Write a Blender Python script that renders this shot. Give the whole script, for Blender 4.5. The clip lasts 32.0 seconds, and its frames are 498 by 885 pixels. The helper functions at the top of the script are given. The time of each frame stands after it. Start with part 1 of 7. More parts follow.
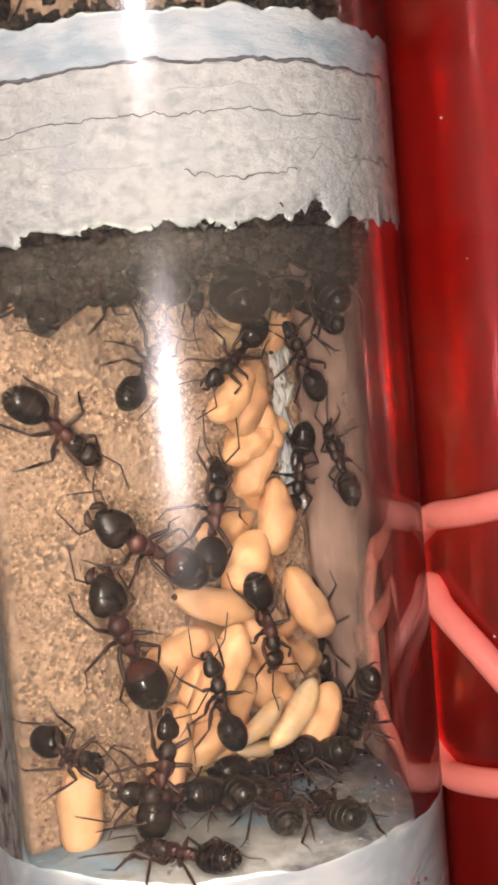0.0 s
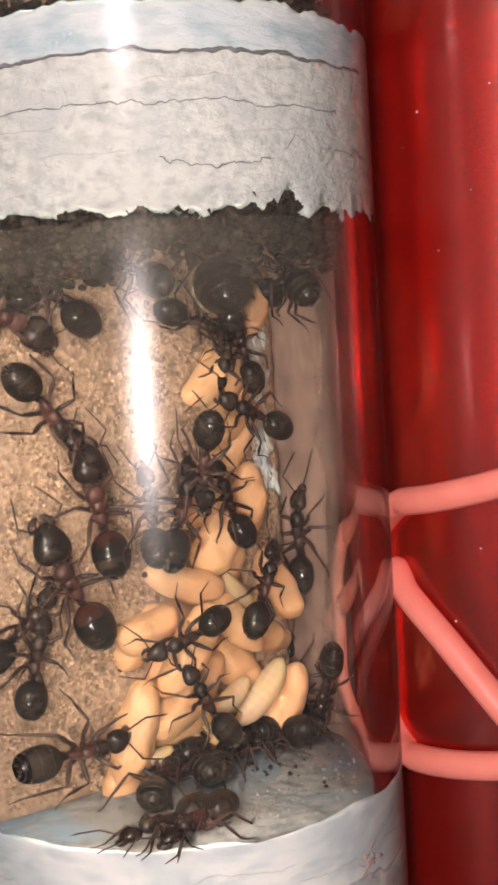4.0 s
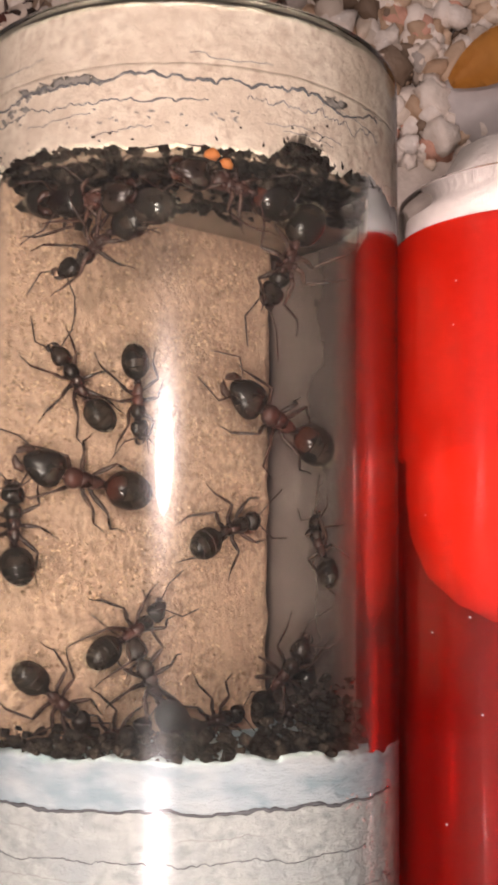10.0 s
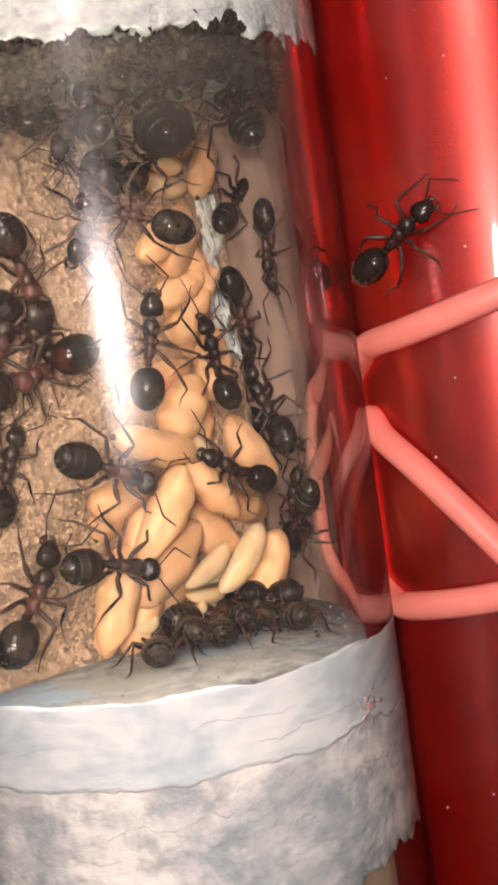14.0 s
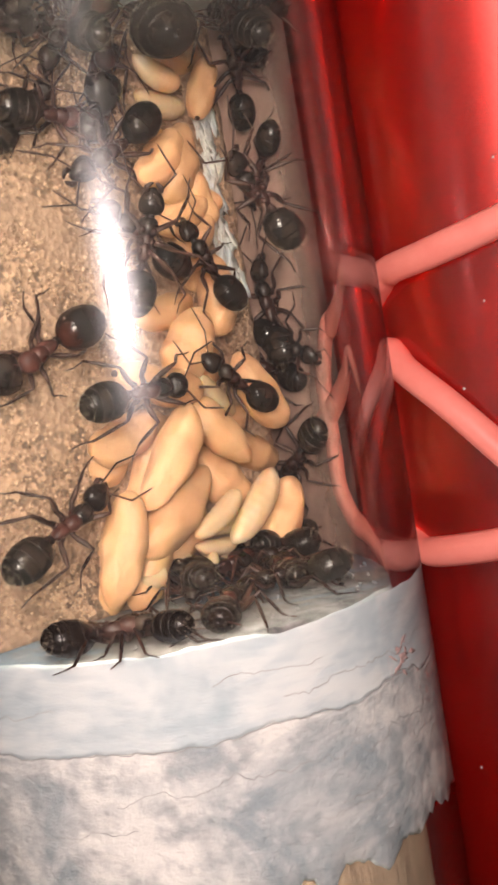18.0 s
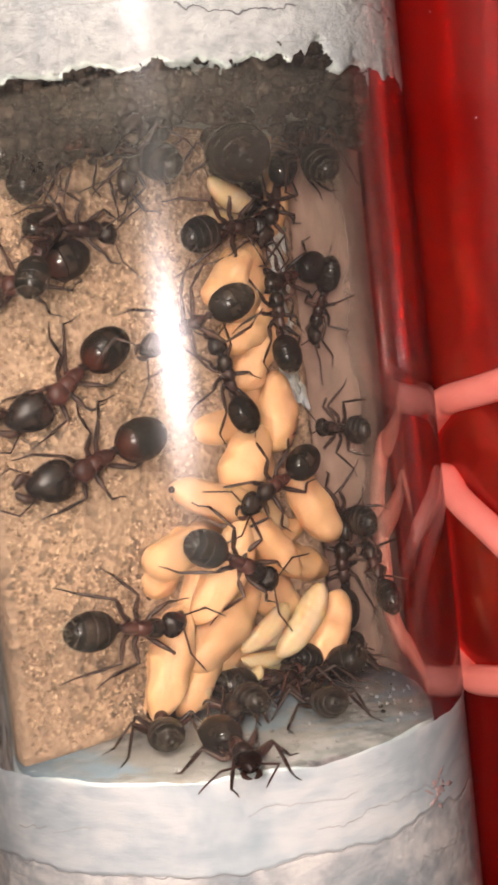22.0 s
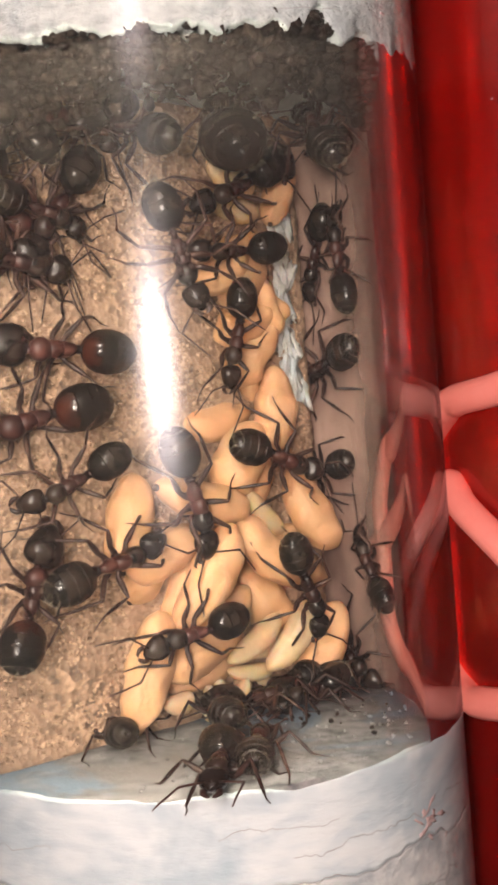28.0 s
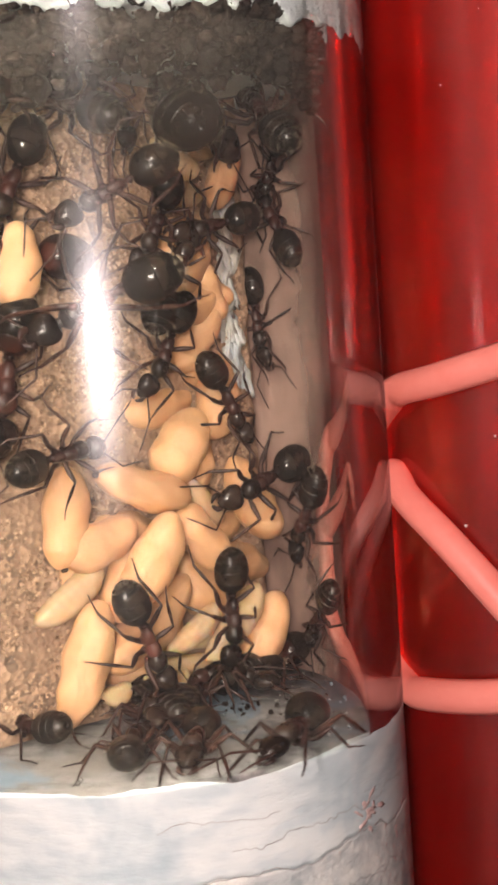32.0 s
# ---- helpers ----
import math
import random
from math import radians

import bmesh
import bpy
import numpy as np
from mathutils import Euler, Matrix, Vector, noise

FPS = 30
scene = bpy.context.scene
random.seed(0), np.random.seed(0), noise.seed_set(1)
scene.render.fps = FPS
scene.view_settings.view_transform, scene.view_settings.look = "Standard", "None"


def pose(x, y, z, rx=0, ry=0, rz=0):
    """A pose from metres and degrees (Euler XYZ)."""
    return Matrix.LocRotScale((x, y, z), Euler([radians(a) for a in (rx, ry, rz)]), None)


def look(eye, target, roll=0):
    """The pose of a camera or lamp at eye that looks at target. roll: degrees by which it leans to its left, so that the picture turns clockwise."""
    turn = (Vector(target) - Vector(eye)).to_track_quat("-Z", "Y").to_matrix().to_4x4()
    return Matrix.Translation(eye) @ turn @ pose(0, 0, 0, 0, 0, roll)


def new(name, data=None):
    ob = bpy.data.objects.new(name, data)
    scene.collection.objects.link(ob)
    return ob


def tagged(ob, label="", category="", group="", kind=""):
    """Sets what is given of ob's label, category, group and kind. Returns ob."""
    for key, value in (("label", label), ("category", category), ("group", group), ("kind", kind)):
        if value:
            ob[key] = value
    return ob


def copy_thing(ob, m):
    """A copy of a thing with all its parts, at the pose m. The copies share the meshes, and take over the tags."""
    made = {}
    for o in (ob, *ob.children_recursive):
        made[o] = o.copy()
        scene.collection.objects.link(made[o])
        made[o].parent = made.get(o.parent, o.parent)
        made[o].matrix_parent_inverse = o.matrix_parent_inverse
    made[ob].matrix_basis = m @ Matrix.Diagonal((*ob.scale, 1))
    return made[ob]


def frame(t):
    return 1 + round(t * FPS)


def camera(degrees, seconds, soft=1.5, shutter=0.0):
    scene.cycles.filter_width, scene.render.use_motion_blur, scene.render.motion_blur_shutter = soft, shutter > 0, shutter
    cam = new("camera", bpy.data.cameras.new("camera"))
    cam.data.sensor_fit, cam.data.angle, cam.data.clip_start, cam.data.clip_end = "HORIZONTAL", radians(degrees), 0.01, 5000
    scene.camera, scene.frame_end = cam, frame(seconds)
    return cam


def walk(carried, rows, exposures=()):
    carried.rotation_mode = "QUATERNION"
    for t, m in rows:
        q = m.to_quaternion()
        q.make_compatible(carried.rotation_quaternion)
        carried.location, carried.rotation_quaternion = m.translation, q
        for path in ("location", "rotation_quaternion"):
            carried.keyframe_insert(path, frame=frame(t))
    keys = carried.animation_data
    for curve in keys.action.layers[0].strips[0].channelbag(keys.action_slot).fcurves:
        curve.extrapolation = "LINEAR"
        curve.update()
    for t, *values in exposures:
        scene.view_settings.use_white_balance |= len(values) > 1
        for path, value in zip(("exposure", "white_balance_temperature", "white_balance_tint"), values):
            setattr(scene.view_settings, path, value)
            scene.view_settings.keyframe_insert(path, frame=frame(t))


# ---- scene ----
MM = 0.001
cam = camera(22.92, 32.0, 3.1, 0.4)
PATH = [
    (0, 0.00409, 0.01215, 0.09553, -3.765, -0.365, -4.819),
    (0.5, 0.00512, 0.01288, 0.09601, -4.764, 0.242, -4.165),
    (1, 0.00522, 0.01362, 0.09579, -4.976, -0.137, -3.898),
    (1.5, 0.00549, 0.01378, 0.09575, -4.721, -0.283, -3.745),
    (2, 0.00600, 0.01391, 0.09641, -4.659, -0.074, -3.640),
    (2.5, 0.00509, 0.01319, 0.09645, -4.434, -0.034, -3.692),
    (3, 0.00369, 0.01123, 0.09621, -3.423, -0.984, -4.351),
    (3.5, 0.00594, 0.01204, 0.09683, -4.419, -0.065, -3.751),
    (5.5, 0.00602, 0.01132, 0.09837, -3.241, -1.319, -3.010),
    (6, 0.00356, 0.02271, 0.10458, 0.799, -1.825, -2.594),
    (6.5, 0.00010, 0.03044, 0.10425, 4.201, -3.000, -1.671),
    (7, 0.00431, 0.03606, 0.10295, 5.091, -0.207, -0.424),
    (7.5, 0.00530, 0.03602, 0.09910, 6.143, 1.067, 0.168),
    (8, 0.00610, 0.04107, 0.10302, 6.134, 1.032, 0.785),
    (8.5, 0.00586, 0.04898, 0.10765, 6.333, 1.650, 0.453),
    (9, 0.00635, 0.04298, 0.10512, 7.413, 1.349, 0.768),
    (9.5, 0.00449, 0.03880, 0.10318, 7.279, 0.896, 0.756),
    (10, 0.00624, 0.04064, 0.09891, 7.064, 0.881, 0.671),
    (10.5, 0.00713, 0.03732, 0.09664, 6.400, 0.977, 0.614),
    (11, 0.00564, 0.03560, 0.09864, 6.510, 0.820, 0.507),
    (11.5, 0.00420, 0.03542, 0.09856, 5.965, 0.822, 0.191),
    (12, 0.00525, 0.02721, 0.09951, 4.934, 0.425, -0.738),
    (12.5, 0.01089, 0.01268, 0.09817, 1.624, 3.233, -2.456),
    (13, 0.00623, 0.00773, 0.09634, -2.794, 0.481, -4.751),
    (13.5, 0.00637, 0.00424, 0.09636, -3.848, -0.159, -6.378),
    (14, 0.00370, 0.00162, 0.09574, -3.696, -3.003, -8.071),
    (14.5, 0.00163, 0.00062, 0.09424, -4.014, -4.248, -9.157),
    (16.5, 0.00139, -0.00092, 0.09110, -3.961, -3.797, -9.480),
    (17, 0.00078, -0.00120, 0.09028, -3.994, -4.230, -9.283),
    (17.5, 0.00123, -0.00150, 0.09026, -4.033, -4.141, -9.296),
    (18, 0.00110, -0.00177, 0.08981, -3.983, -4.330, -9.242),
    (18.5, 0.00130, -0.00099, 0.09053, -4.009, -4.392, -8.991),
    (19, 0.00118, -0.00125, 0.09062, -3.992, -4.406, -8.728),
    (19.5, 0.00064, -0.00114, 0.09066, -3.864, -4.196, -8.290),
    (20, 0.00079, -0.00014, 0.09080, -3.790, -3.880, -7.671),
    (20.5, 0.00116, 0.00149, 0.09066, -3.557, -3.720, -7.276),
    (21, 0.00127, 0.00492, 0.09024, -3.284, -3.347, -6.889),
    (21.5, 0.00142, 0.00419, 0.09014, -3.001, -2.237, -6.552),
    (22, 0.00230, 0.00381, 0.09080, -2.935, -1.227, -6.183),
    (22.5, 0.00494, 0.00548, 0.08992, -2.842, -0.677, -5.513),
    (23, 0.00494, 0.00309, 0.08605, -2.243, 0.831, -4.886),
    (23.5, 0.00498, 0.00371, 0.08643, -2.826, 2.844, -4.703),
    (24, 0.00498, 0.00345, 0.08638, -2.645, 3.521, -4.540),
    (24.5, 0.00499, 0.00418, 0.08640, -3.300, 3.140, -4.475),
    (25, 0.00500, 0.00490, 0.08642, -3.946, 2.772, -4.409),
    (25.5, 0.00499, 0.00428, 0.08690, -3.337, 2.569, -4.916),
    (27.5, 0.00509, 0.00249, 0.08590, -2.333, 1.210, -4.564),
    (28, 0.00524, 0.00240, 0.08633, -2.298, 0.888, -4.599),
    (28.5, 0.00449, 0.00258, 0.08625, -2.358, -0.034, -4.543),
    (29, 0.00460, 0.00253, 0.08652, -2.189, -0.125, -4.477),
    (29.5, 0.00461, 0.00304, 0.08627, -2.538, -0.201, -4.358),
    (30, 0.00549, 0.00197, 0.08650, -2.146, 0.428, -4.110),
    (30.5, 0.00570, 0.00268, 0.08590, -2.665, -0.197, -3.918),
    (31, 0.00437, 0.00320, 0.08551, -3.156, -1.758, -4.048),
    (31.5, 0.00498, 0.00260, 0.08582, -2.945, -1.767, -3.801),
    (32, 0.00485, 0.00241, 0.08526, -2.916, -2.105, -3.825),
]
EXPOSURES = [(0, 0.26), (3.5, 0.24), (6, 0.10), (9, 0.23), (12, 0.10), (14, 0.34), (19, 0.31), (24, 0.29), (32, 0.30)]
walk(cam, [(t, pose(x, y, z, rx, ry, rz)) for t, x, y, z, rx, ry, rz in PATH], EXPOSURES)

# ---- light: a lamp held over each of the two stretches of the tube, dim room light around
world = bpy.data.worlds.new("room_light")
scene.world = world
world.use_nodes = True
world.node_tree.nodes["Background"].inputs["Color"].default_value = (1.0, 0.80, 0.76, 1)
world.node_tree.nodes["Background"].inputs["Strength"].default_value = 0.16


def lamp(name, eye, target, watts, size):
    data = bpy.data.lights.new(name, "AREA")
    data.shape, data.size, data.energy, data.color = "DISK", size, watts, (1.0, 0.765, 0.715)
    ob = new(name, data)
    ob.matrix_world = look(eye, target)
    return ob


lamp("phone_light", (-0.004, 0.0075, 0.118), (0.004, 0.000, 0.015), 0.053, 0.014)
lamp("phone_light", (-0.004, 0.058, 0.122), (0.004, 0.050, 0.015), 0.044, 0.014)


# ---- materials
def material(name, rough=0.6, base=(0.5, 0.5, 0.5), metal=0.0):
    mat = bpy.data.materials.new(name)
    mat.use_nodes = True
    b = mat.node_tree.nodes["Principled BSDF"]
    b.inputs["Base Color"].default_value = (*base, 1)
    b.inputs["Roughness"].default_value = rough
    b.inputs["Metallic"].default_value = metal
    return mat, mat.node_tree, b


def node(tree, kind, **values):
    n = tree.nodes.new(kind)
    for key, value in values.items():
        n.inputs[key.replace("_", " ")].default_value = value
    return n


def textured(name, colours, scale, rough, bump=0.0, bump_scale=None, kind="noise", second=None, detail=6.0, per_piece=0.0, subsurface=0.0, span=(0.3, 0.7), patch=(0.42, 0.68), stretch=(1, 1, 1), stain=None, gloss=0.5):
    """Two noises of different size blend three colours; relief from the finer one. Scales are per metre."""
    mat, tree, b = material(name, rough)
    link = tree.links.new
    tc = tree.nodes.new("ShaderNodeTexCoord")
    co = tree.nodes.new("ShaderNodeMapping")
    co.inputs["Scale"].default_value = stretch
    link(tc.outputs["Object"], co.inputs[0])
    b.inputs["Specular IOR Level"].default_value = gloss
    if kind == "grain":
        n1 = tree.nodes.new("ShaderNodeTexVoronoi")
        n1.inputs["Scale"].default_value = scale
        src = n1.outputs["Color"]
        sep = tree.nodes.new("ShaderNodeSeparateColor")
        link(src, sep.inputs[0])
        fac1 = sep.outputs[0]
        height = n1.outputs["Distance"]
    else:
        n1 = node(tree, "ShaderNodeTexNoise", Scale=scale, Detail=detail, Roughness=0.62)
        fac1 = n1.outputs["Fac"]
        height = n1.outputs["Fac"]
    link(co.outputs[0], n1.inputs["Vector"])
    ramp = tree.nodes.new("ShaderNodeValToRGB")
    ramp.color_ramp.elements[0].position, ramp.color_ramp.elements[1].position = span if kind != "grain" else (0.0, 1.0)
    ramp.color_ramp.elements[0].color = (*colours[0], 1)
    ramp.color_ramp.elements[1].color = (*colours[1], 1)
    link(fac1, ramp.inputs[0])
    n2 = node(tree, "ShaderNodeTexNoise", Scale=second or scale / 7, Detail=4.0, Roughness=0.6)
    link(co.outputs[0], n2.inputs["Vector"])
    r2 = tree.nodes.new("ShaderNodeValToRGB")
    r2.color_ramp.elements[0].position, r2.color_ramp.elements[1].position = patch
    link(n2.outputs["Fac"], r2.inputs[0])
    mix = tree.nodes.new("ShaderNodeMix")
    mix.data_type = "RGBA"
    link(r2.outputs[0], mix.inputs[0])
    link(ramp.outputs[0], mix.inputs[6])
    mix.inputs[7].default_value = (*colours[2], 1)
    last = mix.outputs[2]
    if stain:
        n4 = node(tree, "ShaderNodeTexNoise", Scale=stain[1], Detail=7.0, Roughness=0.68, Distortion=0.9)
        link(tc.outputs["Object"], n4.inputs["Vector"])
        r4 = node(tree, "ShaderNodeMapRange", From_Min=stain[2], From_Max=stain[3], To_Min=0.0, To_Max=0.8)
        link(n4.outputs["Fac"], r4.inputs[0])
        m4 = tree.nodes.new("ShaderNodeMix")
        m4.data_type = "RGBA"
        link(r4.outputs[0], m4.inputs[0])
        link(last, m4.inputs[6])
        m4.inputs[7].default_value = (*stain[0], 1)
        last = m4.outputs[2]
    if per_piece:
        info = tree.nodes.new("ShaderNodeObjectInfo")
        hsv = tree.nodes.new("ShaderNodeHueSaturation")
        mp = node(tree, "ShaderNodeMapRange", To_Min=1 - per_piece, To_Max=1 + per_piece)
        link(info.outputs["Random"], mp.inputs[0])
        link(mp.outputs[0], hsv.inputs["Value"])
        link(last, hsv.inputs["Color"])
        last = hsv.outputs[0]
    link(last, b.inputs["Base Color"])
    if bump:
        nb = node(tree, "ShaderNodeTexNoise", Scale=bump_scale or scale * 2, Detail=6.0, Roughness=0.65)
        link(co.outputs[0], nb.inputs["Vector"])
        bp = node(tree, "ShaderNodeBump", Strength=min(1.0, bump), Distance=0.0002 * max(1.0, bump))
        link(nb.outputs["Fac"] if kind != "grain" else height, bp.inputs["Height"])
        link(bp.outputs[0], b.inputs["Normal"])
    if subsurface:
        b.inputs["Subsurface Weight"].default_value = subsurface
        b.inputs["Subsurface Radius"].default_value = (0.001, 0.0006, 0.0003)
        b.inputs["Subsurface Scale"].default_value = 0.6
    return mat


def clear(name, haze=0.0, tint=(1, 1, 1)):
    """Clear glass; haze: a breath of condensation and scratches on it."""
    mat = bpy.data.materials.new(name)
    mat.use_nodes = True
    tree = mat.node_tree
    tree.nodes.remove(tree.nodes["Principled BSDF"])
    out = tree.nodes["Material Output"]
    g = node(tree, "ShaderNodeBsdfGlass", Color=(*tint, 1), Roughness=0.0, IOR=1.47)
    if haze:
        bend = node(tree, "ShaderNodeBsdfRefraction", Color=(*tint, 1), Roughness=0.0, IOR=1.47)
        shine = node(tree, "ShaderNodeBsdfGlossy", Color=(0.50, 0.51, 0.56, 1), Roughness=0.029)
        fr = node(tree, "ShaderNodeFresnel", IOR=1.47)
        g = tree.nodes.new("ShaderNodeMixShader")
        tree.links.new(fr.outputs[0], g.inputs[0])
        tree.links.new(bend.outputs[0], g.inputs[1])
        tree.links.new(shine.outputs[0], g.inputs[2])
        d = node(tree, "ShaderNodeBsdfDiffuse", Color=(0.8, 0.8, 0.78, 1))
        gl = node(tree, "ShaderNodeBsdfGlossy", Color=(0.86, 0.92, 1.0, 1), Roughness=0.22)
        gl.distribution = "BECKMANN"
        dg = tree.nodes.new("ShaderNodeMixShader")
        dg.inputs[0].default_value = 0.93
        tree.links.new(d.outputs[0], dg.inputs[1])
        tree.links.new(gl.outputs[0], dg.inputs[2])
        d = dg
        co = tree.nodes.new("ShaderNodeTexCoord")
        mp = tree.nodes.new("ShaderNodeMapping")
        mp.inputs["Scale"].default_value = (1.0, 0.35, 1.0)
        n = node(tree, "ShaderNodeTexNoise", Scale=160.0, Detail=5.0, Roughness=0.6)
        tree.links.new(co.outputs["Object"], mp.inputs[0])
        tree.links.new(mp.outputs[0], n.inputs["Vector"])
        r = node(tree, "ShaderNodeMapRange", From_Min=0.35, From_Max=0.75, To_Min=haze * 0.5, To_Max=haze * 1.6)
        tree.links.new(n.outputs["Fac"], r.inputs[0])
        m = tree.nodes.new("ShaderNodeMixShader")
        tree.links.new(r.outputs[0], m.inputs[0])
        tree.links.new(g.outputs[0], m.inputs[1])
        tree.links.new(d.outputs[0], m.inputs[2])
        tree.links.new(m.outputs[0], out.inputs[0])
    else:
        tree.links.new(g.outputs[0], out.inputs[0])
    return mat


def red_film():
    mat = bpy.data.materials.new("red_film")
    mat.use_nodes = True
    tree = mat.node_tree
    tree.nodes.remove(tree.nodes["Principled BSDF"])
    out = tree.nodes["Material Output"]
    t = node(tree, "ShaderNodeBsdfTransparent", Color=(0.95, 0.13, 0.055, 1))
    gl = node(tree, "ShaderNodeBsdfGlossy", Color=(1, 1, 1, 1), Roughness=0.055)
    d = node(tree, "ShaderNodeBsdfDiffuse", Color=(0.80, 0.07, 0.05, 1))
    co = tree.nodes.new("ShaderNodeTexCoord")
    n = node(tree, "ShaderNodeTexNoise", Scale=230.0, Detail=6.0, Roughness=0.6, Distortion=0.5)
    mp = tree.nodes.new("ShaderNodeMapping")
    mp.inputs["Scale"].default_value = (1.0, 0.16, 1.0)
    tree.links.new(co.outputs["Object"], mp.inputs[0])
    tree.links.new(mp.outputs[0], n.inputs["Vector"])
    r = node(tree, "ShaderNodeMapRange", From_Min=0.42, From_Max=0.75, To_Min=0.003, To_Max=0.07)
    tree.links.new(n.outputs["Fac"], r.inputs[0])
    m0 = tree.nodes.new("ShaderNodeMixShader")
    tree.links.new(r.outputs[0], m0.inputs[0])
    tree.links.new(t.outputs[0], m0.inputs[1])
    tree.links.new(d.outputs[0], m0.inputs[2])
    m = tree.nodes.new("ShaderNodeMixShader")
    m.inputs[0].default_value = 0.032
    broad = node(tree, "ShaderNodeBsdfGlossy", Color=(1.0, 0.74, 0.70, 1), Roughness=0.36)
    m1 = tree.nodes.new("ShaderNodeMixShader")
    m1.inputs[0].default_value = 0.075
    tree.links.new(m0.outputs[0], m1.inputs[1])
    tree.links.new(broad.outputs[0], m1.inputs[2])
    tree.links.new(m1.outputs[0], m.inputs[1])
    tree.links.new(gl.outputs[0], m.inputs[2])
    tree.links.new(m.outputs[0], out.inputs[0])
    return mat


M_GLASS = clear("tube_glass", 0.019, (0.95, 1.0, 0.965))
M_GLASS2 = clear("clear_glass")
M_FILM = red_film()
M_PLASTER = textured("plaster", ((0.42, 0.47, 0.475), (0.63, 0.67, 0.655), (0.51, 0.56, 0.57)), 1150, 0.85, 1.8, 1100, second=190, span=(0.34, 0.56), detail=9.0, patch=(0.50, 0.68), stretch=(1, 1.3, 1), stain=((0.44, 0.51, 0.55), 130, 0.52, 0.72))
M_BLUE = textured("blue_plaster", ((0.36, 0.48, 0.55), (0.56, 0.65, 0.70), (0.68, 0.73, 0.75)), 420, 0.8, 1.4, 900, second=120, span=(0.38, 0.56), patch=(0.46, 0.62), stretch=(0.9, 2.0, 0.9), detail=9.0, stain=((0.36, 0.48, 0.56), 110, 0.50, 0.68))
M_CRUST = textured("stained_plaster_crust", ((0.42, 0.45, 0.47), (0.82, 0.815, 0.795), (0.60, 0.63, 0.64)), 520, 0.6, 1.4, 700, second=150, span=(0.34, 0.54), detail=9.0, patch=(0.52, 0.70), stretch=(1, 1.2, 1), stain=((0.25, 0.32, 0.37), 120, 0.46, 0.64))
M_PALE = textured("pale_blue_plaster", ((0.52, 0.61, 0.66), (0.74, 0.79, 0.81), (0.80, 0.83, 0.835)), 300, 0.7, 0.6, 700, second=110, span=(0.36, 0.56), patch=(0.46, 0.62), stretch=(0.9, 2.2, 0.9), detail=9.0, stain=((0.38, 0.50, 0.57), 120, 0.46, 0.66))
M_SMUDGE = textured("grey_smudge", ((0.24, 0.22, 0.20), (0.40, 0.37, 0.34), (0.31, 0.29, 0.27)), 900, 0.85, 0.8, 1500)
M_PINK = textured("pink_speckle", ((0.66, 0.44, 0.43), (0.76, 0.60, 0.58), (0.52, 0.28, 0.29)), 900, 0.8, 0.6, 1500)
M_FACE_BROWN = textured("brown_face_film", ((0.13, 0.09, 0.065), (0.30, 0.21, 0.155), (0.22, 0.155, 0.115)), 700, 0.9, 1.0, 1800)
M_CAP = textured("cream_plaster", ((0.58, 0.46, 0.36), (0.88, 0.78, 0.66), (0.70, 0.59, 0.48)), 1300, 0.85, 1.0, 1600, second=300, span=(0.30, 0.56), detail=9.0, stain=((0.42, 0.36, 0.31), 170, 0.58, 0.80))
M_SILT = textured("grey_silt", ((0.12, 0.12, 0.125), (0.37, 0.36, 0.355), (0.25, 0.225, 0.21)), 900, 0.9, 1.0, 1500, second=170, detail=9.0, span=(0.34, 0.62), stain=((0.20, 0.28, 0.36), 110, 0.47, 0.58))
M_SMEAR = textured("brown_smear", ((0.42, 0.265, 0.21), (0.60, 0.405, 0.33), (0.24, 0.15, 0.12)), 330, 0.6, 0.7, 1200, second=190, patch=(0.40, 0.62), stretch=(1, 0.5, 1))
M_SMEAR2 = textured("grey_smear", ((0.13, 0.095, 0.085), (0.22, 0.165, 0.145), (0.16, 0.12, 0.105)), 260, 0.85, 0.4, 1200, second=90, stretch=(1, 0.4, 1))


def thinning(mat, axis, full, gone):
    """Lets a film thin out to nothing, unevenly, between two heights (metres)."""
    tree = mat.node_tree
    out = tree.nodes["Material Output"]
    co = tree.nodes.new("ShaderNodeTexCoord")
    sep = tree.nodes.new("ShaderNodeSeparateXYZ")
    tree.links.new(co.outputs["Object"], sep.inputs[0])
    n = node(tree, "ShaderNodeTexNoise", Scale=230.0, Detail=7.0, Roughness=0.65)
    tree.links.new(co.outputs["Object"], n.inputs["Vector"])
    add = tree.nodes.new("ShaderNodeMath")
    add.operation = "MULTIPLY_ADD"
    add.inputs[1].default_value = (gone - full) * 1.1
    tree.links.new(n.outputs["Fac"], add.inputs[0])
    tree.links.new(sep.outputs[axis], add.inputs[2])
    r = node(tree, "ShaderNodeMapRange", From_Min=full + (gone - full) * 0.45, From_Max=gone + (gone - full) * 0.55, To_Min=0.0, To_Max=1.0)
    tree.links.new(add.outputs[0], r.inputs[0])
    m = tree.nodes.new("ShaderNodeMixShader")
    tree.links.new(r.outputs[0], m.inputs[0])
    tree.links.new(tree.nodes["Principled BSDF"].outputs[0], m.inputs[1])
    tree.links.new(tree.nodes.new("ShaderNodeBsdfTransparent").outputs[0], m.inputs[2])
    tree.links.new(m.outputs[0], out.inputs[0])


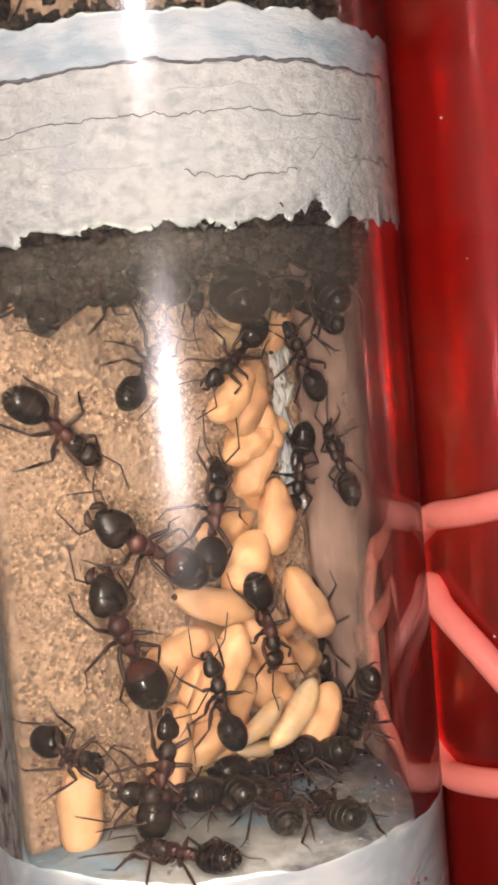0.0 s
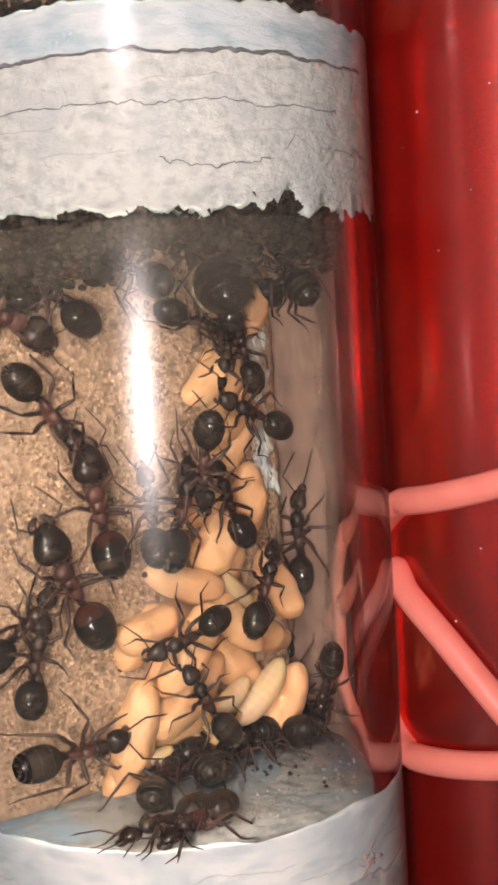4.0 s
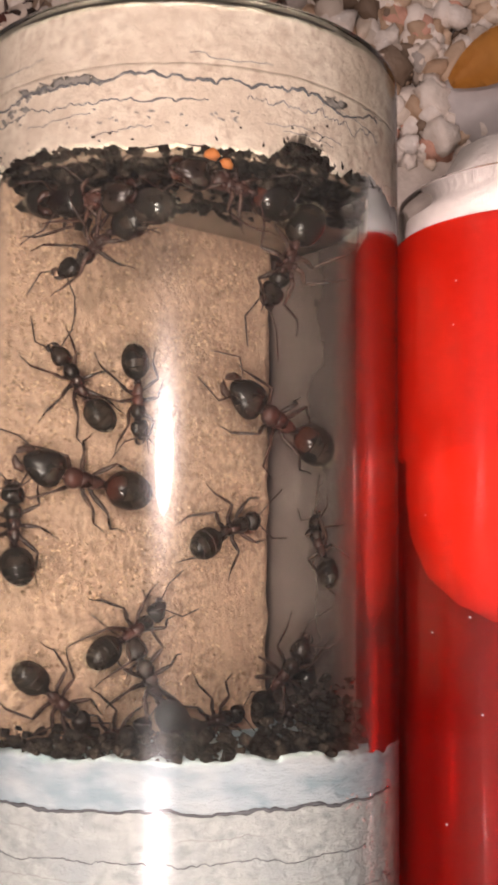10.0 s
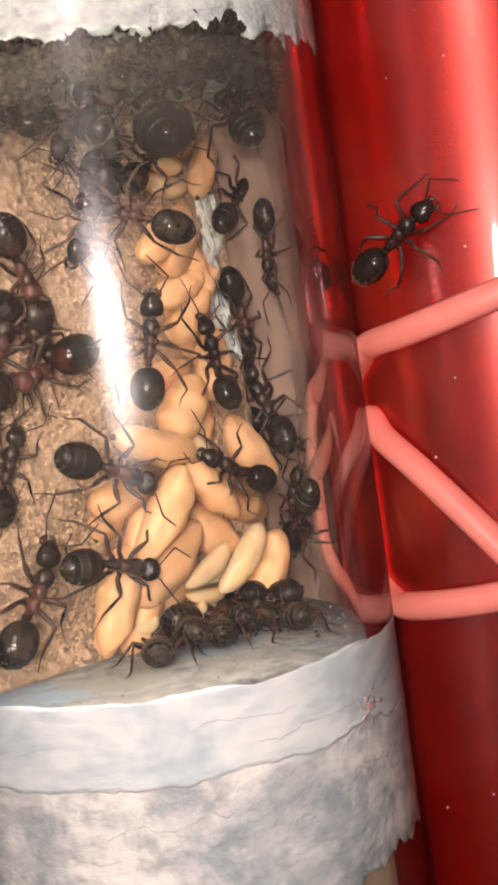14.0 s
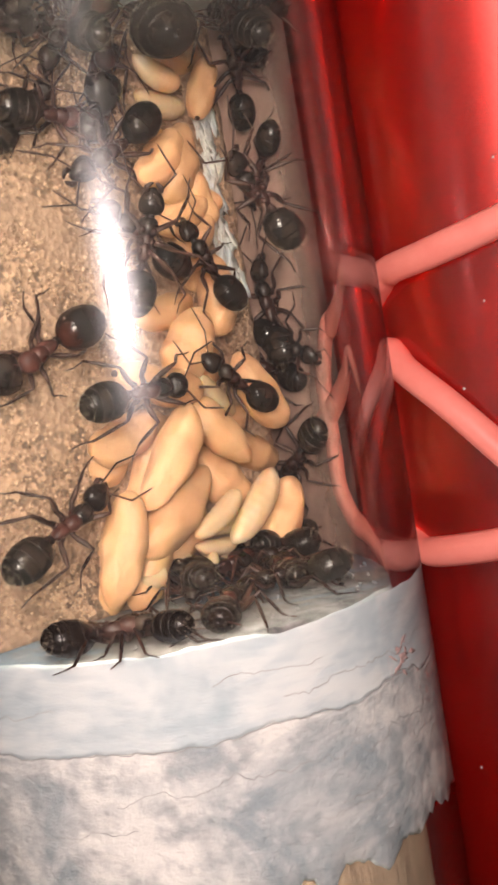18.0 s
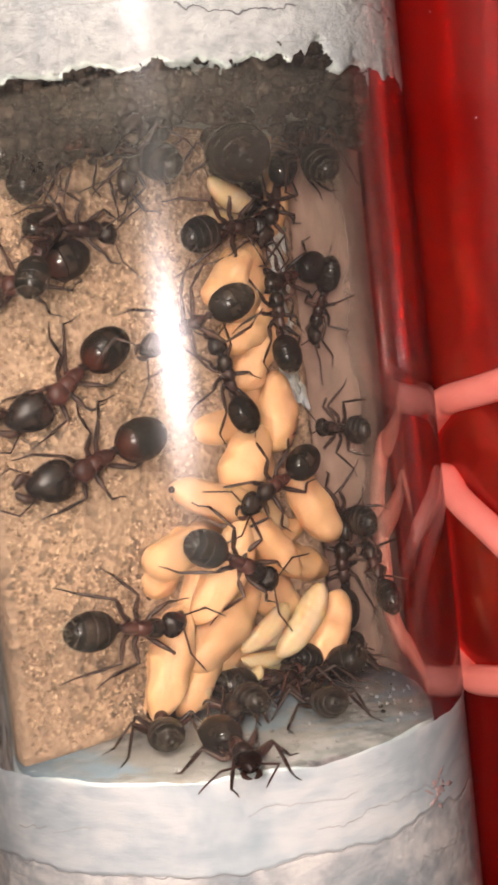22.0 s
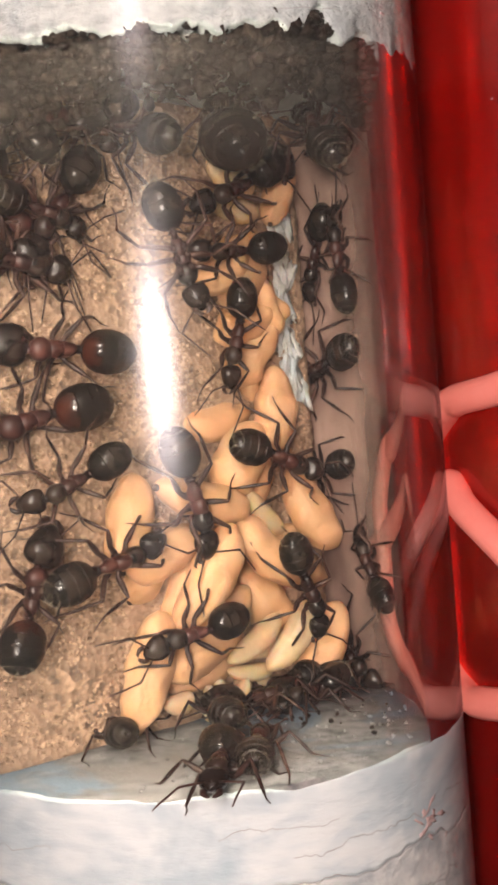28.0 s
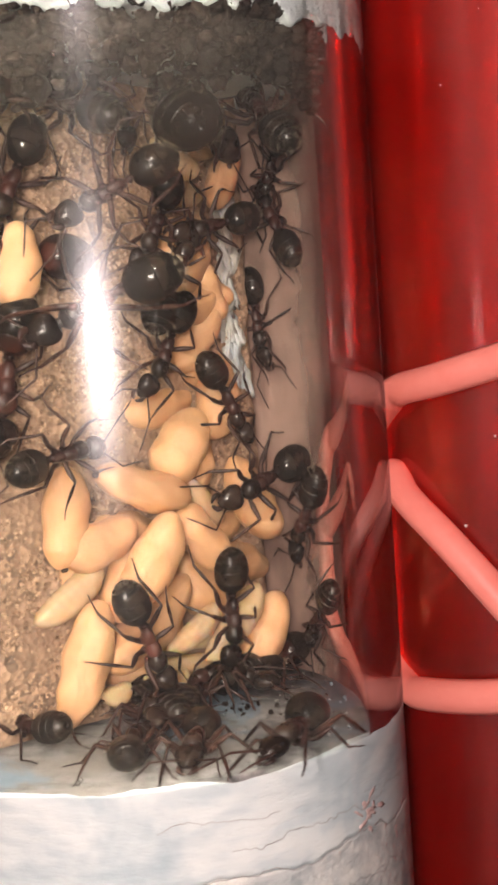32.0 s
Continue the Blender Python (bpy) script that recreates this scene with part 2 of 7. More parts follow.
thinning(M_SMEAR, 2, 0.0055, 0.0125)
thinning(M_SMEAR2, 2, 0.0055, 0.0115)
# Dark colours that paint the shade inside the plaster's cracks.
M_CRACK = textured("crack_shadow_dirt", ((0.10, 0.10, 0.11), (0.22, 0.23, 0.25), (0.16, 0.16, 0.17)), 900, 0.9)
M_FINE = textured("fine_crack_shadow_dirt", ((0.30, 0.31, 0.32), (0.46, 0.47, 0.48), (0.38, 0.38, 0.38)), 900, 0.9)
M_SAND = textured("sand", ((0.50, 0.325, 0.215), (0.16, 0.105, 0.076), (0.37, 0.245, 0.17)), 2500, 0.8, 0.65, kind="grain", second=230, patch=(0.42, 0.66), stain=((0.17, 0.10, 0.07), 150, 0.54, 0.76))
M_SANDF = textured("fine_sand", ((0.52, 0.345, 0.25), (0.23, 0.15, 0.11), (0.40, 0.265, 0.195)), 1900, 0.85, 1.5, 1500, second=260, span=(0.38, 0.66), patch=(0.44, 0.68), stretch=(1, 0.8, 1), stain=((0.21, 0.135, 0.10), 170, 0.50, 0.72))
M_GRAIN = textured("sand_grain", ((0.62, 0.48, 0.32), (0.40, 0.29, 0.18), (0.50, 0.36, 0.24)), 700, 0.6)
M_DIRT = textured("dark_nest_debris", ((0.015, 0.011, 0.008), (0.066, 0.045, 0.033), (0.036, 0.026, 0.020)), 900, 0.85, 1.4, 3000, gloss=0.18)
M_WOOD = textured("brown_cork", ((0.20, 0.13, 0.09), (0.42, 0.30, 0.21), (0.30, 0.20, 0.14)), 420, 0.8, 0.7, 900, stretch=(2.5, 0.5, 2.5))
M_BASE = textured("dark_tray", ((0.060, 0.037, 0.032), (0.095, 0.058, 0.050), (0.075, 0.046, 0.040)), 160, 0.55, 0.3)
M_MAT = textured("green_cutting_mat", ((0.030, 0.062, 0.045), (0.045, 0.085, 0.062), (0.06, 0.09, 0.07)), 350, 0.55, 0.3)
M_LINE = textured("yellow_print", ((0.55, 0.36, 0.05), (0.65, 0.44, 0.08), (0.5, 0.33, 0.06)), 500, 0.6)
M_COTTON = textured("cotton", ((0.72, 0.68, 0.64), (0.86, 0.84, 0.80), (0.80, 0.76, 0.72)), 300, 0.95, 0.8, 1200)
M_BAND = textured("salmon_rubber", ((0.93, 0.27, 0.22), (0.98, 0.33, 0.27), (0.95, 0.30, 0.24)), 500, 0.42, 0.15)


# ---- building helpers; shapes are given in millimetres
def solid(bm):
    mesh = bpy.data.meshes.new("m")
    bmesh.ops.scale(bm, vec=(MM, MM, MM), verts=bm.verts)
    bm.normal_update()
    bm.to_mesh(mesh)
    bm.free()
    return mesh


def part(name, bm, mat, parent=None, label="", smooth=True):
    mesh = bm if isinstance(bm, bpy.types.Mesh) else solid(bm)
    mesh.materials.clear()
    mesh.materials.append(mat)
    if smooth:
        mesh.polygons.foreach_set("use_smooth", [True] * len(mesh.polygons))
    ob = new(name, mesh)
    if parent:
        ob.parent = parent
    if label:
        ob["label"] = label
    return ob


def empty(name, label, category, group="", kind=""):
    ob = new(name)
    ob.empty_display_size = 0.002
    return tagged(ob, label, category, group, kind)


def lathe(profile, steps=96, axis=(0, 15), bm=None, wobble=None):
    """Rings round the tube's axis (along y): profile rows of (radius, y), closed into a shell if it ends where it began."""
    bm = bm or bmesh.new()
    rings = []
    for r, y in profile:
        ring = []
        for i in range(steps):
            a = 2 * math.pi * i / steps
            rr, yy = (r, y) if wobble is None else wobble(r, y, a)
            ring.append(bm.verts.new((axis[0] + rr * math.sin(a), yy, axis[1] + rr * math.cos(a))))
        rings.append(ring)
    for a, b in zip(rings, rings[1:]):
        for i in range(steps):
            bm.faces.new((a[i], a[(i + 1) % steps], b[(i + 1) % steps], b[i]))
    return bm, rings


def capped(profile, steps=96, axis=(0, 15), wobble=None):
    bm, rings = lathe(profile, steps, axis, None, wobble)
    bm.faces.new(rings[0])
    bm.faces.new(rings[-1][::-1])
    bmesh.ops.recalc_face_normals(bm, faces=bm.faces)
    return bm


def shell(profile, steps=96, axis=(0, 15)):
    bm, rings = lathe(profile, steps, axis)
    for i in range(steps):
        a, b = rings[-1], rings[0]
        bm.faces.new((a[i], a[(i + 1) % steps], b[(i + 1) % steps], b[i]))
    bmesh.ops.recalc_face_normals(bm, faces=bm.faces)
    return bm


def tube_along(points, radii, sides=6, bm=None, flat=1.0):
    """A tapered tube along points (mm)."""
    bm = bm or bmesh.new()
    pts = [Vector(p) for p in points]
    rings = []
    up = Vector((0.13, 0.21, 0.97))
    for i, p in enumerate(pts):
        d = (pts[min(i + 1, len(pts) - 1)] - pts[max(i - 1, 0)]).normalized()
        s = d.cross(up)
        s = s.normalized() if s.length > 1e-4 else Vector((1, 0, 0))
        u = s.cross(d)
        r = radii[i] if hasattr(radii, "__len__") else radii
        rings.append([bm.verts.new(p + (s * math.cos(2 * math.pi * k / sides) + u * math.sin(2 * math.pi * k / sides) * flat) * r) for k in range(sides)])
    for a, b in zip(rings, rings[1:]):
        for k in range(sides):
            bm.faces.new((a[k], a[(k + 1) % sides], b[(k + 1) % sides], b[k]))
    bm.faces.new(rings[0][::-1])
    bm.faces.new(rings[-1])
    bmesh.ops.recalc_face_normals(bm, faces=bm.faces)
    return bm


def blob(bm, at, size, seed=0, rough=0.12, sub=2, turn=None, freq=1.2):
    """An uneven rounded lump."""
    made = bmesh.ops.create_icosphere(bm, subdivisions=sub, radius=1.0)["verts"]
    off = Vector((seed * 3.7, seed * 1.3, seed * 2.1))
    m = turn or Matrix.Identity(3)
    for v in made:
        k = 1 + rough * noise.noise(v.co * freq + off) * 2
        v.co = m @ Vector((v.co.x * size[0] * k, v.co.y * size[1] * k, v.co.z * size[2] * k)) + Vector(at)
    return made


# ---- table, tray floor, gravel
def box(lo, hi, bevel=0.0):
    bm = bmesh.new()
    bmesh.ops.create_cube(bm, size=1.0)
    for v in bm.verts:
        v.co = Vector([lo[i] + (v.co[i] + 0.5) * (hi[i] - lo[i]) for i in range(3)])
    if bevel:
        bmesh.ops.bevel(bm, geom=bm.edges, offset=bevel, segments=2, affect="EDGES")
    return bm


mat_ob = part("ground", box((-450, -450, -24), (450, 450, -20.0)), M_MAT, smooth=False)
tagged(mat_ob, "dark green cutting mat printed with a yellow grid, under the tray", "cutting mat", kind="structure")
for i in range(-12, 13):
    wide = 0.75 if i % 5 else 1.3
    part("grid_line", box((2.6 + i * 10.2 - wide / 2, -200, -20.01), (2.6 + i * 10.2 + wide / 2, 300, -19.93)), M_LINE, mat_ob, smooth=False)
for i in range(-3, 13):
    wide = 0.75 if i % 5 else 1.3
    part("grid_line", box((-200, 105 + i * 10.2 - wide / 2, -20.02), (200, 105 + i * 10.2 + wide / 2, -19.95)), M_LINE, mat_ob, smooth=False)
tray = part("tray_floor", box((-130, -140, -20), (130, 95.0, -1.2), 1.0), M_BASE, smooth=False)
tagged(tray, "dark plastic tray carrying the gravel and the glass tubes", "tray", kind="structure")

# ---- the nest tube
BORE = 13.05
IN = BORE + 0.07
nest = empty("nest_tube", "clear glass nest tube with plaster plugs lying on the tray", "test tube")
glass = part("glass_wall", shell([(15, 75.4), (15, 75.65), (14.9, 76.05), (14.6, 76.3), (BORE + 0.45, 76.3), (BORE + 0.12, 76.1), (BORE, 75.65), (BORE, 75.4), (BORE, 75.1), (BORE, 40), (BORE, 0), (BORE, -40), (BORE, -69), (BORE, -69.6), (BORE, -70), (9.4, -78.4), (0.3, -82), (0.3, -84.2), (10.6, -80), (15, -70.5), (15, -70), (15, -69.4), (15, -40), (15, 0), (15, 40), (15, 75.1)], 160), M_GLASS, nest, "thick clear wall with a rounded rim and a slight fog")
glass.visible_shadow = False


def jag(a, y, amp, f, seed):
    return y + amp * (noise.noise(Vector((math.sin(a) * f, math.cos(a) * f, seed))) + 0.5 * noise.noise(Vector((math.sin(a) * f * 3, math.cos(a) * f * 3, seed + 5))) + 0.35 * noise.noise(Vector((math.sin(a) * f * 8, math.cos(a) * f * 8, seed + 9))))


def plug(name, ys, mats, seed, low, high, labels, inner=0.10, notches=()):
    """Plaster plug in layers; ys from the lower face to the upper face; low and high: raggedness of its two end edges."""
    thing = None
    for k in range(len(ys) - 1):
        y0, y1 = ys[k], ys[k + 1]

        def wob(r, y, a, y0=y0, y1=y1, k=k):
            if abs(y - y0) < 0.3:
                bite = sum(h * math.exp(-((math.degrees(a + math.pi) % 360 - 180 - at) / w) ** 2) for at, w, h in notches) if k == 0 else 0.0
                return r, jag(a, y, low if k == 0 else inner, 7 if k == 0 else 2, seed + k) + bite * (0.75 + 0.5 * noise.noise(Vector((a * 30, seed, 1))))
            if abs(y - y1) < 0.3:
                return r, jag(a, y, high if k == len(ys) - 2 else inner, 7 if k == len(ys) - 2 else 2, seed + k + 1) + (0 if k == len(ys) - 2 else 0.02)
            return r, y
        rows = [(IN - 3.0, y0 + 0.01), (IN - (0.18 if k == 0 else 0.0), y0), (IN, y0 + 0.25)] + [(IN, y0 + 0.25 + (y1 - y0 - 0.5) * j / 5) for j in range(1, 5)] + [(IN, y1 - 0.25), (IN - (0.15 if k == len(ys) - 2 else 0.0), y1), (IN - 3.0, y1 - 0.01)]
        ob = part(name if k == 0 else "upper_layer", capped(rows, 300, wobble=wob), mats[k], thing or nest, labels[k])
        thing = thing or ob
    return thing


def crack(thing, y, a0, a1, seed, width=0.07, amp=0.5, f=6.0, mat=None, edge=None):
    """A dark hairline, a crack's shade drawn as colour, round the plug at height y from angle a0 to a1 (degrees)."""
    bm = bmesh.new()
    n = max(8, int(abs(a1 - a0) * 2.0))
    pts, rad = [], []
    for i in range(n + 1):
        a = radians(a0 + (a1 - a0) * i / n)
        yy = y + amp * (noise.noise(Vector((a * f, seed, 0))) + 0.5 * noise.noise(Vector((a * f * 3.1, seed, 3))) + 0.3 * noise.noise(Vector((a * f * 9, seed, 7))) + 0.14 * noise.noise(Vector((a * f * 25, seed, 9))))
        if edge:
            yy = jag(a, y, edge[0], 2, edge[1]) + 0.22 * noise.noise(Vector((a * 9, seed, 0))) + 0.1 * noise.noise(Vector((a * 40, seed, 0)))
        pts.append((IN * math.sin(a), yy, 15 + IN * math.cos(a)))
        rad.append(width * (0.55 + 0.9 * abs(noise.noise(Vector((a * 9, seed, 2))))))
    part("crack", tube_along(pts, rad, 5, bm), mat or M_CRACK, thing)


mid = plug("plaster_plug", (19.7, 28.55, 31.3), (M_PLASTER, M_BLUE), 3.0, 0.8, 0.4, ("off-white cracked plaster with a ragged lower edge", "grey-blue plaster layer"), 0.38, notches=((42, 2.0, 1.3), (36, 5, 0.5), (-20, 12, 0.4)))
low = plug("plaster_plug", (-30.3, -21.6, -16.5), (M_CRUST, M_PALE), 11.0, 1.0, 0.12, ("stained off-white plaster, chipped below", "grey-blue plaster layer"), 0.7)
top = plug("plaster_cap", (66.9, 72.2, 76.05), (M_CAP, M_CAP), 21.0, 0.6, 0.1, ("cream plaster cap, finely cracked", "cream plaster layer"), notches=((37, 7, 2.2), (-33, 11, 1.0), (62, 6, 0.9)))
crack(mid, 28.55, -75, 75, 1.0, 0.13, 0.45, 3.0, None, (0.38, 4.0))
crack(mid, 25.7, -65, 60, 2.0, 0.05, 0.5, 4.0)
crack(mid, 22.4, 8, 36, 3.0, 0.05, 0.7, 4.0)
crack(mid, 23.4, 40, 75, 4.0, 0.04, 0.9, 7.0)
for k in range(9):
    a = (-62, -40, -20, 5, 25, 48, -55, 30, 58)[k]
    crack(mid, (21.6, 24.6, 23.1, 27.1, 24.3, 26.2, 27.4, 20.9, 21.8)[k], a, a + (16, 24, 20, 22, 30, 14, 26, 18, 12)[k], 31.0 + k, 0.03, 0.5, 3.0, M_FINE)
    crack(top, (68.4, 69.2, 68.0, 72.6, 69.0, 70.8, 73.2, 68.6, 72.0)[k], a, a + (12, 20, 16, 22, 24, 14, 20, 16, 12)[k], 51.0 + k, 0.035, 0.5, 4.0)
    crack(low, (-22.8, -25.6, -24.0, -18.6, -27.0, -23.4, -19.4, -26.2, -25.0)[k], a, a + (18, 24, 20, 26, 22, 14, 24, 18, 12)[k], 71.0 + k, 0.03, 0.7, 2.5, M_FINE)
crack(low, -21.6, -70, 70, 5.0, 0.04, 0.5, 4.0, M_FINE, (0.7, 12.0))
crack(low, -19.9, 20, 75, 6.0, 0.035, 0.9, 1.8, M_FINE)
crack(low, -24.0, 0, 70, 7.0, 0.035, 1.6, 1.5, M_FINE)
crack(top, 71.3, -62, 66, 8.0, 0.11, 0.7, 4.0)
crack(top, 70.0, -62, 10, 9.0, 0.06, 0.6, 5.0)
crack(top, 70.3, 20, 66, 10.0, 0.05, 1.2, 6.0)
part("silt", capped([(12.95, -16.9), (12.95, -16.42), (6, -16.34)], 120, wobble=lambda r, y, a: (r + 0.25 * noise.noise(Vector((math.sin(a) * 4, math.cos(a) * 4, 1))), y)), M_SILT, low, "dirty grey silt on the plug's face")
part("soil_face", capped([(12.85, 67.1), (12.8, 66.6), (9, 66.4), (4, 66.5)], 160, wobble=lambda r, y, a: (r, y + 0.25 * noise.noise(Vector((r * math.sin(a), r * math.cos(a), 3))))), M_FACE_BROWN, top, "brown film over the cap's inner face")


def blots(thing, name, mat, rows, seed, label):
    """Thin uneven blots on a plug's skin; rows of angle, spread, height, spread, count, size (degrees, mm)."""
    rnd = random.Random(seed)
    bm = bmesh.new()
    for a0, da, y0, dy, n, size in rows:
        for i in range(n):
            a, y = radians(rnd.gauss(a0, da)), rnd.gauss(y0, dy)
            turn = Matrix.Rotation(a, 3, "Y") @ Matrix.Rotation(rnd.uniform(-0.7, 0.7), 3, "Z")
            blob(bm, ((IN - 0.012) * math.sin(a), y, 15 + (IN - 0.012) * math.cos(a)), (size * rnd.uniform(0.6, 1.8), size * rnd.uniform(0.3, 0.8), 0.045), i + seed, 0.5, 2, turn, 2.2)
    part(name, bm, mat, thing, label)


blots(low, "dye_stain", M_PINK, [(57, 2.5, -20.4, 0.5, 16, 0.24), (66, 3, -22.6, 0.7, 8, 0.14)], 5, "pink speckle on the plaster")
# Middle plug: pink specks painted for the red tube's reflection at its edge.
blots(mid, "dye_stain", M_PINK, [(55, 3, 28.4, 0.25, 12, 0.13), (66, 3, 24.5, 1.6, 12, 0.12)], 6, "pink specks painted for the red tube's reflection")
blots(top, "grey_smudge", M_SMUDGE, [(-28, 6, 71.5, 0.16, 16, 0.42), (46, 1.5, 71.4, 0.15, 5, 0.42), (-44, 4, 70.4, 0.4, 10, 0.25), (10, 30, 69.0, 0.5, 24, 0.12)], 9, "grey smudges along the cap's crack")
cork = part("cork_filling", capped([(12.5, -68), (12.9, -66), (12.9, -32), (12.8, -29.0)], 120, wobble=lambda r, y, a: (r, jag(a, y, 0.3, 4, 8))), M_WOOD)
tagged(cork, "brown cork-like filling packed below the lowest plug", "filling")


def sand_bed(name, y0, y1, p1, p2, p3, mat, seed, label, ny, nx, rough, finer):
    """Sand along the tube, heaped against one side: a sloping top from p1 to p2, a short edge to p3, the wall behind."""
    bm = bmesh.new()
    a1 = math.atan2(p1[0], p1[1] - 15)
    a3 = math.atan2(p3[0], p3[1] - 15)
    a3 = a3 - 2 * math.pi if a3 > a1 else a3
    cols = []
    for j in range(ny + 1):
        y = y0 + (y1 - y0) * j / ny
        prof = []
        for i in range(nx + 1):
            s = i / nx
            x, z = p1[0] + (p2[0] - p1[0]) * s, p1[1] + (p2[1] - p1[1]) * s
            d = rough * (noise.noise(Vector((s * 9, y * 0.45, seed))) + 0.5 * noise.noise(Vector((s * 40, y * 2.0, seed))) + finer * noise.noise(Vector((s * 110, y * 5.5, seed))))
            d *= min(1, 6 * s, 6 * (1 - s) + 0.3)
            e = 0.25 * noise.noise(Vector((y * 0.5, seed, 4))) if i == nx else 0
            prof.append((x + d * 0.64 + e, y, z + d * 0.77))
        for i in range(1, 15):
            s = i / 15
            a = a3 + (a1 - a3) * s
            prof.append((12.85 * math.sin(a), y, 15 + 12.85 * math.cos(a)))
        cols.append([bm.verts.new(p) for p in prof])
    n = len(cols[0])
    for a, b in zip(cols, cols[1:]):
        for i in range(n):
            bm.faces.new((a[i], b[i], b[(i + 1) % n], a[(i + 1) % n]))
    bm.faces.new(cols[0])
    bm.faces.new(cols[-1][::-1])
    bmesh.ops.recalc_face_normals(bm, faces=bm.faces)
    ob = part(name, bm, mat)
    return tagged(ob, label, "sand", kind="stuff")


sand_low = sand_bed("sand_bed", -16.4, 19.8, (-10.35, 22.45), (8.2, 7.3), (8.4, 4.6), M_SAND, 2.0, "coarse beige sand bed sloping across the lower chamber", 110, 60, 0.22, 0.5)
sand_up = sand_bed("sand_bed", 31.2, 67.0, (-10.35, 22.45), (6.3, 8.6), (6.5, 3.5), M_SANDF, 5.0, "fine beige sand bed along the upper chamber, firmly packed", 90, 50, 0.16, 0.3)


def smear(y0, y1, a0, a1, mat, seed, label):
    """A thin film on the glass beside the sand, with uneven edges."""
    bm = bmesh.new()
    rows = []
    for j in range(41):
        y = y0 + (y1 - y0) * j / 40
        rows.append([])
        for side in (BORE - 0.015, BORE - 0.06):
            row = []
            for i in range(13):
                e = a0 + 1.2 * noise.noise(Vector((y * 0.2, seed, 0))) + 0.5 * noise.noise(Vector((y * 1.3, seed, 5)))
                a = radians(e + (a1 - e) * i / 12)
                rr = side if i > 1 else BORE - 0.015 - (BORE - 0.015 - side) * (0.1 + 0.4 * i)
                row.append(bm.verts.new((rr * math.sin(a), y, 15 + rr * math.cos(a))))
            rows[-1].append(row)
    for p, q in zip(rows, rows[1:]):
        for k in (0, 1):
            for i in range(12):
                bm.faces.new((p[k][i], p[k][i + 1], q[k][i + 1], q[k][i]))
    for p, q in zip(rows, rows[1:]):
        for i in (0, 12):
            bm.faces.new((p[0][i], q[0][i], q[1][i], p[1][i]))
    bmesh.ops.recalc_face_normals(bm, faces=bm.faces)
    part("smear", bm, mat, nest, label)


smear(-16.4, 19.6, 94, 152, M_SMEAR, 1.0, "brownish film on the glass, thinning upwards")
smear(31.4, 66.8, 98, 156, M_SMEAR2, 2.0, "grey film on the glass, thinning upwards")

# ---- the red tube beside it
AX2 = (26.4, 11)
red = empty("red_tube", "glass tube wrapped in red film, stoppered with white cotton", "test tube")
g2 = part("glass_wall", shell([(10.9, 67.9), (10.9, 68.2), (10.8, 69.0), (10.5, 69.3), (10.4, 69.0), (10.35, 68.2), (10.35, 67.9), (10.35, 67.6), (10.35, 30), (10.35, -30), (10.35, -84), (10.35, -84.6), (10.35, -85), (0.3, -93), (0.3, -94), (10.9, -86), (10.9, -85.6), (10.9, -85), (10.9, -30), (10.9, 30), (10.9, 67.6)], 96, AX2), M_GLASS2, red, "clear glass wall with a rolled rim")
g2.visible_shadow = False
film_ob = part("red_film", shell([(11.0, 65.9), (11.0, 65.8), (11.0, 65.6), (11.0, 30), (11.0, -30), (11.0, -85), (10.94, -85), (10.94, -30), (10.94, 30), (10.94, 65.6), (10.94, 65.8), (10.94, 65.9)], 96, AX2), M_FILM, red, "glossy translucent red film")
film_ob.visible_shadow = False
bm = capped([(1.5, 38.6), (4.2, 39.0), (6.8, 40.2), (8.8, 42.3), (9.9, 45.0), (10.3, 48.0), (10.37, 51), (10.37, 55), (10.37, 60), (10.37, 66), (10.2, 67.4), (8.6, 68.6), (8.1, 70.4), (6.6, 72.8), (2.6, 74.0)], 64, AX2, wobble=lambda r, y, a: (r + (0.35 if r < 10.3 else 0.0) * noise.noise(Vector((math.sin(a) * 3, y * 0.4, math.cos(a) * 3))), y + 0.6 * noise.noise(Vector((math.sin(a) * 2, math.cos(a) * 2, y)))))
tagged(part("cotton_stopper", bm, M_COTTON), "white cotton wool stopper pushed into the red tube", "cotton stopper")

# ---- the rubber band: a figure of eight from under the nest tube over the red tube
def band_run(points, name="rubber_band"):
    pts = []
    P = [Vector(p) for p in points]
    for i in range(len(P) - 1):
        p0, p1, p2, p3 = P[max(i - 1, 0)], P[i], P[i + 1], P[min(i + 2, len(P) - 1)]
        for k in range(6):
            t = k / 6
            pts.append(0.5 * ((2 * p1) + (p2 - p0) * t + (2 * p0 - 5 * p1 + 4 * p2 - p3) * t * t + (3 * p1 - p0 - 3 * p2 + p3) * t ** 3))
    pts.append(P[-1])
    return tube_along(pts, 0.95, 10, flat=0.75)


def over_red(y0, y1, a0=-64, a1=80, n=9):
    out = []
    for i in range(n + 1):
        a = radians(a0 + (a1 - a0) * i / n)
        out.append((AX2[0] + 11.8 * math.sin(a), y0 + (y1 - y0) * (math.sin(a) - math.sin(radians(a0))) / (math.sin(radians(a1)) - math.sin(radians(a0))), AX2[1] + 11.8 * math.cos(a)))
    return out


def under_nest(y0, y1, a0=92, a1=200, n=6):
    out = []
    for i in range(n + 1):
        a = radians(a0 + (a1 - a0) * i / n)
        out.append((15.6 * math.sin(a), y0 + (y1 - y0) * i / n, 15 + 15.6 * math.cos(a)))
    return out


